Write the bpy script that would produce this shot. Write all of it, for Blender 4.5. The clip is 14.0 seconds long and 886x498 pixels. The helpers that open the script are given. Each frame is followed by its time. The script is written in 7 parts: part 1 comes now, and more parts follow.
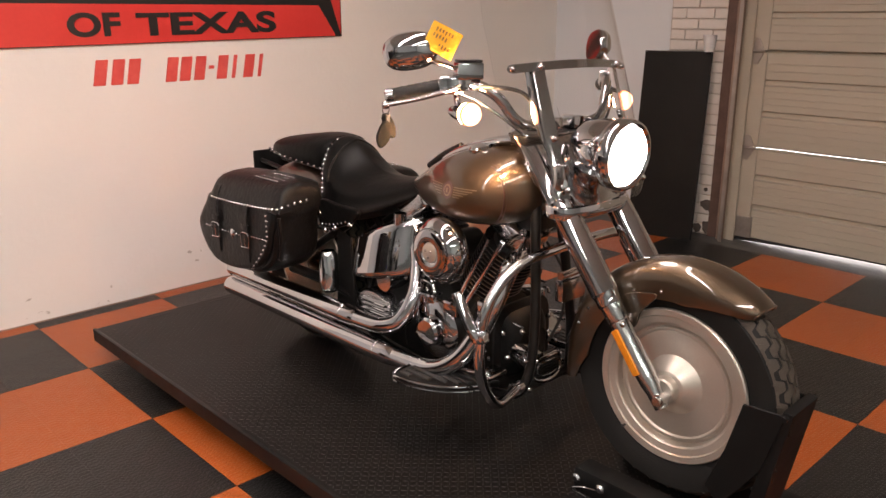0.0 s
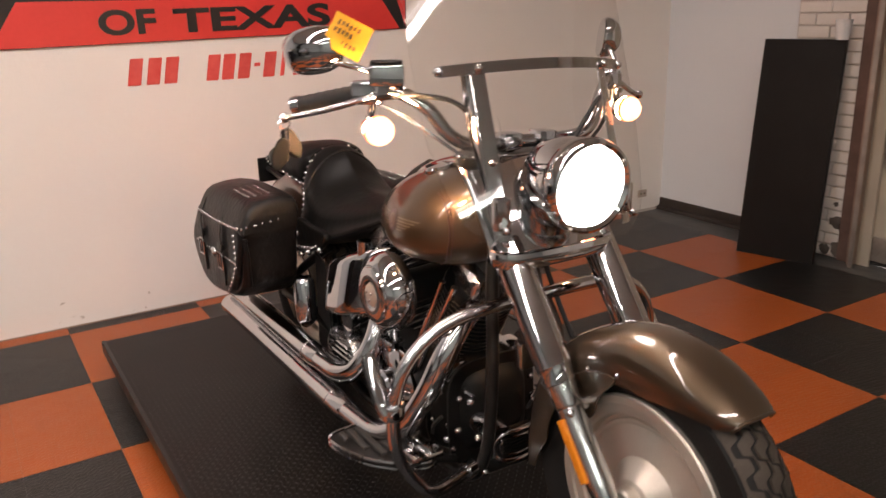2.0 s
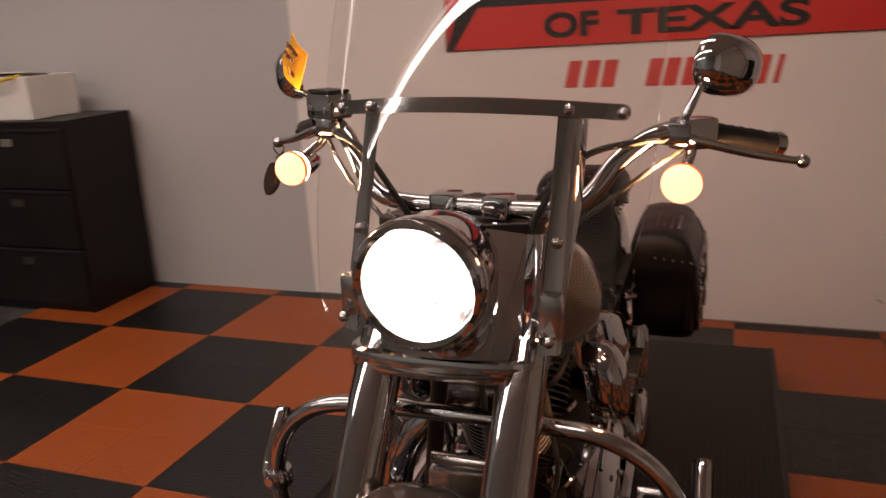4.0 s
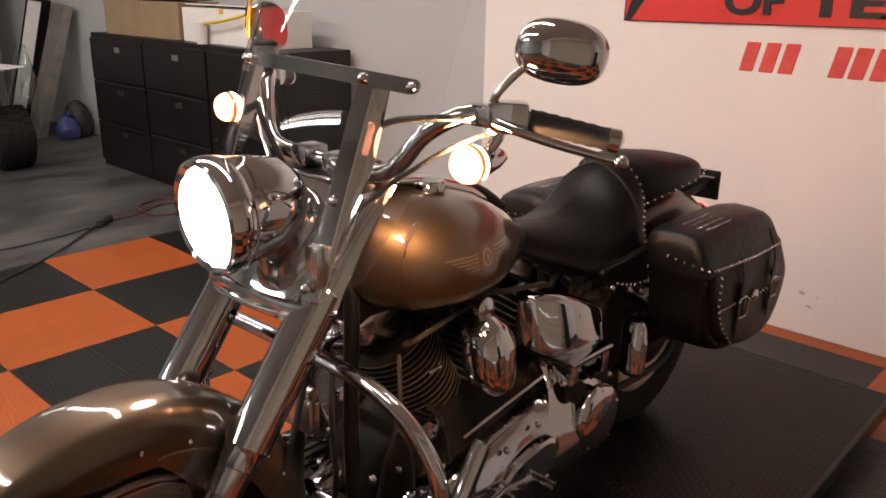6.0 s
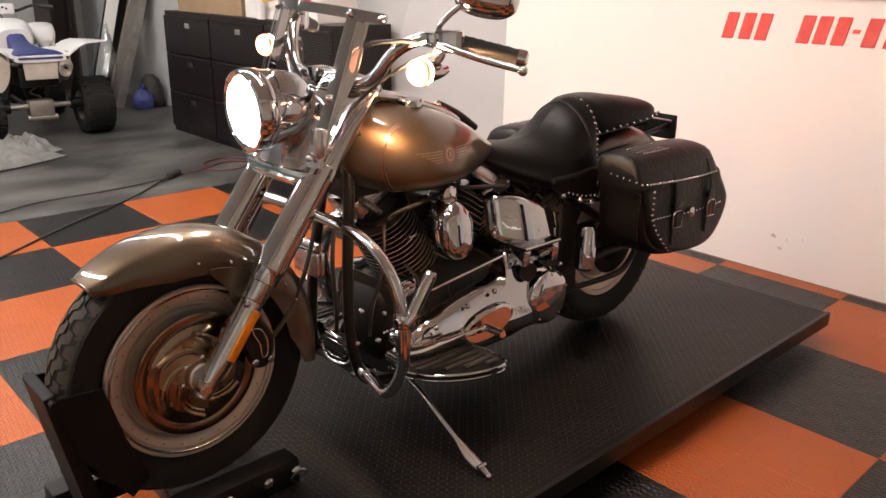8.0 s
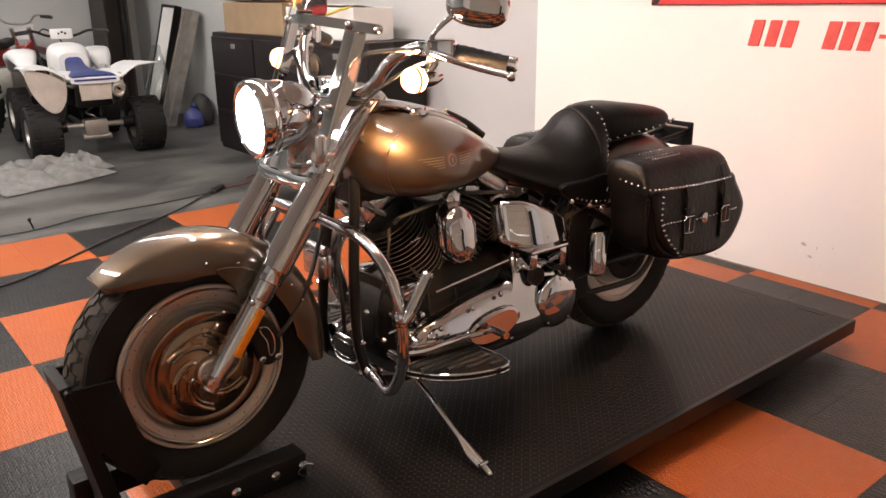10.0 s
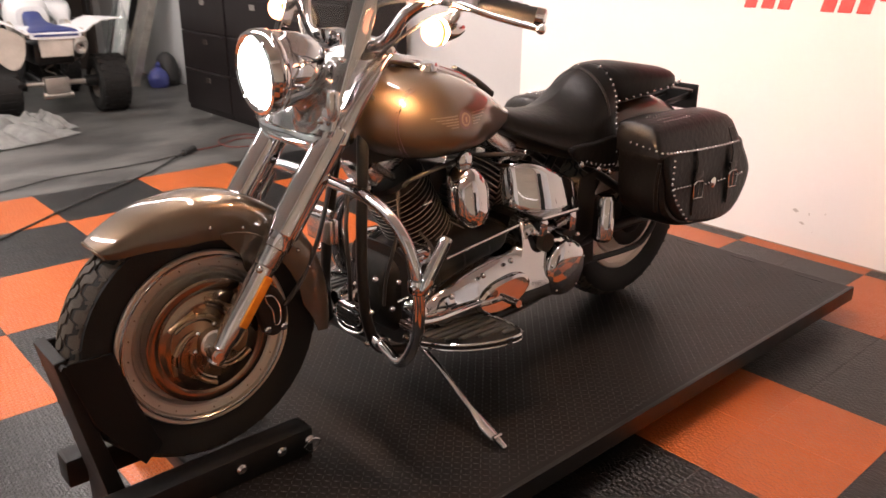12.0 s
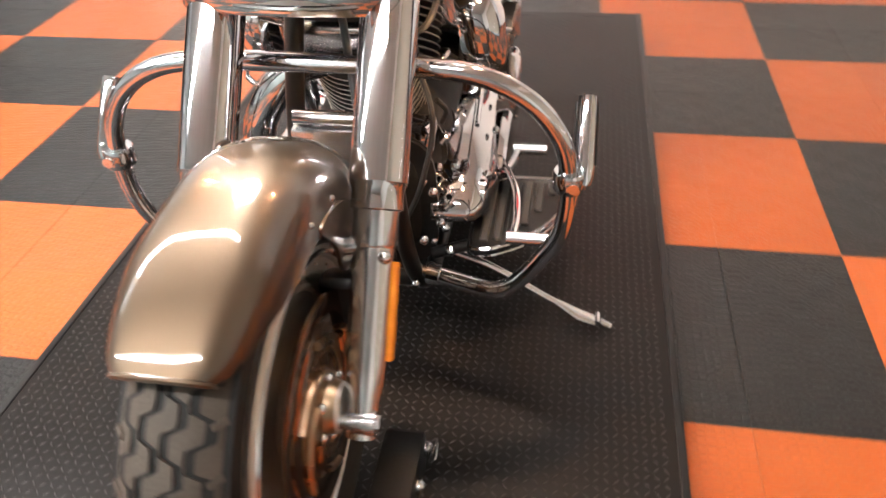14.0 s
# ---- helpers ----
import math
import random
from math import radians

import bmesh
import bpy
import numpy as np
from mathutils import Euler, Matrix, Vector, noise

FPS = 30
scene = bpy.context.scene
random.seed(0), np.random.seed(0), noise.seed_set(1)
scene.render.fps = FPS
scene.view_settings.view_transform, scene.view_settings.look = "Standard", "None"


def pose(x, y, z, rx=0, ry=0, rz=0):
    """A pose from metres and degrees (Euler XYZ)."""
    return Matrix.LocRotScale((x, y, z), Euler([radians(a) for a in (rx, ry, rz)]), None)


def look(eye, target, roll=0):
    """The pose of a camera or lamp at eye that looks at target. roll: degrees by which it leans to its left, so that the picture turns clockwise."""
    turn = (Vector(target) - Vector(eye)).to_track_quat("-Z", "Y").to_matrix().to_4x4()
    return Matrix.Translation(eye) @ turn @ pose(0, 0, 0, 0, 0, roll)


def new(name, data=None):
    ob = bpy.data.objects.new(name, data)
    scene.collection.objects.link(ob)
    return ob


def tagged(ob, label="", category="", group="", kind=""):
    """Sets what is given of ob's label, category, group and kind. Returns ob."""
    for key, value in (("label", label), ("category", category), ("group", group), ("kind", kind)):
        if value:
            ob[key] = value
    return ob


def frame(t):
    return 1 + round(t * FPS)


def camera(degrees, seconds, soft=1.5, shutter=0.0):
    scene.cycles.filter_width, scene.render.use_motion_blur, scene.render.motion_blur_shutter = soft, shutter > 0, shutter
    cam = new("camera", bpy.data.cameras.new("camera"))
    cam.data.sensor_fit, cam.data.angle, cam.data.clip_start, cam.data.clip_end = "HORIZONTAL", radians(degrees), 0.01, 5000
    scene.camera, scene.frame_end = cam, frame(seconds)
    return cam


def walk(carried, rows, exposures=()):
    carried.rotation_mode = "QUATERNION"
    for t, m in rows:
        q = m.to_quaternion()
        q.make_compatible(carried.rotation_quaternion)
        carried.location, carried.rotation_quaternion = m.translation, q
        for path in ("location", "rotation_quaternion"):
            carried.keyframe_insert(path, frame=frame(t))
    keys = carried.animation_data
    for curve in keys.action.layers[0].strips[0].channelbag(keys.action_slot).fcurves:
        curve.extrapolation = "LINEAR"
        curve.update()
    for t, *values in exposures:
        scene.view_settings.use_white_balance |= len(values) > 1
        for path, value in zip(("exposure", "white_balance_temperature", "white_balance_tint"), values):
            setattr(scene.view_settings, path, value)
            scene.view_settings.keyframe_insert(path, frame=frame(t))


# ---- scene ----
cam = camera(58.0, 14.0, 1.5, 0.5)
PATH = [
    (0, (-1.067, -3.279, 1.438), (0.261, -1.895, 0.873), -0.1),
    (0.5, (-1.031, -3.235, 1.433), (0.31, -1.868, 0.854), -0.6),
    (1, (-0.94, -3.197, 1.416), (0.356, -1.798, 0.811), -2.4),
    (1.5, (-0.628, -3.289, 1.424), (0.521, -1.765, 0.827), 0.9),
    (2, (-0.311, -3.267, 1.427), (0.686, -1.634, 0.844), -1.5),
    (2.5, (0.074, -3.246, 1.429), (0.872, -1.51, 0.837), -3.5),
    (3, (0.495, -3.263, 1.432), (0.819, -1.383, 0.83), -4.3),
    (5.5, (1.755, -2.713, 1.412), (0.451, -1.308, 0.839), 0.7),
    (6, (1.877, -2.739, 1.432), (0.591, -1.341, 0.806), 0.9),
    (6.5, (2.012, -2.914, 1.391), (0.764, -1.47, 0.794), -0.3),
    (7, (2.207, -3.044, 1.396), (0.926, -1.635, 0.786), 1.4),
    (7.5, (2.388, -3.034, 1.389), (1.016, -1.72, 0.763), 0.9),
    (8, (2.456, -3.025, 1.385), (1.073, -1.737, 0.732), 0.8),
    (10.5, (2.612, -2.963, 1.368), (1.119, -1.779, 0.76), -0.7),
    (11, (2.609, -2.966, 1.372), (1.122, -1.783, 0.751), -0.7),
    (11.5, (2.585, -2.974, 1.36), (1.109, -1.793, 0.708), -1.1),
    (12, (2.44, -3.008, 1.334), (1.041, -1.758, 0.64), 0.5),
    (12.5, (2.163, -3.04, 1.333), (0.924, -1.703, 0.509), 0.1),
    (13, (1.85, -2.983, 1.287), (0.83, -1.586, 0.282), -2.1),
    (13.5, (1.465, -2.975, 1.253), (0.753, -1.46, 0.16), -0.8),
    (14, (1.123, -2.974, 1.269), (0.831, -1.4, 0.07), -2.4),
]
STOPS = [(0.0, 0.0), (1.0, -0.02), (2.0, -0.14), (2.5, -0.45), (3.0, -1.08), (3.3, -1.12), (5.3, -0.79), (6.0, -0.20), (7.0, 0.33), (8.0, 0.48), (10.3, 0.56), (11.3, 0.60), (12.0, 0.82), (12.5, 0.94), (13.0, 1.20), (13.5, 2.08), (14.0, 1.56)]
BALANCE = [(0.0, 6650, 19), (2.0, 6700, 19), (2.5, 6850, 21), (3.0, 7450, 30), (5.5, 7050, 26), (6.2, 6550, 17), (7.2, 6400, 15), (8.0, 6480, 16), (11.0, 6500, 17), (12.5, 6650, 22), (13.3, 6350, 17), (14.0, 6050, 10)]


def balance(t):
    for (a, k0, g0), (b, k1, g1) in zip(BALANCE, BALANCE[1:]):
        if a <= t <= b:
            f = (t - a) / (b - a)
            return k0 + (k1 - k0) * f, g0 + (g1 - g0) * f


EXPOSURES = [(t, stops, *balance(t)) for t, stops in STOPS]
walk(cam, [(t, look(eye, target, roll)) for t, eye, target, roll in PATH], EXPOSURES)

# ---- world and light ----
world = bpy.data.worlds.new("world")
scene.world = world
world.use_nodes = True
world.node_tree.nodes["Background"].inputs[0].default_value = (0.6, 0.7, 0.85, 1)
world.node_tree.nodes["Background"].inputs[1].default_value = 0.6

WALL_Y, WALL_X, LEFT_X, FRONT_Y, CEIL = 0.70, 3.87, -8.2, -8.0, 3.3
# third and fourth strips: unseen fill lamps added for the south and west ends
STRIPS = [(-1.1, -1.4, 92, 2.44), (-2.3, -3.9, 152, 3.70), (-3.2, -6.9, 85, 2.44), (-5.7, -1.4, 10, 1.75)]
for sx, sy, watts, half in STRIPS:
    lamp = new("strip_light", bpy.data.lights.new("strip_light", "AREA"))
    lamp.data.shape, lamp.data.size, lamp.data.size_y = "RECTANGLE", 2 * half, 0.115
    lamp.data.energy, lamp.data.color = watts, ((1.0, 0.93, 0.86) if sx > -3 and sy > -6 else ((0.80, 1.0, 0.88) if sx > -4 else (0.92, 1.0, 0.96)))
    lamp.matrix_basis = pose(sx, sy, CEIL - 0.14)
HEADLIGHT_GLOW, SIGNAL_GLOW = 26.0, 3.0
# bulb of the motorcycle's tail light
bulb = new("bulb", bpy.data.lights.new("bulb", "POINT"))
bulb.data.energy, bulb.data.color, bulb.data.shadow_soft_size = 2.2, (1.0, 0.22, 0.14), 0.016
bulb.location = (0.755, -0.205, 0.69)


# ---- materials ----
def nodes_of(name):
    m = bpy.data.materials.new(name)
    m.use_nodes = True
    return m, m.node_tree.nodes, m.node_tree.links, m.node_tree.nodes["Principled BSDF"]


def surface(name, dark, light, rough=0.5, metal=0.0, scale=8.0, fine=90.0, bump=0.1, spread=0.15, coat=0.0, random_tint=0.0, rough_var=0.12, stretch=(1, 1, 1)):
    """A solid surface: two-scale colour variation, uneven gloss and fine relief."""
    m, nd, ln, bs = nodes_of(name)
    co = nd.new("ShaderNodeTexCoord")
    mp = nd.new("ShaderNodeMapping")
    mp.inputs["Scale"].default_value = stretch
    ln.new(co.outputs["Object"], mp.inputs["Vector"])
    big, small = nd.new("ShaderNodeTexNoise"), nd.new("ShaderNodeTexNoise")
    big.inputs["Scale"].default_value, small.inputs["Scale"].default_value = scale, fine
    big.inputs["Detail"].default_value, small.inputs["Detail"].default_value = 5, 3
    for n in (big, small):
        ln.new(mp.outputs["Vector"], n.inputs["Vector"])
    both = nd.new("ShaderNodeMath")
    both.operation = "MULTIPLY_ADD"
    both.inputs[1].default_value = 0.3
    ln.new(small.outputs["Fac"], both.inputs[0])
    ln.new(big.outputs["Fac"], both.inputs[2])
    ramp = nd.new("ShaderNodeMapRange")
    ramp.inputs["From Min"].default_value, ramp.inputs["From Max"].default_value = 0.65 - spread * 2, 0.65 + spread * 2
    ln.new(both.outputs[0], ramp.inputs["Value"])
    mix = nd.new("ShaderNodeMix")
    mix.data_type = "RGBA"
    mix.inputs[6].default_value, mix.inputs[7].default_value = (*dark, 1), (*light, 1)
    ln.new(ramp.outputs[0], mix.inputs[0])
    out = mix.outputs[2]
    if random_tint:
        info, hsv, rng = nd.new("ShaderNodeObjectInfo"), nd.new("ShaderNodeHueSaturation"), nd.new("ShaderNodeMapRange")
        rng.inputs["To Min"].default_value, rng.inputs["To Max"].default_value = 1 - random_tint, 1 + random_tint
        ln.new(info.outputs["Random"], rng.inputs["Value"])
        ln.new(rng.outputs[0], hsv.inputs["Value"])
        ln.new(out, hsv.inputs["Color"])
        out = hsv.outputs[0]
    ln.new(out, bs.inputs["Base Color"])
    rr = nd.new("ShaderNodeMapRange")
    rr.inputs["To Min"].default_value, rr.inputs["To Max"].default_value = max(0.01, rough - rough_var), min(1, rough + rough_var)
    ln.new(big.outputs["Fac"], rr.inputs["Value"])
    ln.new(rr.outputs[0], bs.inputs["Roughness"])
    bs.inputs["Metallic"].default_value = metal
    bs.inputs["Coat Weight"].default_value = coat
    bs.inputs["Coat Roughness"].default_value = 0.03
    if bump:
        bp = nd.new("ShaderNodeBump")
        bp.inputs["Strength"].default_value, bp.inputs["Distance"].default_value = bump, 0.004
        ln.new(small.outputs["Fac"], bp.inputs["Height"])
        ln.new(bp.outputs[0], bs.inputs["Normal"])
    return m


def tread_tile(name, dark, light, rough):
    """Moulded floor tile with small raised lozenges."""
    m = surface(name, dark, light, rough, 0, 3.0, 60.0, 0.0, 0.2, random_tint=0.035)
    nd, ln = m.node_tree.nodes, m.node_tree.links
    bs = nd["Principled BSDF"]
    co = nd.new("ShaderNodeTexCoord")
    heights = []
    for turn, shift in ((45, 0.0), (-45, 0.5)):
        mp = nd.new("ShaderNodeMapping")
        mp.inputs["Rotation"].default_value = (0, 0, radians(turn))
        mp.inputs["Scale"].default_value = (38, 95, 1)
        mp.inputs["Location"].default_value = (shift, shift, 0)
        ln.new(co.outputs["Object"], mp.inputs["Vector"])
        vo = nd.new("ShaderNodeTexVoronoi")
        vo.voronoi_dimensions = "2D"
        vo.inputs["Scale"].default_value = 1.0
        vo.inputs["Randomness"].default_value = 0.0
        ln.new(mp.outputs["Vector"], vo.inputs["Vector"])
        mr = nd.new("ShaderNodeMapRange")
        mr.inputs["From Min"].default_value, mr.inputs["From Max"].default_value = 0.42, 0.25
        ln.new(vo.outputs["Distance"], mr.inputs["Value"])
        heights.append(mr)
    ck = nd.new("ShaderNodeTexChecker")
    ck.inputs["Scale"].default_value = 38.0
    ck.inputs["Color1"].default_value, ck.inputs["Color2"].default_value = (0, 0, 0, 1), (1, 1, 1, 1)
    ln.new(co.outputs["Object"], ck.inputs["Vector"])
    mx = nd.new("ShaderNodeMix")
    ln.new(ck.outputs["Fac"], mx.inputs[0])
    ln.new(heights[0].outputs[0], mx.inputs[2])
    ln.new(heights[1].outputs[0], mx.inputs[3])
    bp = nd.new("ShaderNodeBump")
    bp.inputs["Strength"].default_value, bp.inputs["Distance"].default_value = 0.55, 0.0020
    ln.new(mx.outputs[0], bp.inputs["Height"])
    ln.new(bp.outputs[0], bs.inputs["Normal"])
    return m


def glow(name, colour, strength):
    m, nd, ln, bs = nodes_of(name)
    bs.inputs["Base Color"].default_value = (*colour, 1)
    bs.inputs["Roughness"].default_value = 0.2
    bs.inputs["Emission Color"].default_value = (*colour, 1)
    bs.inputs["Emission Strength"].default_value = strength
    return m


def clear_sheet(name, tint, ior=1.45):
    """Thin clear plastic: see-through with a gloss that grows at grazing angles."""
    m, nd, ln, bs = nodes_of(name)
    tr, gl, mx, lw = nd.new("ShaderNodeBsdfTransparent"), nd.new("ShaderNodeBsdfGlossy"), nd.new("ShaderNodeMixShader"), nd.new("ShaderNodeLayerWeight")
    tr.inputs["Color"].default_value = (*tint, 1)
    gl.inputs["Roughness"].default_value = 0.02
    rise, gloss = nd.new("ShaderNodeMath"), nd.new("ShaderNodeMath")
    rise.operation, gloss.operation = "POWER", "MULTIPLY_ADD"
    rise.inputs[1].default_value = 5.0
    base = ((ior - 1) / (ior + 1)) ** 2
    gloss.inputs[1].default_value, gloss.inputs[2].default_value = 0.9, 1.8 * base
    lw.inputs["Blend"].default_value = 0.5
    ln.new(lw.outputs["Facing"], rise.inputs[0])
    ln.new(rise.outputs[0], gloss.inputs[0])
    ln.new(gloss.outputs[0], mx.inputs[0])
    ln.new(tr.outputs[0], mx.inputs[1])
    ln.new(gl.outputs[0], mx.inputs[2])
    ln.new(mx.outputs[0], nd["Material Output"].inputs["Surface"])
    return m


CHROME = surface("chrome", (0.54, 0.545, 0.56), (0.66, 0.665, 0.685), 0.05, 1.0, 6, 120, 0.015, 0.2, rough_var=0.04)
CHROME_SOFT = surface("satin_chrome", (0.54, 0.54, 0.54), (0.68, 0.68, 0.69), 0.2, 1.0, 8, 150, 0.03, 0.2)
ALLOY = surface("cast_aluminium", (0.51, 0.455, 0.39), (0.67, 0.61, 0.54), 0.42, 0.72, 7, 160, 0.05, 0.2)
STEEL = surface("brushed_steel", (0.36, 0.28, 0.21), (0.54, 0.44, 0.35), 0.2, 1.0, 14, 200, 0.06, 0.2)
ROTOR = surface("polished_rotor_steel", (0.20, 0.145, 0.105), (0.32, 0.245, 0.185), 0.13, 1.0, 14, 200, 0.03, 0.2, rough_var=0.05)
BRONZE = surface("bronze_tinted_steel", (0.30, 0.20, 0.12), (0.46, 0.33, 0.21), 0.28, 1.0, 14, 200, 0.06, 0.2)
PAINT = surface("bronze_metallic_paint", (0.080, 0.055, 0.034), (0.108, 0.076, 0.049), 0.44, 0.95, 4, 900, 0.02, 0.25, coat=1.0, rough_var=0.05)
DARK_PAINT = surface("brown_metallic_paint", (0.05, 0.028, 0.018), (0.075, 0.042, 0.028), 0.3, 0.5, 4, 900, 0.02, 0.25, coat=1.0)
EMBLEM = surface("emblem_print", (0.035, 0.010, 0.008), (0.06, 0.018, 0.014), 0.3, 0, 20, 200, 0.0, coat=0.8)
EMBLEM_PALE = surface("emblem_wing_print", (0.115, 0.083, 0.053), (0.155, 0.113, 0.073), 0.35, 0.4, 20, 200, 0.0, coat=0.8)
LEATHER = surface("black_leather", (0.004, 0.0037, 0.0037), (0.010, 0.009, 0.0088), 0.40, 0, 9, 60, 0.5, 0.2)
SEAT_LEATHER = surface("smooth_black_leather", (0.003, 0.003, 0.0031), (0.007, 0.0067, 0.0065), 0.40, 0, 7, 45, 0.28, 0.2)
RUBBER = surface("black_rubber", (0.012, 0.012, 0.012), (0.028, 0.027, 0.026), 0.6, 0, 12, 200, 0.2)
TYRE = surface("tyre_rubber", (0.006, 0.0055, 0.005), (0.013, 0.012, 0.011), 0.72, 0, 10, 240, 0.25)
TREAD_RUBBER = surface("worn_tread_rubber", (0.044, 0.035, 0.027), (0.076, 0.061, 0.048), 0.7, 0, 10, 240, 0.25)
CHOCK_BLACK = surface("matt_black_steel", (0.004, 0.004, 0.004), (0.008, 0.0075, 0.007), 0.55, 0, 12, 180, 0.1)
BLACK = surface("black_powder_coat", (0.005, 0.005, 0.005), (0.011, 0.0105, 0.010), 0.35, 0, 12, 180, 0.08)
FIN = surface("black_engine_enamel", (0.007, 0.0065, 0.0065), (0.016, 0.015, 0.014), 0.45, 0.2, 18, 200, 0.1)
FIN_EDGE = surface("machined_fin_edge", (0.22, 0.20, 0.18), (0.40, 0.37, 0.33), 0.4, 1.0, 30, 200, 0.05)
AMBER = surface("amber_reflector", (0.55, 0.16, 0.01), (0.75, 0.26, 0.02), 0.2, 0, 60, 300, 0.2)
WINDSHIELD = clear_sheet("clear_polycarbonate", (0.975, 0.975, 0.97), 1.5)
PLASTIC_WRAP = clear_sheet("plastic_wrap", (0.80, 0.83, 0.83), 1.7)
LENS = glow("lit_headlight_lens", (1.0, 0.96, 0.88), HEADLIGHT_GLOW)
_nd, _ln = LENS.node_tree.nodes, LENS.node_tree.links
_co, _no, _mr = _nd.new("ShaderNodeTexCoord"), _nd.new("ShaderNodeTexNoise"), _nd.new("ShaderNodeMapRange")
_no.inputs["Scale"].default_value, _no.inputs["Detail"].default_value = 34, 4
_mr.inputs["From Min"].default_value, _mr.inputs["From Max"].default_value = 0.62, 0.76
_mr.inputs["To Min"].default_value, _mr.inputs["To Max"].default_value = HEADLIGHT_GLOW, 1.3
_ln.new(_co.outputs["Object"], _no.inputs["Vector"])
_dist, _sum = _nd.new("ShaderNodeVectorMath"), _nd.new("ShaderNodeMath")
_dist.operation, _sum.operation = "DISTANCE", "MULTIPLY_ADD"
_dist.inputs[1].default_value = (0.0, 0.203, 0.945)
_sum.inputs[1].default_value = 1.2
_ln.new(_co.outputs["Object"], _dist.inputs[0])
_ln.new(_dist.outputs["Value"], _sum.inputs[0])
_ln.new(_no.outputs["Fac"], _sum.inputs[2])
_ln.new(_sum.outputs[0], _mr.inputs["Value"])
_ln.new(_mr.outputs[0], _nd["Principled BSDF"].inputs["Emission Strength"])
# deeper orange for the lens rim: the lit lens's halo put into colour
SIGNAL = glow("lit_amber_lens", (1.0, 0.13, 0.03), SIGNAL_GLOW * 0.7)
SIGNAL_CORE = glow("bright_amber_lens", (1.0, 0.33, 0.155), SIGNAL_GLOW * 2.9)
# added emitter, far stronger than the lens, that throws amber on the tank
SIGNAL_FILL = glow("amber_fill_glow", (1.0, 0.56, 0.26), SIGNAL_GLOW * 420)
TAIL_GLOW = glow("lit_red_lens", (1.0, 0.06, 0.03), 5.0)
TUBE_GLOW = glow("fluorescent_tube", (1.0, 0.93, 0.85), 9.0)
DAYLIGHT = glow("daylight_outside", (1.0, 0.98, 0.95), 5.0)
TAG = surface("orange_yellow_card", (0.78, 0.36, 0.01), (0.90, 0.46, 0.02), 0.7, 0, 10, 100, 0.05)
INK = surface("dark_ink", (0.06, 0.03, 0.02), (0.12, 0.06, 0.03), 0.7, 0, 20, 100, 0.0)
WALL = surface("cream_wall_paint", (0.80, 0.775, 0.73), (0.87, 0.845, 0.80), 0.6, 0, 1.3, 45, 0.25, 0.25)
# a bluer, slightly darker white than WALL
COOL_WALL = surface("bluish_white_wall", (0.69, 0.725, 0.755), (0.77, 0.80, 0.83), 0.6, 0, 1.3, 45, 0.25, 0.25)
GRIME = surface("dark_grime", (0.05, 0.04, 0.034), (0.14, 0.115, 0.10), 0.85, 0, 22, 120, 0.3)
GREY_WALL = surface("grey_primed_wall", (0.46, 0.47, 0.465), (0.55, 0.56, 0.555), 0.65, 0, 1.1, 45, 0.2, 0.25)
# unseen south wall; its tone is set for reflections and bounce
DIM_WALL = surface("plain_grey_wall", (0.34, 0.34, 0.33), (0.44, 0.44, 0.43), 0.7, 0, 1.1, 45, 0.2, 0.25)
SMUDGE = surface("scuff_marks", (0.48, 0.44, 0.39), (0.64, 0.60, 0.54), 0.8, 0, 30, 140, 0.1)
BRICK = surface("white_painted_brick", (0.62, 0.57, 0.52), (0.74, 0.70, 0.66), 0.6, 0, 9, 60, 0.5, 0.2, random_tint=0.07)
MORTAR = surface("painted_mortar", (0.46, 0.41, 0.37), (0.60, 0.55, 0.51), 0.85, 0, 14, 80, 0.5)
DOOR = surface("beige_steel_door", (0.38, 0.34, 0.27), (0.47, 0.42, 0.34), 0.45, 0, 2.0, 40, 0.1, 0.25, stretch=(1, 0.3, 2))
GALV = surface("galvanised_steel", (0.30, 0.28, 0.25), (0.48, 0.45, 0.41), 0.4, 0.8, 12, 90, 0.15)
RUST = surface("rusty_frame_paint", (0.16, 0.09, 0.06), (0.42, 0.33, 0.27), 0.7, 0, 7, 40, 0.3, 0.3)
RUST_BROWN = surface("brown_rusty_steel", (0.075, 0.042, 0.032), (0.17, 0.10, 0.078), 0.7, 0, 9, 60, 0.3, 0.2)
ORANGE = tread_tile("orange_tile", (0.32, 0.070, 0.013), (0.39, 0.092, 0.019), 0.36)
CHARCOAL = tread_tile("charcoal_tile", (0.0075, 0.0074, 0.0072), (0.0145, 0.0142, 0.0136), 0.34)
CONCRETE = surface("stained_concrete", (0.020, 0.020, 0.019), (0.105, 0.103, 0.096), 0.5, 0, 3.2, 24, 0.45, 0.10, stretch=(1, 0.45, 1))
PLATE = surface("black_tread_plate", (0.006, 0.005, 0.0047), (0.013, 0.0113, 0.0103), 0.34, 0.0, 3.0, 90, 0.1, 0.2, rough_var=0.12)
TREAD_PLATE = surface("worn_tread_lozenges", (0.005, 0.0044, 0.0042), (0.010, 0.009, 0.0084), 0.33, 0.0, 3.0, 90, 0.1, 0.2, rough_var=0.2)
TREAD_PLATE.node_tree.nodes["Principled BSDF"].inputs["Specular IOR Level"].default_value = 0.45
PLATE.node_tree.nodes["Principled BSDF"].inputs["Specular IOR Level"].default_value = 0.13
CHOCK_BLACK.node_tree.nodes["Principled BSDF"].inputs["Specular IOR Level"].default_value = 0.2
CHARCOAL.node_tree.nodes["Principled BSDF"].inputs["Specular IOR Level"].default_value = 0.36
ORANGE.node_tree.nodes["Principled BSDF"].inputs["Specular IOR Level"].default_value = 0.34
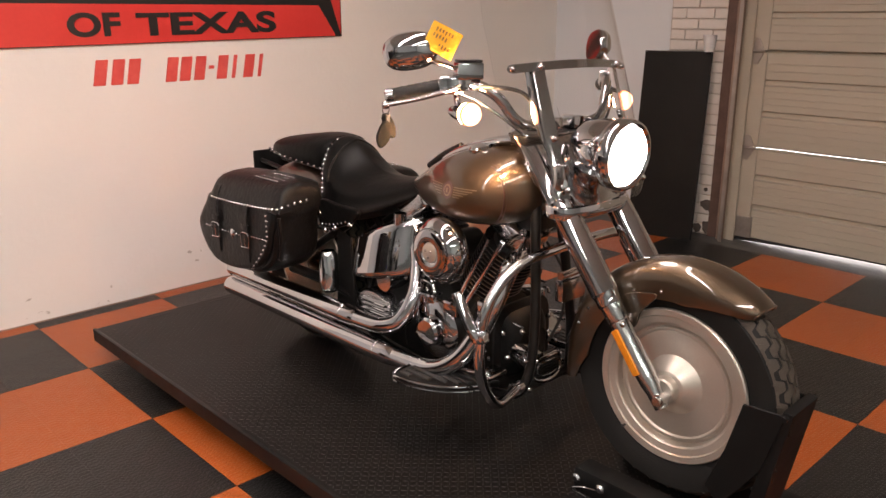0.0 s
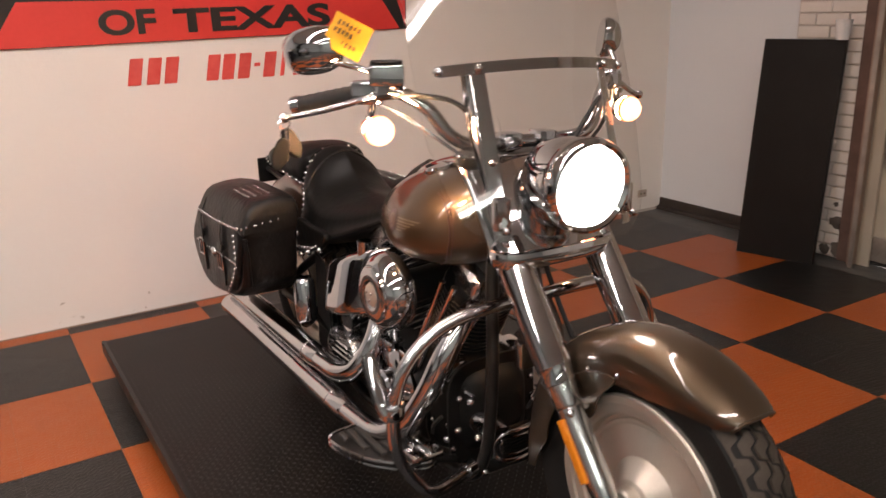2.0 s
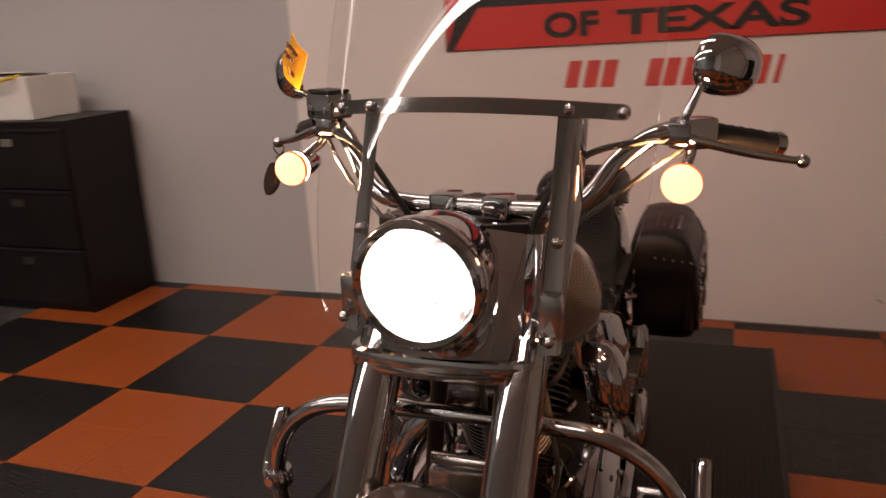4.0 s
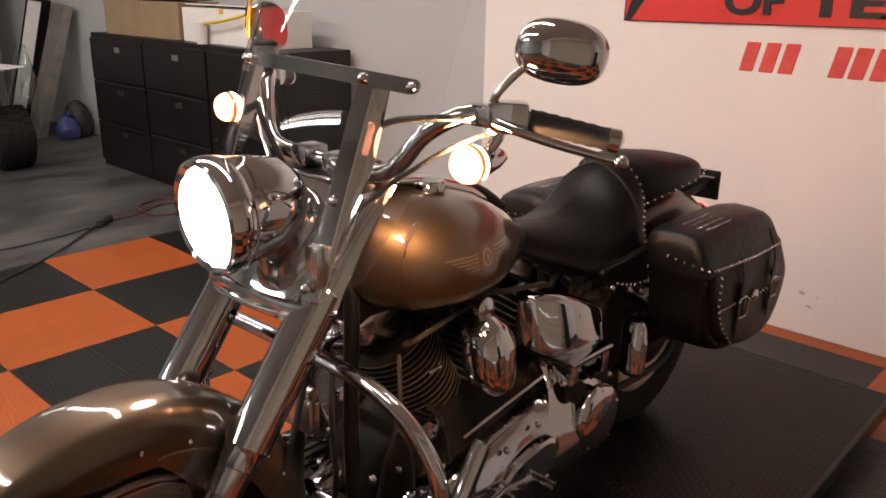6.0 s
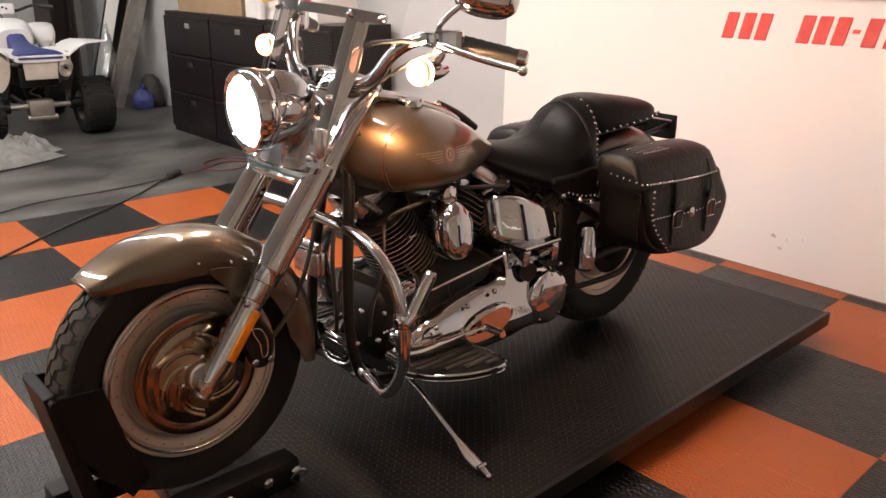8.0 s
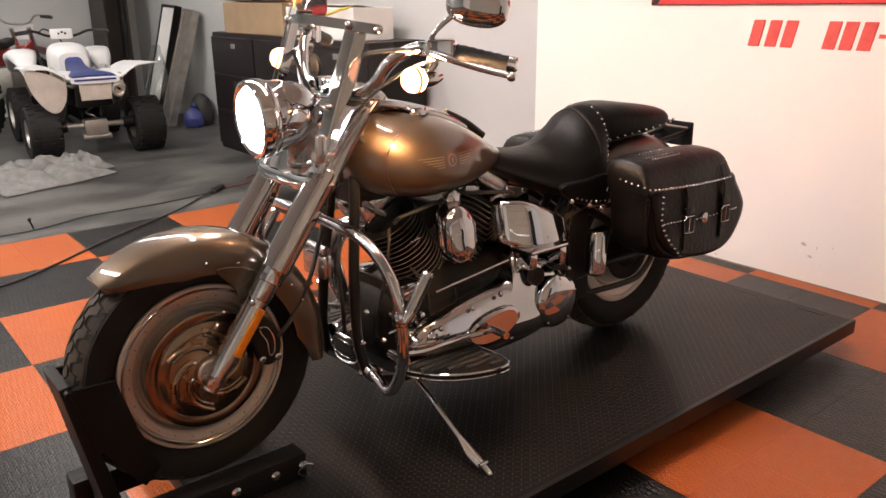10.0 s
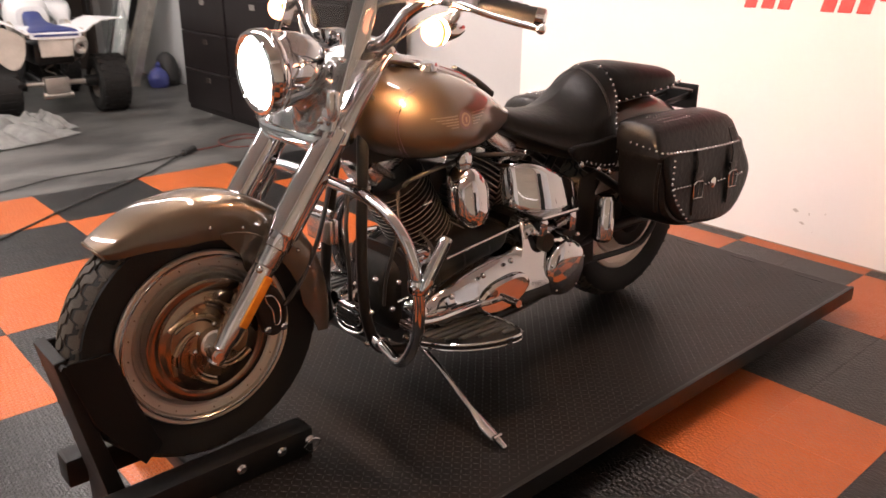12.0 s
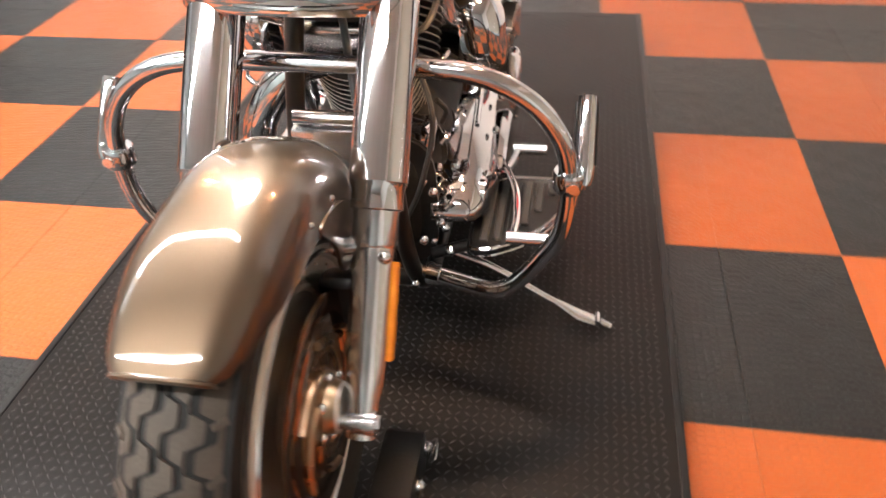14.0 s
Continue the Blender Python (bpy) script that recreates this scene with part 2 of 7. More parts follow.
PAINT.node_tree.nodes["Principled BSDF"].inputs["Coat IOR"].default_value = 1.68
SEAT_LEATHER.node_tree.nodes["Principled BSDF"].inputs["Specular IOR Level"].default_value = 0.13
LEATHER.node_tree.nodes["Principled BSDF"].inputs["Specular IOR Level"].default_value = 0.28
RED = surface("red_sign_paint", (0.66, 0.035, 0.03), (0.76, 0.055, 0.045), 0.4, 0, 3, 60, 0.05)
RED_PALE = surface("faded_red_paint", (0.66, 0.06, 0.05), (0.78, 0.12, 0.10), 0.55, 0, 14, 60, 0.05)
SIGN_BLACK = surface("black_sign_paint", (0.010, 0.010, 0.010), (0.022, 0.02, 0.02), 0.4, 0, 5, 60, 0.05)
BOARD = surface("black_painted_board", (0.006, 0.005, 0.0045), (0.012, 0.0105, 0.0095), 0.5, 0, 4, 60, 0.1)
CABINET = surface("black_steel_cabinet", (0.007, 0.005, 0.005), (0.014, 0.011, 0.011), 0.4, 0, 3, 60, 0.05)
CARD = surface("brown_cardboard", (0.24, 0.16, 0.09), (0.34, 0.24, 0.14), 0.8, 0, 5, 60, 0.15)
WHITE = surface("white_plastic", (0.66, 0.66, 0.66), (0.78, 0.78, 0.78), 0.35, 0, 6, 80, 0.03)
PAPER = surface("white_paper", (0.70, 0.69, 0.66), (0.80, 0.79, 0.76), 0.7, 0, 6, 80, 0.03)
BLUE = surface("blue_vinyl", (0.02, 0.03, 0.12), (0.035, 0.05, 0.19), 0.45, 0, 8, 120, 0.15)
BLUE_BAG = surface("blue_plastic_bag", (0.03, 0.04, 0.16), (0.06, 0.07, 0.24), 0.35, 0, 14, 60, 0.6)
RED_PLASTIC = surface("red_plastic", (0.42, 0.03, 0.03), (0.55, 0.06, 0.05), 0.35, 0, 6, 80, 0.05)
TOWEL = surface("grey_white_towel", (0.24, 0.24, 0.23), (0.42, 0.42, 0.40), 0.95, 0, 14, 150, 0.8)
# ceiling is out of view; white chosen for bounce and reflections in the paint
CEILING = surface("plain_white_ceiling", (0.60, 0.62, 0.60), (0.70, 0.72, 0.70), 0.8, 0, 2, 40, 0.2)
COLUMN = surface("brown_steel_column", (0.030, 0.022, 0.018), (0.055, 0.042, 0.035), 0.5, 0.2, 5, 60, 0.1)
YELLOW = surface("yellow_strap", (0.60, 0.42, 0.04), (0.72, 0.52, 0.06), 0.6, 0, 12, 80, 0.1)
RED_DULL = surface("dull_red_rubber", (0.10, 0.025, 0.02), (0.17, 0.045, 0.035), 0.6, 0, 8, 80, 0.1)
BEIGE = surface("dusty_beige_plastic", (0.36, 0.31, 0.26), (0.52, 0.46, 0.40), 0.6, 0, 8, 50, 0.1)

for _m, _level in ((FIN, 0.3), (BLACK, 0.3), (BOARD, 0.18), (CABINET, 0.25), (TYRE, 0.3), (TREAD_RUBBER, 0.3)):
    _m.node_tree.nodes["Principled BSDF"].inputs["Specular IOR Level"].default_value = _level

# ---- mesh helpers ----
def finish(bm, angle=0.65):
    bmesh.ops.recalc_face_normals(bm, faces=bm.faces)
    for f in bm.faces:
        f.smooth = True
    for e in bm.edges:
        if len(e.link_faces) == 2:
            turn, a, b = e.calc_face_angle(0), e.link_faces[0].calc_area(), e.link_faces[1].calc_area()
            if turn > angle or (turn > 0.2 and max(a, b) > 25 * min(a, b)):
                e.smooth = False


def part(name, bm, material, parent=None, label="", angle=0.65):
    """Links a bmesh as one mesh object under a thing or a part."""
    finish(bm, angle)
    me = bpy.data.meshes.new(name)
    bm.to_mesh(me)
    bm.free()
    me.materials.append(material)
    ob = new(name, me)
    ob.parent = parent
    return tagged(ob, label)


def thing(name, m, label, category, group="", kind=""):
    ob = new(name)
    ob.matrix_basis = m
    ob.empty_display_size = 0.1
    return tagged(ob, label, category, group, kind)


def solo(name, bm, material, label, category, m=None, group="", kind=""):
    ob = part(name, bm, material)
    if m is not None:
        ob.matrix_basis = m
    return tagged(ob, label, category, group, kind)


def join(*bms):
    out = bmesh.new()
    for b in bms:
        me = bpy.data.meshes.new("join")
        b.to_mesh(me)
        b.free()
        out.from_mesh(me)
        bpy.data.meshes.remove(me)
    return out


def moved(bm, m):
    bmesh.ops.transform(bm, matrix=m, verts=bm.verts)
    return bm


def mirror_x(bm):
    bmesh.ops.scale(bm, vec=(-1, 1, 1), verts=bm.verts)
    bmesh.ops.reverse_faces(bm, faces=bm.faces)
    return bm


def box(x0, x1, y0, y1, z0, z1, bevel=0.0, seg=2):
    bm = bmesh.new()
    bmesh.ops.create_cube(bm, size=1)
    bmesh.ops.scale(bm, vec=(x1 - x0, y1 - y0, z1 - z0), verts=bm.verts)
    bmesh.ops.translate(bm, vec=((x0 + x1) / 2, (y0 + y1) / 2, (z0 + z1) / 2), verts=bm.verts)
    if bevel:
        bmesh.ops.bevel(bm, geom=bm.edges[:], offset=bevel, segments=seg, affect="EDGES", profile=0.6)
    return bm


def skin(rings, closed=True, caps=True):
    """Skins a list of rings of points, each with the same count."""
    bm = bmesh.new()
    vs = [[bm.verts.new(p) for p in ring] for ring in rings]
    n = len(rings[0])
    for a, b in zip(vs, vs[1:]):
        for i in range(n if closed else n - 1):
            j = (i + 1) % n
            bm.faces.new((a[i], a[j], b[j], b[i]))
    if caps and closed:
        for ring in (vs[0], vs[-1]):
            bm.faces.new(ring)
    return bm


def frame_at(d):
    d = Vector(d).normalized()
    u = d.orthogonal().normalized()
    return u, d.cross(u)


def lathe(origin, axis, profile, seg=32, caps=True):
    """Turns (radius, distance along the axis) pairs round the axis."""
    o, d = Vector(origin), Vector(axis).normalized()
    u, v = frame_at(d)
    rings = []
    for r, h in profile:
        r = max(r, 0.0004)
        rings.append([o + d * h + (u * math.cos(a) + v * math.sin(a)) * r for a in (2 * math.pi * k / seg for k in range(seg))])
    return skin(rings, True, caps)


def rod(p, q, r, r2=None, seg=14):
    p, q = Vector(p), Vector(q)
    return lathe(p, q - p, [(r, 0), (r if r2 is None else r2, (q - p).length)], seg)


def ball(c, r, seg=12, squash=(1, 1, 1)):
    bm = bmesh.new()
    bmesh.ops.create_uvsphere(bm, u_segments=seg, v_segments=max(6, seg // 2), radius=r)
    bmesh.ops.scale(bm, vec=squash, verts=bm.verts)
    bmesh.ops.translate(bm, vec=c, verts=bm.verts)
    return bm


def curve_points(pts, steps=8):
    """A smooth line through a few points."""
    p = [Vector(q) for q in pts]
    p = [p[0] * 2 - p[1]] + p + [p[-1] * 2 - p[-2]]
    out = []
    for a, b, c, d in zip(p, p[1:], p[2:], p[3:]):
        for k in range(steps):
            t = k / steps
            out.append(0.5 * (2 * b + (c - a) * t + (2 * a - 5 * b + 4 * c - d) * t * t + (3 * b - a - 3 * c + d) * t ** 3))
    return out + [p[-2]]


def tube(pts, r, steps=8, seg=14, taper=None):
    path = curve_points(pts, steps)
    u = None
    rings = []
    for i, q in enumerate(path):
        d = (path[min(i + 1, len(path) - 1)] - path[max(i - 1, 0)]).normalized()
        u = d.orthogonal() if u is None else u
        u = (u - d * u.dot(d)).normalized()
        v = d.cross(u)
        rad = r if taper is None else r + (taper - r) * i / (len(path) - 1)
        rings.append([q + (u * math.cos(a) + v * math.sin(a)) * rad for a in (2 * math.pi * k / seg for k in range(seg))])
    return skin(rings)


def sup(c, p):
    return math.copysign(abs(c) ** p, c)


def egg(y, cx, z0, z1, w, n=36, p=0.7, ptop=None, zmid=0.5):
    """A superellipse section across x at y; zmid is where it is widest."""
    zm = z0 + (z1 - z0) * zmid
    ring = []
    for k in range(n):
        a = 2 * math.pi * k / n
        c, s = math.cos(a), math.sin(a)
        q = p if s < 0 or ptop is None else ptop
        ring.append((cx + w * sup(c, q), y, zm + (z1 - zm if s > 0 else zm - z0) * sup(s, q)))
    return ring


def smooth_table(rows, steps=4):
    """Fills in between rows of numbers with a smooth curve."""
    r = [tuple(x) for x in rows]
    r = [tuple(2 * a - b for a, b in zip(r[0], r[1]))] + r + [tuple(2 * a - b for a, b in zip(r[-1], r[-2]))]
    out = []
    for a, b, c, d in zip(r, r[1:], r[2:], r[3:]):
        for k in range(steps):
            t = k / steps
            out.append(tuple(0.5 * (2 * q + (s - p) * t + (2 * p - 5 * q + 4 * s - u) * t * t + (3 * q - p - 3 * s + u) * t ** 3) for p, q, s, u in zip(a, b, c, d)))
    return out + [r[-2]]


def slab(outline, axis, lo, hi, bevel=0.0, seg=2):
    """A flat outline given in the two other axes, thick from lo to hi along the axis."""
    bm = bmesh.new()

    def put(a, b, h):
        return {"x": (h, a, b), "y": (a, h, b), "z": (a, b, h)}[axis]
    low = [bm.verts.new(put(a, b, lo)) for a, b in outline]
    high = [bm.verts.new(put(a, b, hi)) for a, b in outline]
    bm.faces.new(low)
    bm.faces.new(high)
    n = len(outline)
    for i in range(n):
        bm.faces.new((low[i], low[(i + 1) % n], high[(i + 1) % n], high[i]))
    bmesh.ops.recalc_face_normals(bm, faces=bm.faces)
    if bevel:
        bmesh.ops.bevel(bm, geom=[e for e in bm.edges if e.calc_face_angle(0) > 0.5], offset=bevel, segments=seg, affect="EDGES", profile=0.6)
    return bm


def round_outline(pts, steps=5):
    """A closed smooth outline through a few points."""
    p = [Vector((a, b, 0)) for a, b in pts]
    n, out = len(p), []
    for i in range(n):
        a, b, c, d = p[i - 1], p[i], p[(i + 1) % n], p[(i + 2) % n]
        for k in range(steps):
            t = k / steps
            q = 0.5 * (2 * b + (c - a) * t + (2 * a - 5 * b + 4 * c - d) * t * t + (3 * b - a - 3 * c + d) * t ** 3)
            out.append((q.x, q.y))
    return out


def circle_outline(cx, cy, r, n=28, ry=None):
    return [(cx + r * math.cos(2 * math.pi * k / n), cy + (ry or r) * math.sin(2 * math.pi * k / n)) for k in range(n)]


def studs(points, r=0.0045):
    return join(*[ball(p, r, 6) for p in points])


def along(a, b, n):
    a, b = Vector(a), Vector(b)
    return [a + (b - a) * k / (n - 1) for k in range(n)]


# ---- the room ----
def structure(name, bm, material, label, category):
    return solo(name, bm, material, label, category, kind="structure")


S = 0.61
structure("floor", box(LEFT_X, WALL_X + 0.2, FRONT_Y, WALL_Y, -0.2, -0.013), CONCRETE, "grey stained concrete slab under the tiles", "floor")
wall_north = structure("wall_north", box(-1.0, WALL_X + 0.2, WALL_Y, WALL_Y + 0.15, -0.2, CEIL), WALL, "cream painted wall with scuffs behind the motorcycle", "wall")
structure("wall_north_grey", box(LEFT_X - 0.15, -1.0, WALL_Y + 0.002, WALL_Y + 0.15, -0.2, CEIL), GREY_WALL, "grey primed wall behind the file cabinets", "wall")
structure("wall_west", box(LEFT_X - 0.15, LEFT_X, FRONT_Y, WALL_Y, -0.2, CEIL), GREY_WALL, "pale grey wall at the far side", "wall")
# south wall and ceiling are never in view, added to shape bounce and reflections
structure("wall_south", box(LEFT_X - 0.15, WALL_X + 0.2, FRONT_Y - 0.15, FRONT_Y, -0.2, CEIL), DIM_WALL, "unseen plain grey wall that closes the room behind", "wall")
structure("ceiling", box(LEFT_X - 0.15, WALL_X + 0.2, FRONT_Y - 0.15, WALL_Y + 0.15, CEIL, CEIL + 0.1), CEILING, "unseen white ceiling that closes the room above", "ceiling")
DOOR_A, DOOR_B, DOOR_H = -0.885, -4.6, 2.75
CORNER_X = WALL_X + 0.09
structure("wall_east", box(CORNER_X, WALL_X + 0.2, -0.335, WALL_Y, -0.2, CEIL), COOL_WALL, "smooth painted wall by the corner, in a bluish white", "wall")
brick_wall = structure("wall_east_brick", box(WALL_X + 0.006, WALL_X + 0.2, DOOR_A + 0.02, -0.335, -0.2, CEIL), MORTAR, "white painted brick pier beside the garage door", "wall")
structure("wall_east_lintel", box(WALL_X, WALL_X + 0.2, DOOR_B, DOOR_A + 0.02, DOOR_H, CEIL), WALL, "white wall over the garage door", "wall")
structure("wall_east_south", box(WALL_X, WALL_X + 0.2, FRONT_Y, DOOR_B, -0.2, CEIL), WALL, "white wall past the garage door", "wall")
structure("backdrop", box(WALL_X + 1.2, WALL_X + 1.25, -7, 2, -0.5, 3.5), DAYLIGHT, "bright daylight outside the garage door", "backdrop")
structure("ground", box(WALL_X + 0.2, WALL_X + 1.2, -7, 2, -0.3, -0.03), CONCRETE, "concrete apron outside the garage door", "ground")
structure("wall_foot", box(-1.0, 2.0, WALL_Y - 0.004, WALL_Y, -0.013, 0.006), RUST, "thin grimy line along the wall foot", "trim")
structure("baseboard", box(2.0, CORNER_X - 0.046, WALL_Y - 0.006, WALL_Y, -0.013, 0.004), MORTAR, "thin dirty caulk line along the wall foot", "trim")
structure("baseboard_east", slab([(CORNER_X, -0.013), (CORNER_X - 0.045, -0.013), (CORNER_X - 0.04, 0.006), (CORNER_X - 0.012, 0.014), (CORNER_X - 0.008, 0.066), (CORNER_X, 0.070)], "y", -0.333, WALL_Y, 0.002), COLUMN, "dark brown rubber cove baseboard by the corner", "trim")

# sectional garage door
door = thing("door_1", pose(WALL_X + 0.03, 0, 0), "beige steel sectional garage door, closed", "garage door", kind="structure")
for k in range(5):
    z0 = 0.012 + 0.6 * k
    z1 = min(z0 + 0.6, DOOR_H + 0.2) - (0.005 if k == 0 else 0)
    ribs = [z0, z0 + 0.012, z0 + 0.19, z0 + 0.20, z0 + 0.225, z0 + 0.235, z0 + 0.385, z0 + 0.395, z0 + 0.42, z0 + 0.43, z1 - 0.012, z1]
    depth = [0.026, 0.0, 0.0, 0.022, 0.022, 0.0, 0.0, 0.022, 0.022, 0.0, 0.0, 0.026]
    outline = [(d, z) for d, z in zip(depth, ribs)] + [(0.05, z1 - 0.001), (0.05, z0)]
    part("door_panel", slab(outline, "y", DOOR_B, DOOR_A - 0.01), DOOR, door)
    part("panel_rib", join(*[box(-0.003, 0.004, DOOR_B, DOOR_A - 0.13, z0 + h, z0 + h + 0.007, 0.002, 1) for h in (0.06, 0.105, 0.15, 0.27, 0.31, 0.35, 0.475, 0.52)]), DOOR, door)
    part("end_stile", box(-0.012, 0.001, DOOR_A - 0.125, DOOR_A - 0.012, z0 + 0.006, z1 - 0.006, 0.003, 1), DOOR, door)
    if k:
        part("hinge", join(slab([(DOOR_A - 0.10, z0 - 0.02), (DOOR_A - 0.07, z0 - 0.08), (DOOR_A - 0.045, z0 - 0.08), (DOOR_A - 0.02, z0 - 0.02), (DOOR_A - 0.02, z0 + 0.02), (DOOR_A - 0.045, z0 + 0.08), (DOOR_A - 0.07, z0 + 0.08), (DOOR_A - 0.10, z0 + 0.02)], "x", -0.022, -0.012, 0.003), rod((-0.03, DOOR_A - 0.12, z0), (-0.03, DOOR_A + 0.02, z0), 0.009)), GALV, door, "galvanised roller hinge")
part("bottom_bracket", box(-0.016, 0.0, DOOR_A - 0.14, DOOR_A - 0.02, 0.02, 0.16, 0.004), GALV, door)
part("bottom_seal", tube([(0.02, DOOR_B, 0.012), (0.02, -2.7, 0.012), (0.02, -1.9, 0.020), (0.02, -1.4, 0.016), (0.02, DOOR_A, -0.002)], 0.012, 6, 8), RUBBER, door)
track = thing("door_track", pose(WALL_X, DOOR_A + 0.05, 0), "worn galvanised door track with flaking paint on its frame", "door track", kind="structure")
part("jamb", box(-0.055, 0.0, -0.018, 0.012, -0.013, 2.9, 0.003), RUST, track, "rusty painted steel angle")
part("side_channel", box(-0.022, 0.0, 0.030, 0.092, -0.013, 2.9, 0.003), RUST_BROWN, track, "dark rusty channel beside the bricks")
part("rail", slab([(-0.10, -0.05), (-0.10, -0.025), (-0.055, -0.020), (-0.055, -0.026), (-0.094, -0.031), (-0.094, -0.05)], "z", -0.013, 2.9), GALV, track)
part("flange", box(-0.012, 0.001, -0.09, -0.019, -0.013, 2.9, 0.002, 1), DOOR, track)

# wall sign with painted bars for the number
sign = thing("wall_sign", pose(0.88, WALL_Y - 0.006, 1.29), "red and black painted dealer sign on the wall", "sign")
part("board", slab([(-1.03, 0.0), (1.03, 0.02), (1.03, 0.62), (-1.03, 0.62)], "y", -0.003, 0.006), SIGN_BLACK, sign)
part("red_band", slab([(-0.99, 0.004), (0.985, 0.024), (0.87, 0.195), (-0.86, 0.195)], "y", -0.006, -0.003), RED, sign, "glossy red band")
part("red_wedge", slab([(1.022, 0.034), (1.026, 0.6), (0.90, 0.6), (0.955, 0.235)], "y", -0.006, -0.003), RED, sign)
part("red_wedge", slab([(-1.022, 0.014), (-1.026, 0.6), (-0.90, 0.6), (-0.955, 0.215)], "y", -0.006, -0.003), RED, sign)
part("emblem_shape", slab([(-0.62, 0.28), (0.60, 0.30), (0.78, 0.50), (-0.75, 0.48)], "y", -0.006, -0.003), RED, sign)


def lettering(text, width, height, depth):
    cu = bpy.data.curves.new("text", "FONT")
    cu.body, cu.size, cu.extrude, cu.offset = text, 1.0, 0.0, 0.032
    ob = bpy.data.objects.new("text", cu)
    me = ob.to_mesh()
    bm = bmesh.new()
    bm.from_mesh(me)
    ob.to_mesh_clear()
    bpy.data.objects.remove(ob)
    bpy.data.curves.remove(cu)
    xs, ys = [v.co.x for v in bm.verts], [v.co.y for v in bm.verts]
    sx, sy = width / (max(xs) - min(xs)), height / (max(ys) - min(ys))
    for v in bm.verts:
        v.co = ((v.co.x - min(xs)) * sx, 0, (v.co.y - min(ys)) * sy)
    bmesh.ops.remove_doubles(bm, verts=bm.verts, dist=0.0005)
    ex = bmesh.ops.extrude_face_region(bm, geom=bm.faces[:])
    bmesh.ops.translate(bm, vec=(0, -depth, 0), verts=[g for g in ex["geom"] if isinstance(g, bmesh.types.BMVert)])
    return bm


for word, x0, w in (("OF", -0.545, 0.25), ("TEXAS", -0.215, 0.79)):
    part("lettering", moved(lettering(word, w, 0.112, 0.006), Matrix.Translation((x0, -0.006, 0.043)) @ Matrix.Rotation(-0.012, 4, "Y")), SIGN_BLACK, sign, "black raised letters")
number = thing("painted_number", pose(0.9, WALL_Y, 1.105), "faded red hand-painted number in slanted strokes", "wall writing")
for k, x in enumerate((0.425, 0.51, 0.59, 0.79, 0.865, 0.945, 1.075, 1.165, 1.235, 1.325)):
    w = 0.022 if k in (7, 9) else 0.06
    x -= 0.9
    part("stroke", slab([(x, 0.0), (x + w, 0.0), (x + w + 0.025, 0.122), (x + 0.025, 0.122)], "y", -0.004, 0.004, 0.003, 1), RED_PALE, number)
part("stroke", slab([(0.135, 0.055), (0.165, 0.055), (0.168, 0.072), (0.138, 0.072)], "y", -0.004, 0.004), RED_PALE, number)

outlet = thing("wall_outlet", pose(3.03, WALL_Y, 0.43), "double wall socket in a pale steel plate", "outlet")
part("plate", box(-0.057, 0.057, -0.008, 0.004, -0.06, 0.06, 0.004), PAPER, outlet)
for sx in (-0.025, 0.025):
    part("socket", box(sx - 0.018, sx + 0.018, -0.0105, -0.006, -0.040, 0.040, 0.004), BLACK, outlet)
    part("socket_face", box(sx - 0.010, sx + 0.010, -0.0125, -0.010, -0.028, 0.028, 0.002), BEIGE, outlet)
low_plate = thing("wall_plate", pose(3.772, WALL_Y, 0.12), "small grimy cover plate low on the wall by the corner", "wall plate")
part("plate", box(-0.040, 0.040, -0.007, 0.003, -0.026, 0.026, 0.003), BEIGE, low_plate)
for sx in (-0.018, 0.018):
    part("screw", lathe((sx, -0.007, 0.0), (0, -1, 0), [(0.007, 0), (0.006, 0.002), (0.001, 0.0025)], 10), GRIME, low_plate)

rng = random.Random(5)
for x, z, n in ((-0.05, 0.09, 5), (0.25, 0.05, 4), (0.9, 0.16, 6), (1.9, 0.13, 5), (2.4, 0.12, 3), (3.2, 0.1, 4), (-0.6, 0.2, 4)):
    marks = []
    for _ in range(n):
        a, h = x + rng.uniform(-0.14, 0.14), z + rng.uniform(-0.06, 0.06)
        w, d, lean = rng.uniform(0.004, 0.035), rng.uniform(0.002, 0.012), rng.uniform(-0.5, 0.5)
        marks.append(slab([(a, h), (a + w * 0.6, h - d * 0.4 + lean * w), (a + w, h + d * 0.3 + lean * w), (a + w * 0.4, h + d)], "y", WALL_Y - 0.0022, WALL_Y - 0.0008))
    part("scuff", join(*marks), SMUDGE, wall_north)
for y, z, r in ((-0.71, 0.20, 0.035), (-0.755, 0.17, 0.030), (-0.735, 0.05, 0.045), (-0.66, 0.03, 0.03), (-0.77, 0.26, 0.02), (-0.70, 0.30, 0.014)):
    blot = [(y + r * (0.75 + 0.5 * rng.random()) * math.cos(t), z + r * (0.7 + 0.6 * rng.random()) * math.sin(t)) for t in (2 * math.pi * q / 14 for q in range(14))]
    part("grime", slab(blot, "x", WALL_X - 0.0140, WALL_X - 0.0090), GRIME, brick_wall, "dark grime patch")

# fluorescent fixtures; the last two are added out of view as fill
for sx, sy, watts, half in STRIPS:
    fix = thing("ceiling_light", pose(sx, sy, CEIL), "long fluorescent ceiling fixture, lit, out of view", "ceiling light", "ceiling fixtures")
    part("housing", box(-half - 0.05, half + 0.05, -0.12, 0.12, -0.07, 0.0, 0.01), WHITE, fix)
    for dy in (-0.06, 0.06):
        part("tube", rod((-half, dy, -0.095), (half, dy, -0.095), 0.016, seg=10), TUBE_GLOW, fix, "glowing fluorescent tube")

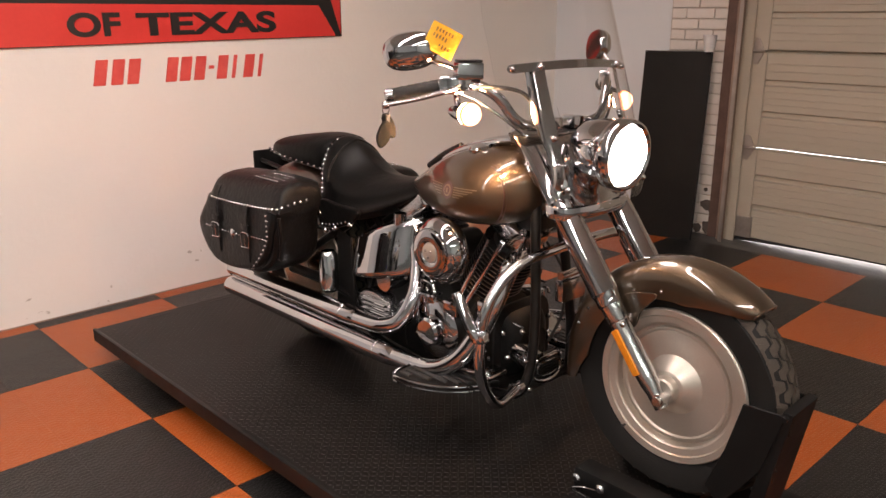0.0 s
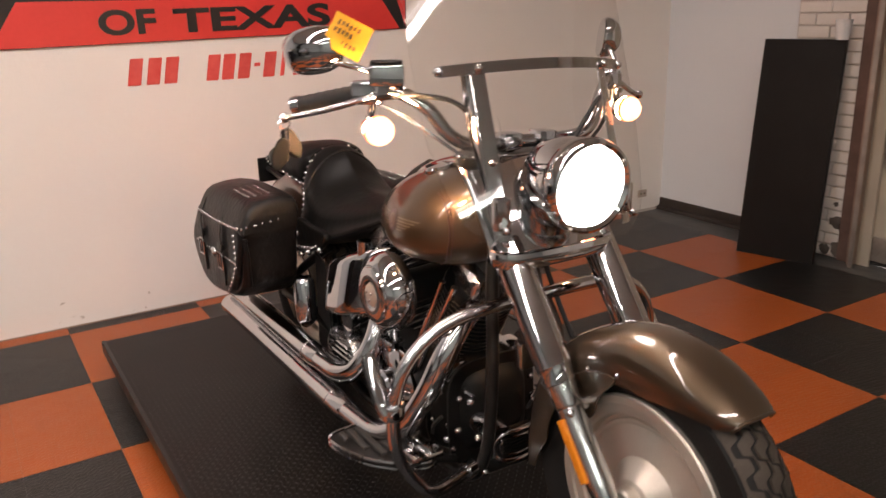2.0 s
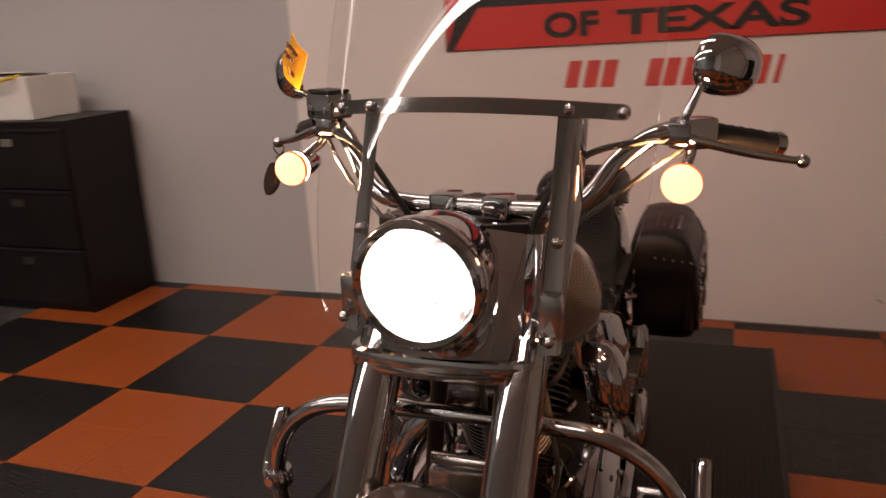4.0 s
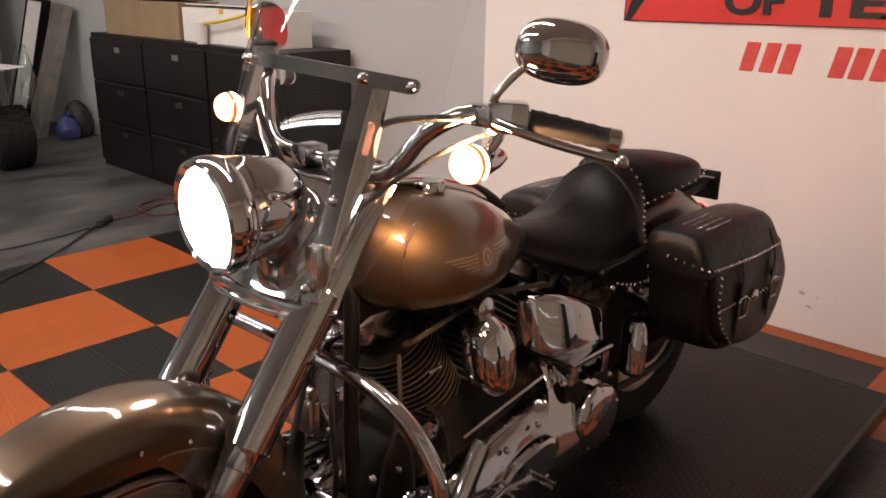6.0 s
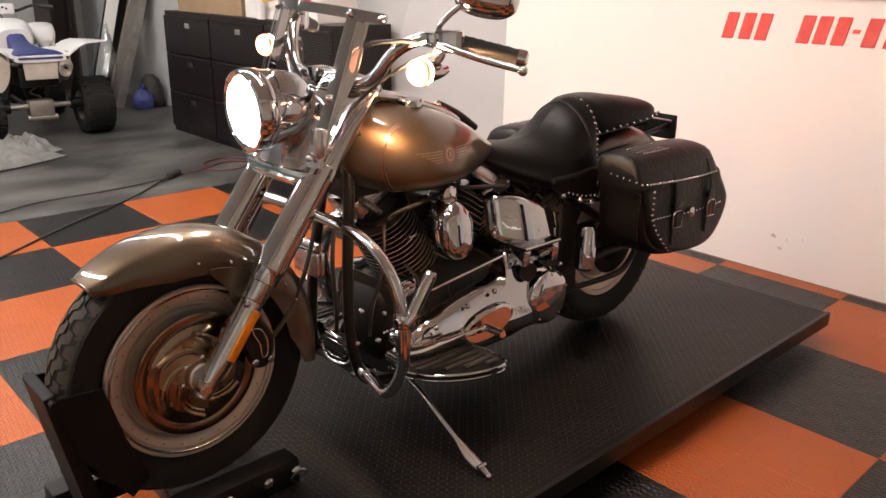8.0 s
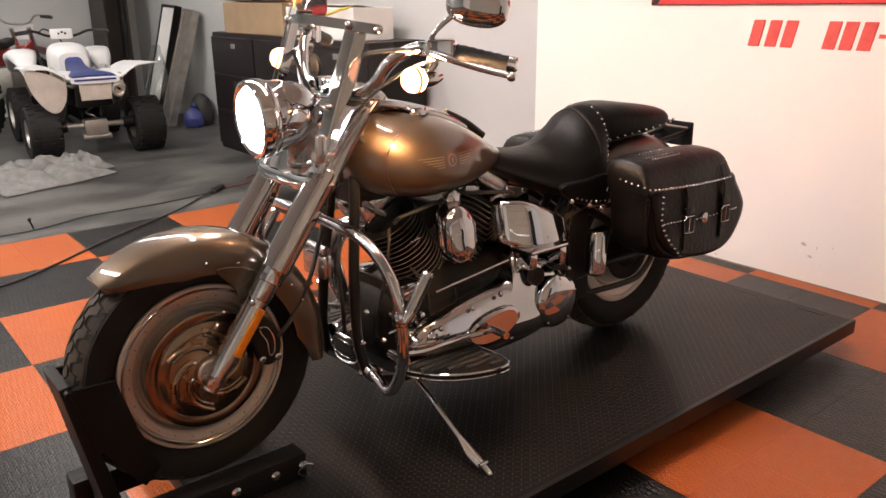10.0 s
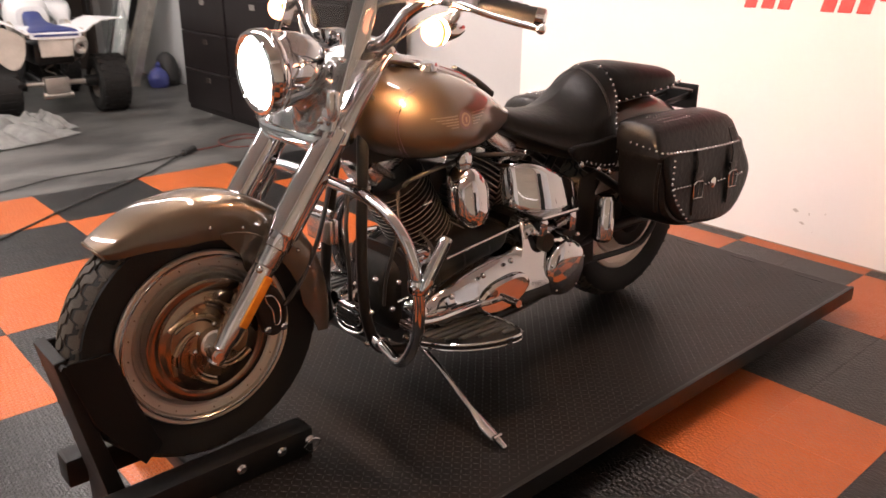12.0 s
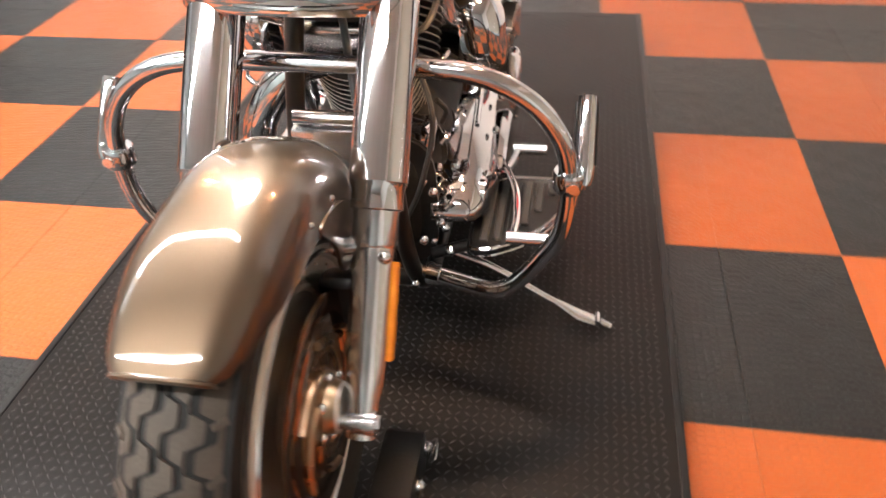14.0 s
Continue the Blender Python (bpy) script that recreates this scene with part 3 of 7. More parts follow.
# black board, cup
board = solo("black_board", box(-0.02, 0.02, -0.215, 0.215, 0.0, 1.22, 0.004), BOARD, "tall black painted board leaning against the brick pier", "board", pose(3.580, -0.535, -0.009, 0, 0, 15) @ Matrix.Rotation(radians(7.0), 4, "Y"))
cup = thing("paper_cup", pose(3.735, -0.70, 1.203), "white foam cup standing on the black board's top edge", "cup")
part("cup_body", lathe((0, 0, 0), (0, 0, 1), [(0.03, 0), (0.042, 0.10), (0.044, 0.103), (0.040, 0.10), (0.028, 0.006)], 20), WHITE, cup)

# ---- lift platform ----
LIFT_Z, LX0, LX1, LY0, LY1 = 0.125, 0.075, 1.362, -2.36, 0.105
lift = thing("motorcycle_lift", pose(0, 0, 0), "low black steel motorcycle lift table with tread plate deck", "lift table")
part("deck", box(LX0, LX1, LY0, LY1, LIFT_Z - 0.05, LIFT_Z, 0.004), PLATE, lift, "black tread plate deck")
part("under_frame", join(box(LX0 + 0.30, LX0 + 0.36, LY0 + 0.1, LY1 - 0.25, -0.004, LIFT_Z - 0.05), box(LX1 - 0.36, LX1 - 0.30, LY0 + 0.1, LY1 - 0.25, -0.004, LIFT_Z - 0.05)), BLACK, lift)
for x in (0.3, 0.6, 0.86, 1.15):
    part("ramp_hinge", box(x, x + 0.11, LY1 - 0.045, LY1 - 0.036, LIFT_Z - 0.001, LIFT_Z + 0.0015), BLACK, lift, "dark hinge slot")
part("ramp", slab([(LY1, LIFT_Z - 0.012), (LY1, LIFT_Z - 0.002), (LY1 + 0.16, 0.012), (LY1 + 0.16, 0.002)], "x", 0.36, 1.0), PLATE, lift, "short rear ramp flap")


def lozenges(x0, x1, y0, y1, z, pitch, length, width, height, name, material, parent):
    """Raised lozenges in alternate directions, one joined mesh."""
    verts, faces = [], []
    nx, ny = int((x1 - x0) / pitch), int((y1 - y0) / pitch)
    for i in range(nx):
        for j in range(ny):
            cx, cy = x0 + (i + 0.5) * pitch, y0 + (j + 0.5) * pitch
            a = math.pi / 4 if (i + j) % 2 else -math.pi / 4
            c, s = math.cos(a), math.sin(a)
            b = len(verts)
            for lx, ly, lz in ((-length, 0, 0), (0, -width, 0), (length, 0, 0), (0, width, 0), (-length * 0.6, 0, height), (0, -width * 0.5, height), (length * 0.6, 0, height), (0, width * 0.5, height)):
                verts.append((cx + c * lx - s * ly, cy + s * lx + c * ly, z + lz))
            faces += [(b, b + 1, b + 5, b + 4), (b + 1, b + 2, b + 6, b + 5), (b + 2, b + 3, b + 7, b + 6), (b + 3, b, b + 4, b + 7), (b + 4, b + 5, b + 6, b + 7)]
    me = bpy.data.meshes.new(name)
    me.from_pydata(verts, [], faces)
    me.materials.append(material)
    ob = new(name, me)
    ob.parent = parent
    return tagged(ob, kind="stuff")


lozenges(LX0 + 0.02, LX1 - 0.02, LY0 + 0.02, LY1 - 0.06, LIFT_Z - 0.0002, 0.0170, 0.0085, 0.0026, 0.0009, "tread_pattern", TREAD_PLATE, lift)
part("edge_trim", box(LX0 - 0.003, LX0 + 0.012, LY0, LY1, LIFT_Z - 0.052, LIFT_Z + 0.003, 0.002), BLACK, lift)
part("edge_trim", box(LX1 - 0.012, LX1 + 0.003, LY0, LY1, LIFT_Z - 0.052, LIFT_Z + 0.003, 0.002), BLACK, lift)

BX, BY, BZ = 0.755, -2.31, LIFT_Z
chock = thing("wheel_chock", pose(BX, BY, BZ), "black steel front wheel chock bolted to the lift", "wheel chock")
for sx in (-1, 1):
    part("side_plate", slab([(-0.31, 0.405), (-0.205, 0.40), (-0.17, 0.26), (-0.125, 0.14), (-0.17, 0.10), (-0.22, 0.17), (-0.265, 0.24)], "x", sx * 0.074 - 0.003, sx * 0.074 + 0.003, 0.002, 1), CHOCK_BLACK, chock)
part("post", slab([(-0.325, 0.41), (-0.30, 0.415), (-0.215, 0.03), (-0.215, -0.05), (-0.26, -0.05), (-0.26, 0.05)], "x", -0.072, 0.072, 0.004), CHOCK_BLACK, chock)
# small steel bars stand for highlights on the post's lettering
for k in (0, 3, 4, 6):
    part("post_mark", box(-0.064, -0.060, -0.3165 + k * 0.0061, -0.3120 + k * 0.0061, 0.350 - k * 0.034, 0.366 - k * 0.034 - 0.004 * (k % 3)), STEEL, chock)
part("tie_bar", rod((-0.09, -0.31, 0.40), (0.09, -0.31, 0.40), 0.007), CHOCK_BLACK, chock)
for sx in (-1, 1):
    part("base_rail", box(sx * 0.125 - 0.035, sx * 0.125 + 0.035, -0.30, 0.225, 0.0, 0.075, 0.008), CHOCK_BLACK, chock)
    for y in (0.02, 0.13, 0.21):
        part("bolt", lathe((sx * 0.159, y, 0.045), (sx, 0, 0), [(0.014, 0), (0.014, 0.008), (0.008, 0.014)], 10), CHROME_SOFT, chock)
part("spring_pin", tube([(0.172, 0.19, 0.035), (0.178, 0.21, 0.055), (0.178, 0.235, 0.04), (0.176, 0.215, 0.015), (0.172, 0.19, 0.03)], 0.0025, 6, 6), CHROME, chock, "small bright spring pin")
part("spring_pin", tube([(-0.172, 0.14, 0.04), (-0.2, 0.17, 0.05), (-0.2, 0.20, 0.03), (-0.18, 0.16, 0.01), (-0.22, 0.13, 0.004)], 0.0025, 6, 6), CHROME, chock, "small bright spring pin")

# ---- motorcycle ----
bike = thing("motorcycle", pose(BX, BY, BZ), "bronze metallic cruiser motorcycle with lit headlight, windshield and leather saddlebags", "motorcycle")
FW, RW = Vector((0.010, 0.014, 0.357)), Vector((0, 1.655, 0.332))


def tyre_profile(r, rim, half):
    return [(rim - 0.006, -half * 0.62), (rim + 0.012, -half * 0.80), (rim + 0.045, -half * 0.98), (rim + 0.072, -half), (r - 0.022, -half * 0.90), (r - 0.008, -half * 0.66), (r - 0.001, -half * 0.35), (r, 0),
            (r - 0.001, half * 0.35), (r - 0.008, half * 0.66), (r - 0.022, half * 0.90), (rim + 0.072, half), (rim + 0.045, half * 0.98), (rim + 0.012, half * 0.80), (rim - 0.006, half * 0.62)]


def tread(centre, r, half, teeth=34):
    """Tread ribs that stand proud of the tyre, parted by narrow zigzag grooves."""
    out = []
    steps = 16
    n = teeth * steps
    grooves = (-0.97, -0.60, -0.20, 0.20, 0.60, 0.97)

    def edge(k, i):
        if k in (0, 5):
            return grooves[k] * half
        z = (i / steps + 0.25 * k) % 1
        return (grooves[k] + 0.13 * min(1, max(-1, 7.0 * (abs(z * 2 - 1) - 0.5)))) * half

    gap = half * 0.070
    for k in range(5):
        rings = []
        for i in range(n):
            a = 2 * math.pi * i / n
            x0, x1 = edge(k, i) + gap, edge(k + 1, i) - gap
            ring = []
            for lx, up in ((x0, -0.006), (x0 + 0.0008, 0.004), ((x0 + x1) / 2, 0.0045), (x1 - 0.0008, 0.004), (x1, -0.006)):
                rad = r - 0.034 * abs(lx / half) ** 2.6 + up
                ring.append(centre + Vector((lx, -math.cos(a) * rad, math.sin(a) * rad)))
            rings.append(ring)
        out.append(skin(rings + [rings[0]], True, False))
    for sx in (-1, 1):
        for i in range(0, teeth * 2):
            a = math.pi * (i + 0.3 * sx) / teeth
            m = Matrix.Translation(centre) @ Matrix.Rotation(-a, 4, "X") @ Matrix.Translation((sx * half * 0.84, 0, r - 0.0150)) @ Matrix.Rotation(sx * 0.75, 4, "Y") @ Matrix.Rotation(sx * 0.5, 4, "Z")
            if i % 2:
                out.append(moved(box(-half * 0.14, half * 0.14, -0.0035, 0.0035, -0.006, 0.0012), m))
    bm = join(*out)
    bmesh.ops.remove_doubles(bm, verts=bm.verts, dist=0.0001)
    return bm


def wheel(name, c, r, half, label):
    disc = [(0.012, -0.092), (0.030, -0.092), (0.034, -0.088), (0.036, -0.066), (0.046, -0.062), (0.070, -0.040), (0.078, -0.034), (0.083, -0.030), (0.148, -0.026), (0.153, -0.030), (0.158, -0.030), (0.161, -0.022), (0.168, -0.022), (0.172, -0.040), (0.177, -0.044), (0.194, -0.048), (0.197, -0.053), (0.213, -0.055), (0.217, -0.051), (0.215, -0.044)]
    w = part(name, lathe(c, (1, 0, 0), disc + [(a, -b) for a, b in reversed(disc)], 72), ALLOY, bike, label, 0.22)
    part("tyre", lathe(c, (1, 0, 0), tyre_profile(r, 0.216, half), 84, False), TYRE, w, "black rubber tyre")
    part("tread", tread(c, r, half), TREAD_RUBBER, w, "zigzag tyre tread")
    return w


front = wheel("front_wheel", FW, 0.312, 0.060, "solid cast aluminium front wheel")
rear = wheel("rear_wheel", RW, 0.324, 0.072, "solid cast aluminium rear wheel")
rivets = [(FW.x + sx * 0.0475, FW.y + 0.186 * math.cos(a), FW.z + 0.186 * math.sin(a)) for sx in (1,) for a in (2 * math.pi * k / 24 for k in range(24))]
tagged(part("rivet_ring", studs(rivets, 0.0022), STEEL, front), kind="stuff")
part("valve", rod((-0.056, FW.y + 0.12, FW.z - 0.155), (-0.075, FW.y + 0.115, FW.z - 0.148), 0.004), RUBBER, front)
rotor = part("brake_rotor", lathe(FW + Vector((0.062, 0, 0)), (1, 0, 0), [(0.092, 0), (0.151, 0), (0.152, 0.001), (0.152, 0.005), (0.149, 0.006), (0.128, 0.006), (0.126, 0.0045), (0.122, 0.0045), (0.120, 0.006), (0.092, 0.006), (0.092, 0)], 64, False), ROTOR, front, "bronze-tinted steel brake rotor")
part("rotor_carrier", lathe(FW + Vector((0.060, 0, 0)), (1, 0, 0), [(0.02, 0.030), (0.034, 0.028), (0.038, 0.014), (0.055, 0.010), (0.096, 0.008), (0.096, 0.001)], 40), BRONZE, rotor, "bronze-tinted rotor carrier")
for k in range(6):
    a = 2 * math.pi * k / 6 + 0.3
    arc = [(FW.x + 0.070, FW.y + math.cos(a + t * 1.3) * (0.046 + 0.050 * t), FW.z + math.sin(a + t * 1.3) * (0.046 + 0.050 * t)) for t in (0, 0.25, 0.5, 0.75, 1)]
    part("rotor_slot", tube(arc, 0.0055, 4, 8), ROTOR, rotor)
    part("carrier_rib", tube([(x + 0.0015, FW.y + (y - FW.y) * 1.14, FW.z + (z - FW.z) * 1.14) for x, y, z in arc], 0.0058, 4, 8), BRONZE, rotor)
    part("rotor_bolt", ball((FW.x + 0.074, FW.y + math.cos(a) * 0.044, FW.z + math.sin(a) * 0.044), 0.008, 10), CHROME, rotor)
rim_lip = [(0.1990, 0.0540), (0.2015, 0.0572), (0.2045, 0.0572), (0.2070, 0.0540)]
part("rim_lip", lathe(FW, (1, 0, 0), rim_lip, 72, False), CHROME_SOFT, front, "bright rim lip")
rr = part("rear_sprocket", lathe(RW + Vector((0.075, 0, 0)), (1, 0, 0), [(0.03, 0.02), (0.06, 0.018), (0.075, 0.006), (0.118, 0.006), (0.122, 0.0)], 40), BLACK, rear)
part("drive_belt", tube([(0.105, 0.98, 0.40), (0.105, 1.30, 0.435), (0.105, 1.62, 0.455), (0.105, 1.74, 0.42), (0.105, 1.78, 0.33), (0.105, 1.72, 0.24), (0.105, 1.62, 0.212), (0.105, 1.30, 0.23), (0.105, 0.98, 0.26)], 0.011, 5, 8), RUBBER, bike)
part("rear_brake_rotor", lathe(RW + Vector((-0.09, 0, 0)), (1, 0, 0), [(0.02, 0), (0.145, 0), (0.145, 0.005), (0.02, 0.005)], 48), STEEL, rear)


def fender(c, r, half, a0, a1, skirt, flare, n=44, m=22, p=0.55):
    """A rounded mudguard: an arch swept round the wheel between two angles."""
    rings = []
    for i in range(n + 1):
        t = i / n
        a = radians(a0 + (a1 - a0) * t)
        depth = skirt(t)
        w = half * flare(t)
        ring = []
        for k in range(m + 1):
            f = radians(-90 + 180 * k / m)
            lx = w * sup(math.sin(f), p)
            rad = r - depth * (1 - sup(max(math.cos(f), 0), p))
            ring.append(c + Vector((lx, -math.cos(a) * rad, math.sin(a) * rad)))
        rings.append(ring)
    bm = skin(rings, False, False)
    bmesh.ops.recalc_face_normals(bm, faces=bm.faces)
    bmesh.ops.solidify(bm, geom=bm.faces[:], thickness=0.003)
    return bm


def front_skirt(t):
    rise = min(1, t / 0.22) ** 0.7
    return 0.026 + 0.074 * rise - 0.045 * max(0, t - 0.88) / 0.12


ff = part("front_fender", fender(FW, 0.347, 0.080, 50.5, 192, front_skirt, lambda t: 0.62 + 0.38 * min(1, t / 0.14) ** 0.45 if t < 0.14 else 1.0, 66, 30, 0.66), PAINT, bike, "glossy bronze metallic front fender")
nose = []
for k in range(23):
    f = radians(-90 + 180 * k / 22)
    rad = 0.347 - 0.026 * (1 - sup(max(math.cos(f), 0), 0.66))
    nose.append(FW + Vector((0.080 * 0.62 * sup(math.sin(f), 0.66), -math.cos(radians(50.5)) * rad, math.sin(radians(50.5)) * rad)))
part("rolled_lip", tube(nose, 0.0035, 2, 8), PAINT, ff, "rolled fender lip")
for sx in (-1, 1):
    for p in [(sx * 0.088, FW.y + 0.10, FW.z + 0.26), (sx * 0.088, FW.y + 0.02, FW.z + 0.275), (sx * 0.088, FW.y + 0.27, FW.z + 0.12), (sx * 0.088, FW.y + 0.24, FW.z + 0.17)]:
        part("fender_bolt", ball(p, 0.005, 8), CHROME, ff)
    part("fender_strut", rod((sx * 0.075, 0.13, 0.53), (sx * 0.115, 0.135, 0.535), 0.012), CHROME_SOFT, ff)
for sx in (-1, 1):
    part("fender_bracket", slab(round_outline([(0.055, 0.612), (0.135, 0.600), (0.185, 0.560), (0.178, 0.515), (0.140, 0.492), (0.112, 0.510), (0.098, 0.555)]), "x", sx * 0.080 + FW.x - 0.003, sx * 0.080 + FW.x + 0.003, 0.002), PAINT, ff, "bronze fender side plate")
part("rear_fender", fender(RW, 0.424, 0.105, 50, 186, lambda t: 0.13 + 0.03 * math.sin(math.pi * t), lambda t: 1.0), DARK_PAINT, bike, "dark brown rear fender")

# fork
AX = Vector((0, 0.335, 0.455)).normalized()
for sx in (-1, 1):
    base = Vector((0.010 + sx * 0.118, -0.008, 0.325))
    leg = part("fork_leg", lathe(base, AX, [(0.014, 0.0), (0.020, 0.002), (0.022, 0.05), (0.026, 0.07), (0.0275, 0.10), (0.0275, 0.25), (0.030, 0.255), (0.030, 0.30), (0.031, 0.305)], 28), CHROME_SOFT, bike, "polished fork slider")
    part("fork_cover", lathe(base, AX, [(0.0315, 0.298), (0.0345, 0.30), (0.0345, 0.325), (0.0385, 0.335), (0.0385, 0.61), (0.036, 0.615)], 32), CHROME, leg, "chrome fork cover")
    part("axle_clamp", join(rod((0.010 + sx * 0.108, -0.002, 0.350), (0.010 + sx * 0.138, -0.002, 0.350), 0.017), rod((0.010 + sx * 0.136, -0.002, 0.350), (0.010 + sx * 0.144, -0.002, 0.350), 0.011, seg=6)), CHROME_SOFT, leg)
    c0 = base + AX * 0.10 + Vector((sx * 0.030, 0.006, 0))
    part("reflector", moved(box(-0.004, 0.004, -0.010, 0.010, 0.0, 0.13, 0.003), Matrix.Translation(c0) @ Matrix.Rotation(-math.atan2(AX.y, AX.z), 4, "X")), AMBER, leg, "amber fork reflector")
    part("pinch_bolt", ball(base + AX * 0.255 + Vector((sx * 0.02, -0.028, 0)), 0.009, 10), CHROME, leg)
part("axle", rod((-0.14, -0.005, 0.353), (0.14, -0.005, 0.353), 0.011), CHROME_SOFT, bike)
calip = part("brake_caliper", slab(round_outline([(0.120, 0.478), (0.165, 0.468), (0.200, 0.425), (0.208, 0.37), (0.185, 0.33), (0.150, 0.335), (0.135, 0.38), (0.125, 0.42)]), "x", 0.050, 0.100, 0.008), BLACK, bike, "black brake caliper")
badge = [(0.150, 0.440), (0.172, 0.432), (0.188, 0.400), (0.186, 0.362), (0.172, 0.358), (0.168, 0.395), (0.154, 0.420)]
part("caliper_badge", tube([(0.101, a, b) for a, b in badge + badge[:1]], 0.0022, 4, 6), CHROME_SOFT, calip)
for p in ((0.100, 0.132, 0.462), (0.100, 0.150, 0.350), (0.096, 0.196, 0.345)):
    part("caliper_bolt", lathe(p, (1, 0, 0), [(0.010, 0), (0.010, 0.006), (0.006, 0.009)], 10), CHROME, calip)
part("brake_hose", tube([(0.10, 0.20, 0.40), (0.09, 0.26, 0.45), (0.07, 0.33, 0.55), (0.04, 0.40, 0.72), (0.02, 0.42, 0.86)], 0.006), RUBBER, bike)
part("lower_triple_clamp", slab(round_outline([(-0.155, 0.33), (-0.10, 0.285), (0.10, 0.285), (0.155, 0.33), (0.10, 0.42), (-0.10, 0.42)]), "z", 0.775, 0.812, 0.008), CHROME, bike, "chrome fork clamp")
part("upper_triple_clamp", slab(round_outline([(-0.15, 0.46), (-0.09, 0.42), (0.09, 0.42), (0.15, 0.46), (0.09, 0.55), (-0.09, 0.55)]), "z", 0.965, 0.99, 0.006), BLACK, bike)
for sx in (-1, 1):
    part("fork_tube_upper", lathe((0.010 + sx * 0.118, 0.345, 0.80), AX, [(0.034, 0), (0.034, 0.19)], 24), CHROME, bike)
def nacelle_point(u, z):
    """A wide sheet in front of the fork tubes whose sides wrap back round them."""
    x = 0.010 + 0.160 * math.sin(u * 1.45)
    return (x, 0.272 + 0.085 * (1 - math.cos(u * 1.45)) + (z - 0.80) * 0.70 + 0.012 * ((z - 0.88) / 0.1) ** 2, z)


shell = [[nacelle_point(-1 + k / 9, z) for k in range(19)] for z in (0.790, 0.80, 0.83, 0.86, 0.89, 0.92, 0.95, 0.975, 0.988)]
nacelle = part("fork_nacelle", skin(shell, False, False), CHROME, bike, "smooth chrome headlight nacelle panel")
for z in (0.790, 0.988):
    part("nacelle_bead", tube([nacelle_point(-1 + k / 6, z) for k in range(13)], 0.004, 4, 8), CHROME, nacelle)

# headlight
FIXED = {ob.name for ob in bike.children}
HD = Vector((0, -1, -0.06)).normalized()
HC = Vector((0.0, 0.222, 0.946))
lamp_body = part("headlight", lathe(HC, HD, [(0.020, -0.18), (0.05, -0.165), (0.075, -0.135), (0.088, -0.085), (0.092, -0.035), (0.093, -0.012), (0.092, 0.002), (0.087, 0.006), (0.081, 0.0)], 48), CHROME, bike, "chrome bullet headlight, lit")
part("lens", lathe(HC, HD, [(0.0815, -0.002), (0.074, 0.009), (0.053, 0.015), (0.026, 0.018), (0.001, 0.019)], 48), LENS, lamp_body, "bright white headlight lens")
part("visor_ring", lathe(HC, HD, [(0.092, -0.040), (0.0975, -0.034), (0.0995, -0.020), (0.0990, -0.004), (0.0955, 0.006), (0.0890, 0.0095), (0.0815, 0.004)], 48, False), CHROME, lamp_body)

# windshield
WZ = 1.166


def shield_y(x, z):
    return 0.371 + 1.26 * x * x + 0.345 * (z - WZ)


def shield_half(z):
    """Half width of the sheet: straight above, a rounded lobe beside the fork below."""
    lobe = 0.06 * max(0, (1.06 - z) / 0.245) ** 1.3 + 0.085 * max(0, (0.885 - z) / 0.07) ** 2
    return 0.275 - lobe - 0.08 * max(0, (z - 1.30) / 0.22) ** 2


def shield():
    bm = bmesh.new()
    cols, rows = 36, 44
    grid = {}
    for j in range(rows + 1):
        v = j / rows
        for i in range(cols + 1):
            u = -1 + 2 * i / cols
            low = 0.815 if abs(u) > 0.52 else 1.055
            z = low + (1.52 - low) * v
            half = shield_half(z)
            x = u * half
            grid[i, j] = bm.verts.new((x, shield_y(x, z), z))
    for j in range(rows):
        for i in range(cols):
            bm.faces.new((grid[i, j], grid[i + 1, j], grid[i + 1, j + 1], grid[i, j + 1]))
    bmesh.ops.recalc_face_normals(bm, faces=bm.faces)
    return bm


screen = part("windshield", shield(), WINDSHIELD, bike, "clear polycarbonate windshield")
screen.visible_shadow = False


def arch(x):
    return WZ + 0.016 * (1 - (x / 0.238) ** 2)


def bar_half(x):
    """Half height of the bar, rounded off at its ends."""
    return 0.0112 * math.sqrt(max(0.02, 1 - max(0, (abs(x) - 0.227) / 0.0112) ** 2))


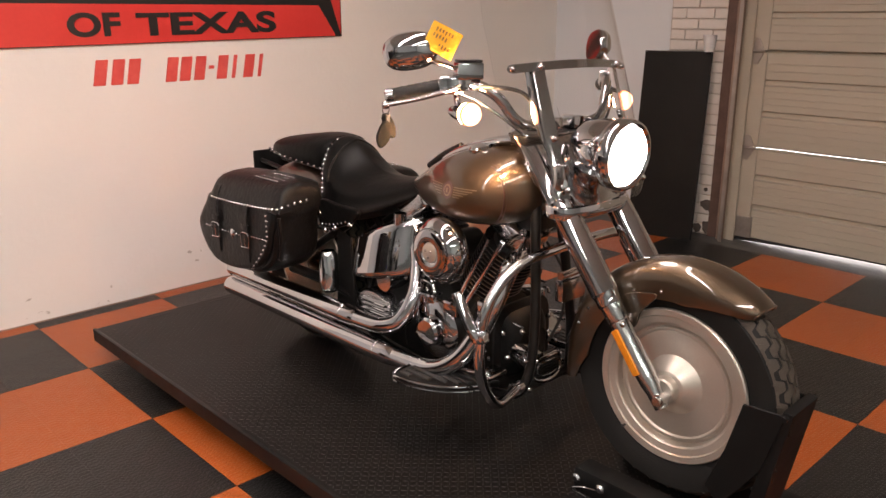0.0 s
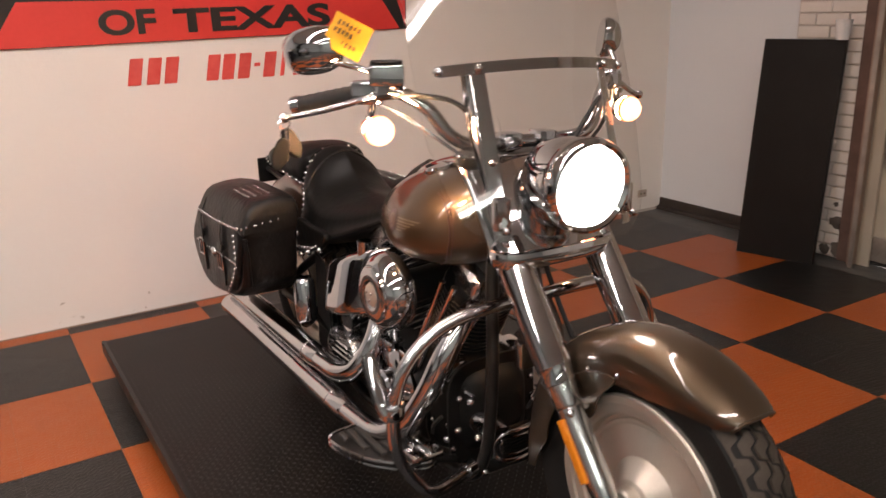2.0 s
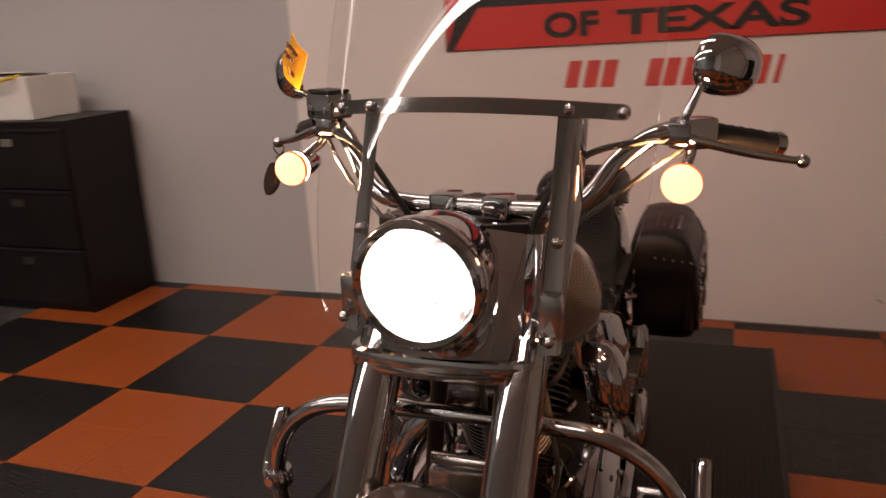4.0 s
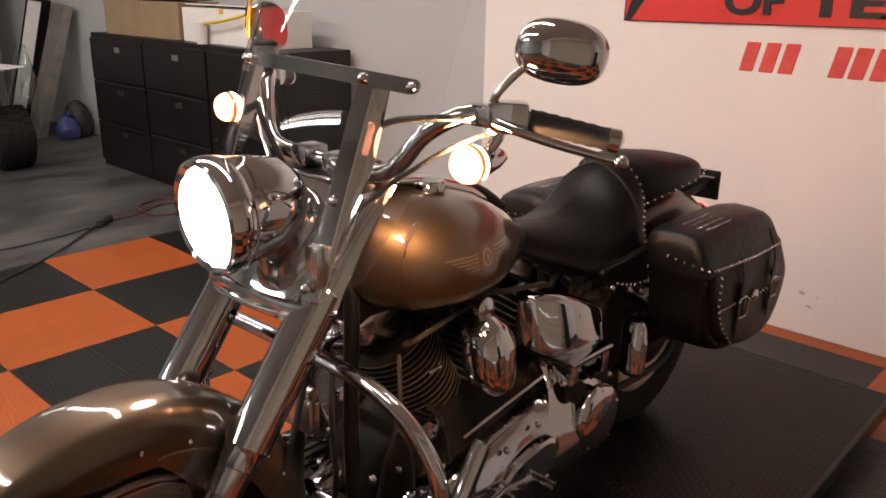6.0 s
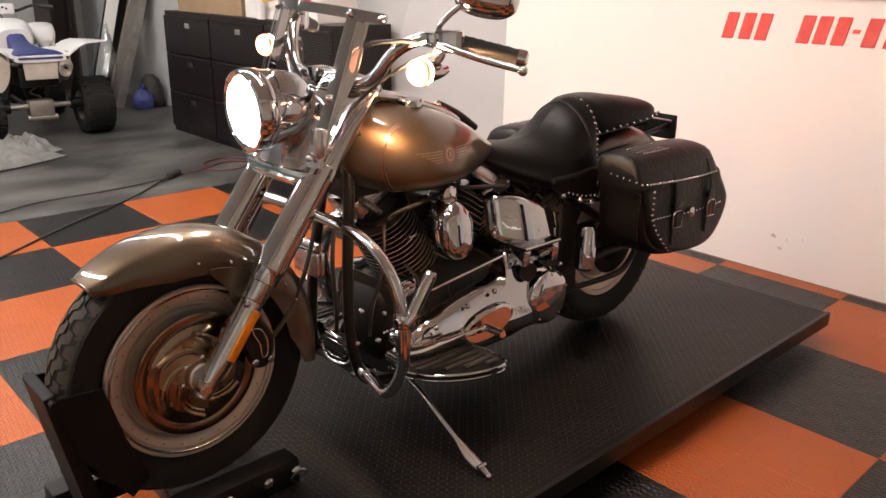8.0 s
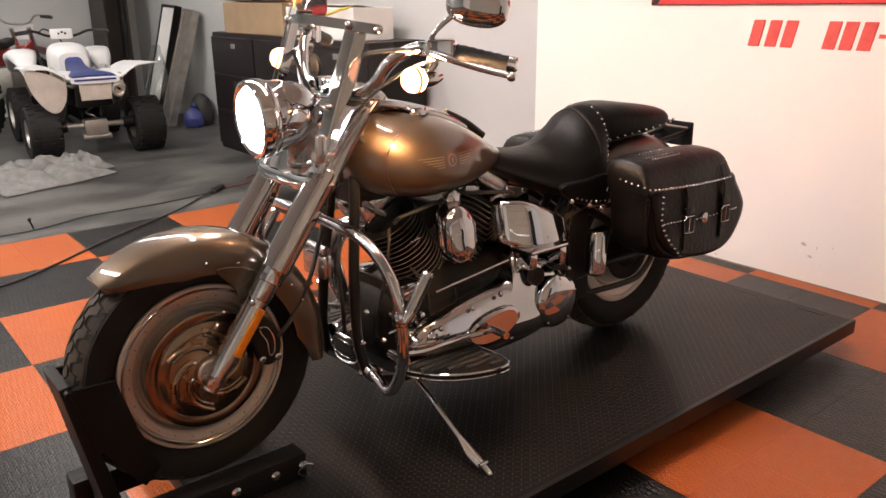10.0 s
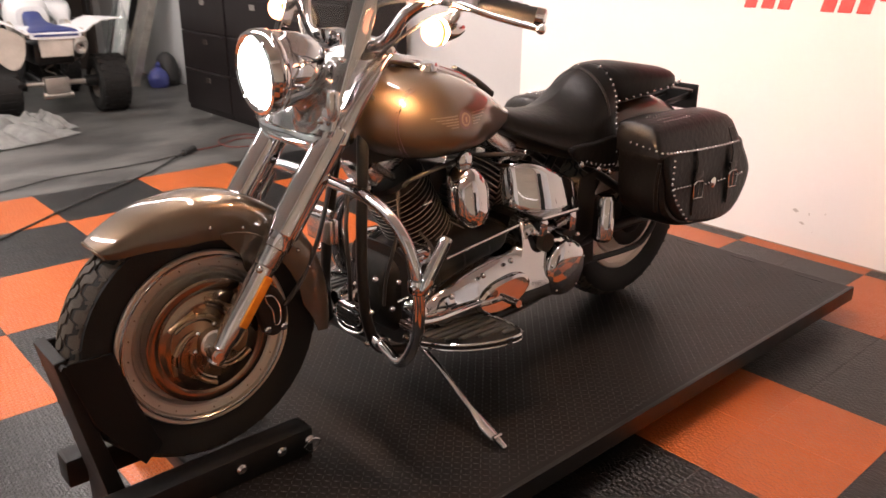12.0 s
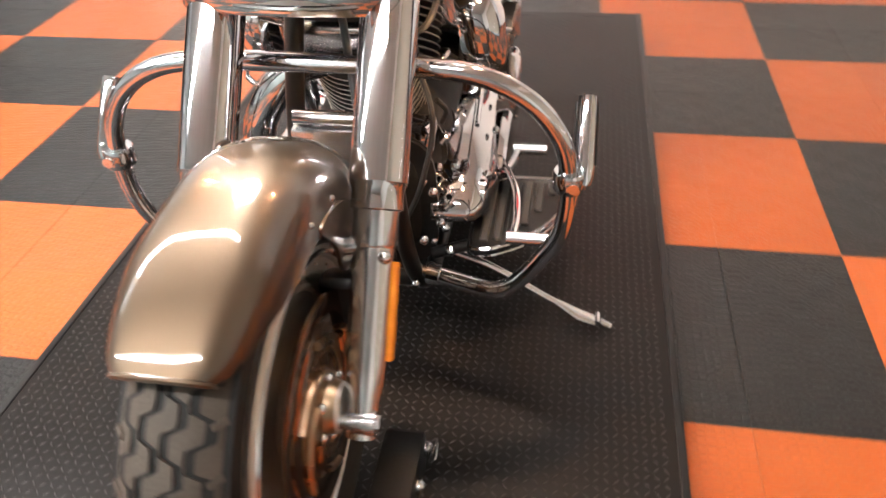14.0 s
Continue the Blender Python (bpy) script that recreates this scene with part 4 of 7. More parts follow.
strip = [[(x, shield_y(x, arch(x) + dz) + dy, arch(x) + dz) for dy, dz in ((0.006, -bar_half(x)), (0.010, -bar_half(x)), (0.010, bar_half(x)), (0.006, bar_half(x)))] for x in [-0.238, -0.2365, -0.234, -0.231] + [-0.227 + 0.454 * k / 24 for k in range(25)] + [0.231, 0.234, 0.2365, 0.238]]
part("windshield_bar", skin(strip), CHROME, bike, "curved chrome windshield bar")
for sx in (-1, 1):
    x = sx * 0.158
    strut = []
    for k in range(11):
        z = 0.835 + 0.335 * k / 10
        y, deep = shield_y(x, z) + 0.0095, 0.009 + 0.025 * min(1, max(0, (k - 3) / 3)) - 0.006 * max(0, (k - 7) / 3)
        outline = [(-0.016, 0.003), (-0.014, 0.0), (0.011, 0.001), (0.0145, 0.003), (0.0170, 0.0075), (0.0170 + (deep - 0.0075) * 0.14, deep), (0.0146 + (deep - 0.0075) * 0.14, deep + 0.0010), (0.0140, 0.0095), (0.0115, 0.0055), (-0.014, 0.0035)]
        strut.append([(x + sx * a, y + b + sx * a * x * 2.4, z) for a, b in outline])
    part("windshield_strut", skin(strut), CHROME, bike, "folded chrome windshield strut")
    for p in [(x, shield_y(x, WZ) + 0.004, arch(x)), (sx * 0.229, shield_y(0.229, WZ) + 0.005, arch(0.229)), (x, shield_y(x, 0.99) + 0.006, 0.99), (sx * 0.162, 0.287, 0.86)]:
        part("windshield_bolt", ball(p, 0.009, 8), CHROME, bike)
    part("windshield_clamp", join(box(sx * 0.158 - 0.017, sx * 0.158 + 0.017, 0.302, 0.330, 0.855, 0.925, 0.008), rod((sx * 0.118, 0.375, 0.86), (sx * 0.165, 0.302, 0.875), 0.012)), CHROME_SOFT, bike)

for sx in (-1, 1):
    edge = []
    for z in (1.50, 1.45, 1.38, 1.30, 1.20, 1.10, 1.02, 0.96, 0.90, 0.875, 0.85, 0.83, 0.815):
        x = sx * shield_half(z)
        edge.append((x, shield_y(x, z), z))
    part("windshield_edge", tube(edge[:7], 0.0007, 4, 6), WINDSHIELD, screen, "clear sheet edge")
    part("windshield_edge", tube(edge[6:], 0.0010, 4, 6), WINDSHIELD, screen, "clear sheet edge")

# handlebar and controls
part("handlebar", tube([(-0.40, 0.640, 1.105), (-0.33, 0.575, 1.122), (-0.275, 0.525, 1.125), (-0.225, 0.485, 1.09), (-0.185, 0.463, 1.035), (-0.13, 0.455, 1.012), (0, 0.455, 1.010), (0.13, 0.455, 1.012), (0.185, 0.463, 1.035), (0.225, 0.485, 1.09), (0.275, 0.525, 1.125), (0.33, 0.575, 1.122), (0.40, 0.640, 1.105)], 0.0150, 8, 18), CHROME, bike, "chrome wide handlebar")
for sx in (-1, 1):
    part("riser", join(rod((sx * 0.045, 0.475, 0.97), (sx * 0.045, 0.455, 1.01), 0.02), box(sx * 0.045 - 0.022, sx * 0.045 + 0.022, 0.43, 0.482, 0.995, 1.032, 0.006)), CHROME, bike)
    grip_dir = Vector((sx * 0.105, 0.100, -0.030)).normalized()
    g0 = Vector((sx * 0.345, 0.588, 1.120))
    part("grip", lathe(g0, grip_dir, [(0.0175, 0)] + [(0.0185 if k % 2 else 0.0168, 0.008 + 0.010 * k) for k in range(11)] + [(0.0180, 0.125), (0.0180, 0.14), (0.010, 0.146)], 20), RUBBER, bike, "ribbed black rubber grip")
    part("grip_end", lathe(g0 + grip_dir * 0.124, grip_dir, [(0.0195, 0), (0.0195, 0.018), (0.011, 0.024)], 20), CHROME, bike)
    part("switch_housing", moved(box(-0.032, 0.032, -0.022, 0.022, -0.024, 0.026, 0.008), Matrix.Translation((sx * 0.322, 0.565, 1.122)) @ Matrix.Rotation(sx * 0.75, 4, "Z")), CHROME, bike)
    lever = [(sx * 0.295, 0.530, 1.125), (sx * 0.34, 0.545, 1.112), (sx * 0.40, 0.585, 1.092), (sx * 0.452, 0.622, 1.078), (sx * 0.482, 0.640, 1.072)]
    lv = part("lever", tube(lever, 0.0085, 6, 12, 0.006), CHROME, bike, "chrome hand lever")
    part("lever_end", ball(lever[-1], 0.0115, 12), CHROME, lv)
    part("lever_bracket", box(sx * 0.30 - 0.022, sx * 0.30 + 0.022, 0.522, 0.556, 1.108, 1.142, 0.006), CHROME, bike)
    mirror_at = Vector((0.367, 0.637, 1.220) if sx > 0 else (-0.425, 0.618, 1.208))
    part("mirror_stem", tube([(sx * 0.305, 0.545, 1.140), (sx * 0.318, 0.549, 1.165), mirror_at + Vector((-sx * 0.036, -0.048, -0.021)), mirror_at + Vector((-sx * 0.016, -0.014, -0.007))], 0.0065, 6, 10), CHROME, bike)
    tilt = Matrix.Translation(mirror_at) @ Matrix.Rotation(sx * 1.02, 4, "Z") @ Matrix.Rotation(0.10, 4, "X") @ Matrix.Rotation(sx * 0.16, 4, "Y") @ Matrix.Scale(1.10, 4)
    mir = part("mirror", moved(skin([egg(y, 0, -0.045 * k, 0.045 * k, 0.068 * k, 36, 0.8) for y, k in ((-0.026, 0.28), (-0.023, 0.55), (-0.014, 0.80), (-0.003, 0.95), (0.009, 1.0), (0.014, 1.0), (0.016, 0.97))]), tilt), CHROME, bike, "oval chrome mirror")
    part("mirror_glass", moved(skin([egg(y, 0, -0.041 * k, 0.041 * k, 0.062 * k, 36, 0.8) for y, k in ((0.0165, 1.0), (0.018, 0.98))]), tilt), CHROME, mir)
    s0, sd = Vector((0.316, 0.502, 1.058) if sx > 0 else (-0.342, 0.482, 1.055)), Vector((sx * 0.06, -1, -0.03)).normalized()
    sig = part("turn_signal", lathe(s0, sd, [(0.004, -0.074), (0.011, -0.066), (0.018, -0.048), (0.0225, -0.026), (0.0238, -0.012), (0.020, -0.008)], 28), CHROME, bike, "chrome bullet turn signal, lit")
    # extra ring facing back, added to light the tank
    part("lens_base", lathe(s0, sd, [(0.019, -0.009), (0.0235, -0.006), (0.0280, 0.000), (0.0302, 0.0078)], 28), SIGNAL_FILL, sig, "amber glow ring added behind the lens to light the tank")
    part("signal_lens", lathe(s0, sd, [(0.0303, 0.0076), (0.0302, 0.0125), (0.0296, 0.0170)], 28), SIGNAL, sig, "amber lens rim")
    part("signal_lens", lathe(s0, sd, [(0.0296, 0.0170), (0.0275, 0.026), (0.0210, 0.035), (0.011, 0.040), (0.001, 0.041)], 28), SIGNAL_CORE, sig, "glowing amber ball lens")
    part("signal_stem", tube([(sx * 0.322, 0.552, 1.108), (sx * 0.322, 0.545, 1.094), s0 + Vector((0, 0.032, 0.016))], 0.009, 5, 10), CHROME, bike)
    part("cable", tube([(sx * 0.29, 0.54, 1.115), (sx * 0.25, 0.47, 1.12), (sx * 0.18, 0.43, 1.10), (sx * 0.12, 0.43, 1.02), (sx * 0.08, 0.46, 0.93), (sx * 0.06, 0.52, 0.84)], 0.0055, 8, 8), RUBBER, bike)
    part("cable", tube([(sx * 0.31, 0.545, 1.10), (sx * 0.27, 0.50, 1.075), (sx * 0.215, 0.462, 1.03), (sx * 0.16, 0.445, 0.985), (sx * 0.115, 0.425, 0.93), (sx * 0.085, 0.430, 0.84)], 0.0042, 8, 8), CHROME_SOFT if sx < 0 else RUBBER, bike)
mc = part("master_cylinder", moved(box(-0.036, 0.036, -0.026, 0.026, -0.022, 0.024, 0.007), Matrix.Translation((-0.295, 0.530, 1.160)) @ Matrix.Rotation(-0.45, 4, "Z")), CHROME, bike, "chrome brake fluid reservoir")
part("reservoir_lid", moved(box(-0.033, 0.033, -0.023, 0.023, 0.024, 0.030, 0.003), Matrix.Translation((-0.295, 0.530, 1.160)) @ Matrix.Rotation(-0.45, 4, "Z")), BLACK, mc)

# the bars are turned a little and lean with the machine
STEER = Matrix.Translation((0.004, 0.46, 0.35)) @ Matrix.Rotation(radians(1.3), 4, "Y") @ Matrix.Rotation(radians(-3.0), 4, "Z") @ Matrix.Scale(1.02, 4, (1, 0, 0)) @ Matrix.Translation((0, -0.46, -0.35))


def steer(ob):
    if ob.type == "MESH":
        ob.data.transform(STEER @ Matrix.Translation((0.008, 0, 0)) if ob.name.startswith("windshield") else STEER)
    for child in ob.children:
        steer(child)


for ob in bike.children:
    if ob.name not in FIXED:
        steer(ob)

# tank
TANK = smooth_table([(0.462, 0.800, 0.890, 0.050), (0.478, 0.757, 0.908, 0.086), (0.515, 0.724, 0.925, 0.126), (0.565, 0.704, 0.932, 0.162), (0.62, 0.693, 0.932, 0.184), (0.69, 0.688, 0.925, 0.193), (0.80, 0.690, 0.903, 0.170), (0.90, 0.706, 0.858, 0.126), (0.98, 0.728, 0.808, 0.080), (1.04, 0.748, 0.772, 0.042)], 5)
tank = part("fuel_tank", skin([egg(y, 0, a, b, w, 56, 0.74, 0.95, 0.36) for y, a, b, w in TANK]), PAINT, bike, "glossy bronze metallic fuel tank")
part("fuel_cap", lathe((0.035, 0.70, 0.918), (0, 0.04, 1), [(0.040, 0), (0.041, 0.012), (0.036, 0.020), (0.012, 0.024), (0.001, 0.0245)], 32), CHROME, tank, "chrome fuel cap")
part("fuel_gauge", lathe((-0.06, 0.70, 0.912), (-0.15, 0.04, 1), [(0.036, 0), (0.037, 0.010), (0.032, 0.017), (0.001, 0.019)], 32), CHROME, tank)
part("dash_console", skin([egg(y, 0, b - 0.03, b, w, 28, 0.7) for y, b, w in smooth_table([(0.50, 0.945, 0.035), (0.54, 0.972, 0.052), (0.62, 0.965, 0.052), (0.72, 0.943, 0.036), (0.84, 0.905, 0.022), (0.92, 0.865, 0.012)], 4)]), CHROME, tank, "chrome tank console with a black dial")
cup_axis = (0, 0.62, 1)
cupm = part("speedometer", lathe((0, 0.560, 0.948), cup_axis, [(0.030, -0.02), (0.045, 0.005), (0.050, 0.030), (0.048, 0.046), (0.042, 0.050), (0.040, 0.046)], 32), CHROME, tank, "chrome speedometer cup")
part("dial", lathe((0, 0.560, 0.948), cup_axis, [(0.041, 0.0462), (0.001, 0.0470)], 32), BLACK, cupm, "black dial face")
part("console_strap", tube([(0, 0.84, 0.902), (0, 0.92, 0.864), (0, 0.99, 0.818)], 0.014, 6, 10), LEATHER, tank)


def tank_x(y, z):
    """Half width of the tank at a place along it and a height."""
    for lo, hi in zip(TANK, TANK[1:]):
        if lo[0] <= y <= hi[0]:
            f = (y - lo[0]) / (hi[0] - lo[0])
            z0, z1, w = (p + (q - p) * f for p, q in zip(lo[1:], hi[1:]))
            zm = z0 + (z1 - z0) * 0.36
            h, q = ((z1 - zm), 0.95) if z > zm else ((zm - z0), 0.74)
            sn = min(1, abs(z - zm) / h) ** (1 / q)
            return w * math.sqrt(max(0, 1 - sn * sn)) ** q
    return 0.1


def decal(outline, lift_off, sx):
    """A thin print laid on the tank's side, fanned from its middle."""
    bm = bmesh.new()
    cy, cz = sum(p[0] for p in outline) / len(outline), sum(p[1] for p in outline) / len(outline)
    mid = bm.verts.new((sx * (tank_x(cy, cz) + lift_off), cy, cz))
    vs = [bm.verts.new((sx * (tank_x(y, z) + lift_off), y, z)) for y, z in outline]
    for a, b in zip(vs, vs[1:] + vs[:1]):
        bm.faces.new((mid, a, b))
    return bm


EY, EZ = 0.716, 0.806
for sx in (-1, 1):
    part("emblem", decal(circle_outline(EY, EZ, 0.026, 24), 0.0016, sx), EMBLEM, tank, "dark round tank emblem")
    part("emblem", decal(circle_outline(EY, EZ, 0.018, 20), 0.0024, sx), EMBLEM_PALE, tank)
    part("emblem", decal(circle_outline(EY, EZ, 0.0125, 18), 0.0032, sx), EMBLEM, tank)
    part("emblem", decal([(EY - 0.004, EZ - 0.007), (EY + 0.004, EZ - 0.007), (EY + 0.004, EZ + 0.007), (EY - 0.004, EZ + 0.007)], 0.0040, sx), EMBLEM_PALE, tank)
    for k in range(5):
        z = EZ + 0.014 - k * 0.0070
        for y0, y1 in ((EY - 0.112 + k * 0.014, EY - 0.029), (EY + 0.029, EY + 0.100 - k * 0.012)):
            part("emblem_wing", join(*[decal([(a, z), (a + (y1 - y0) / 4, z), (a + (y1 - y0) / 4, z - 0.0030), (a, z - 0.0030)], 0.0016, sx) for a in (y0 + (y1 - y0) * q / 4 for q in range(4))]), EMBLEM_PALE, tank)
    for grow, mat in ((0.0, EMBLEM), (0.006, EMBLEM)):
        ys = [(0.605 - (0.075 + grow) * math.sin(t), 0.800 + (0.088 + grow) * math.cos(t)) for t in (math.pi * k / 18 for k in range(1, 18))]
        part("pinstripe", tube([(sx * (tank_x(y, z) + 0.0002), y, z) for y, z in ys], 0.0019 if grow == 0 else 0.0009, 2, 6), mat, tank)

# seat
# place, underside, top, half width, and how the crown tapers across and rises
SEAT = smooth_table([(0.90, 0.752, 0.795, 0.030, 1.2, 0.88), (0.96, 0.722, 0.795, 0.070, 1.2, 0.88), (1.06, 0.675, 0.772, 0.100, 1.2, 0.88), (1.15, 0.635, 0.762, 0.125, 1.3, 0.88), (1.235, 0.603, 0.768, 0.145, 1.5, 0.88), (1.31, 0.583, 0.800, 0.150, 1.6, 0.90), (1.365, 0.570, 0.845, 0.145, 1.5, 0.90), (1.415, 0.566, 0.870, 0.135, 1.2, 0.85), (1.45, 0.575, 0.874, 0.122, 0.95, 0.80), (1.465, 0.61, 0.866, 0.110, 0.90, 0.80)], 5)


def seat_ring(y, z0, z1, w, px, pz, n=56):
    """Sides that flare towards the skirt below, a narrow rounded crown above."""
    zm, ring = z0 + (z1 - z0) * 0.42, []
    for k in range(n):
        a = 2 * math.pi * k / n
        c, s = math.cos(a), math.sin(a)
        if s > 0:
            ring.append((w * sup(c, px), y, zm + (z1 - zm) * s ** pz))
        else:
            ring.append(((w + 0.028 * math.sin(math.pi * min(1, -s)) * min(1, w / 0.12)) * sup(c, 0.45), y, zm + (zm - z0) * sup(s, 0.6)))
    return ring


def seat_x(y, z):
    """Half width of the saddle at a place along it and a height."""
    _, z0, z1, w, px, pz = min(SEAT, key=lambda r: abs(r[0] - y))
    zm = z0 + (z1 - z0) * 0.42
    if z > zm:
        sn = min(1, (z - zm) / (z1 - zm)) ** (1 / pz)
        return w * math.sqrt(max(0, 1 - sn * sn)) ** px
    return w + 0.028 * (zm - z) / (zm - z0)


seat = part("rider_seat", skin([seat_ring(*row) for row in SEAT]), SEAT_LEATHER, bike, "smooth black leather bucket saddle")
for y, r in ((1.395, 0.0040), (1.462, 0.0055)):
    row = min(SEAT, key=lambda q: abs(q[0] - y))
    part("seat_piping", tube([(x, y, z + 0.001) for x, _, z in seat_ring(*row, 40)[1:20]], r, 3, 8), LEATHER, seat)
PILLION = smooth_table([(1.45, 0.752, 0.868, 0.098), (1.48, 0.742, 0.872, 0.116), (1.57, 0.748, 0.873, 0.125), (1.69, 0.757, 0.856, 0.126), (1.78, 0.768, 0.841, 0.114), (1.825, 0.776, 0.820, 0.085), (1.850, 0.786, 0.803, 0.040)], 5)
pil = part("pillion_seat", skin([egg(y, 0, a, b, w, 44, 0.5, 0.72, 0.42) for y, a, b, w in PILLION]), SEAT_LEATHER, bike, "black leather passenger pad with a studded edge")
for sx in (-1, 1):
    tagged(part("stud_trim", studs([(sx * (seat_x(1.447, 0.640 + 0.225 * t) + 0.001), 1.447, 0.640 + 0.225 * t) for t in (k / 13 for k in range(14))], 0.0050), CHROME, seat, "chrome stud trim"), kind="stuff")
    tagged(part("stud_trim", studs([(sx * 0.1765, 1.245 + 0.14 * k / 6, 0.606 - 0.030 * k / 6 - 0.006 * math.sin(math.pi * k / 6)) for k in range(7)], 0.005), CHROME, seat, "chrome stud trim"), kind="stuff")
    part("seat_concho", lathe((sx * 0.172, 1.405, 0.612), (sx, 0, 0), [(0.014, 0), (0.011, 0.006), (0.001, 0.008)], 12), CHROME, seat)
    part("seat_skirt", slab(round_outline([(1.18, 0.655), (1.30, 0.66), (1.412, 0.66), (1.41, 0.575), (1.375, 0.562), (1.30, 0.575), (1.22, 0.605)]), "x", sx * 0.163 - 0.012, sx * 0.163 + 0.012, 0.008), SEAT_LEATHER, seat, "leather side skirt")
    tagged(part("stud_trim", studs([(sx * (0.1255 - 0.30 * max(0, t - 0.70) ** 2), 1.455 + 0.385 * t, 0.764 + 0.028 * t) for t in (k / 10 for k in range(11))], 0.005), CHROME, pil, "chrome stud trim"), kind="stuff")

# saddlebags
BAG = round_outline([(1.435, 0.46), (1.412, 0.58), (1.415, 0.66), (1.62, 0.68), (1.82, 0.66), (1.86, 0.62), (1.90, 0.54), (1.91, 0.46), (1.87, 0.395), (1.72, 0.362), (1.54, 0.385)], 5)
FLAP = round_outline([(1.440, 0.645), (1.444, 0.54), (1.475, 0.465), (1.56, 0.402), (1.72, 0.368), (1.86, 0.372), (1.945, 0.425), (1.985, 0.51), (1.925, 0.60), (1.875, 0.645), (1.66, 0.65)], 5)


def puff(outline, sections, lean=0.0):
    cy = sum(a for a, b in outline) / len(outline)
    cz = sum(b for a, b in outline) / len(outline)
    return skin([[(x - lean * max(0, b - cz) * (x > 0.25), cy + (a - cy) * k, cz + (b - cz) * k) for a, b in outline] for x, k in sections])


def lid_section(y, k, sag):
    """The lid over a bag across x: flat on top, sloping to its lower edge."""
    pts = [(0.165, 0.640), (0.163, 0.700), (0.172, 0.728), (0.215, 0.738), (0.265, 0.736), (0.305, 0.728), (0.326, 0.714), (0.338, 0.694), (0.350, 0.664), (0.3595, 0.640), (0.356, 0.634), (0.345, 0.638), (0.25, 0.645)]
    return [(0.26 + (x - 0.26) * (0.86 + 0.14 * k), y, 0.65 + (z - 0.65) * (k if z > 0.65 else 1) - sag) for x, z in pts]


def strip_along(path, y, half_width, thick):
    """A flat strap hanging along a line of (x, z) points."""
    return skin([[(x, y - half_width, z), (x + thick, y - half_width * 0.9, z), (x + thick, y + half_width * 0.9, z), (x, y + half_width, z)] for x, z in path])


def bag_bend(bm):
    """Pulls the bag in a little and bends its rear end inwards."""
    for v in bm.verts:
        out = min(1.0, max(0.0, (v.co.x - 0.165) / 0.17))
        v.co.x -= out * (0.014 + 0.010 * max(0.0, (v.co.y - 1.68) / 0.25) ** 2)
        v.co.z -= 0.016
    return bm


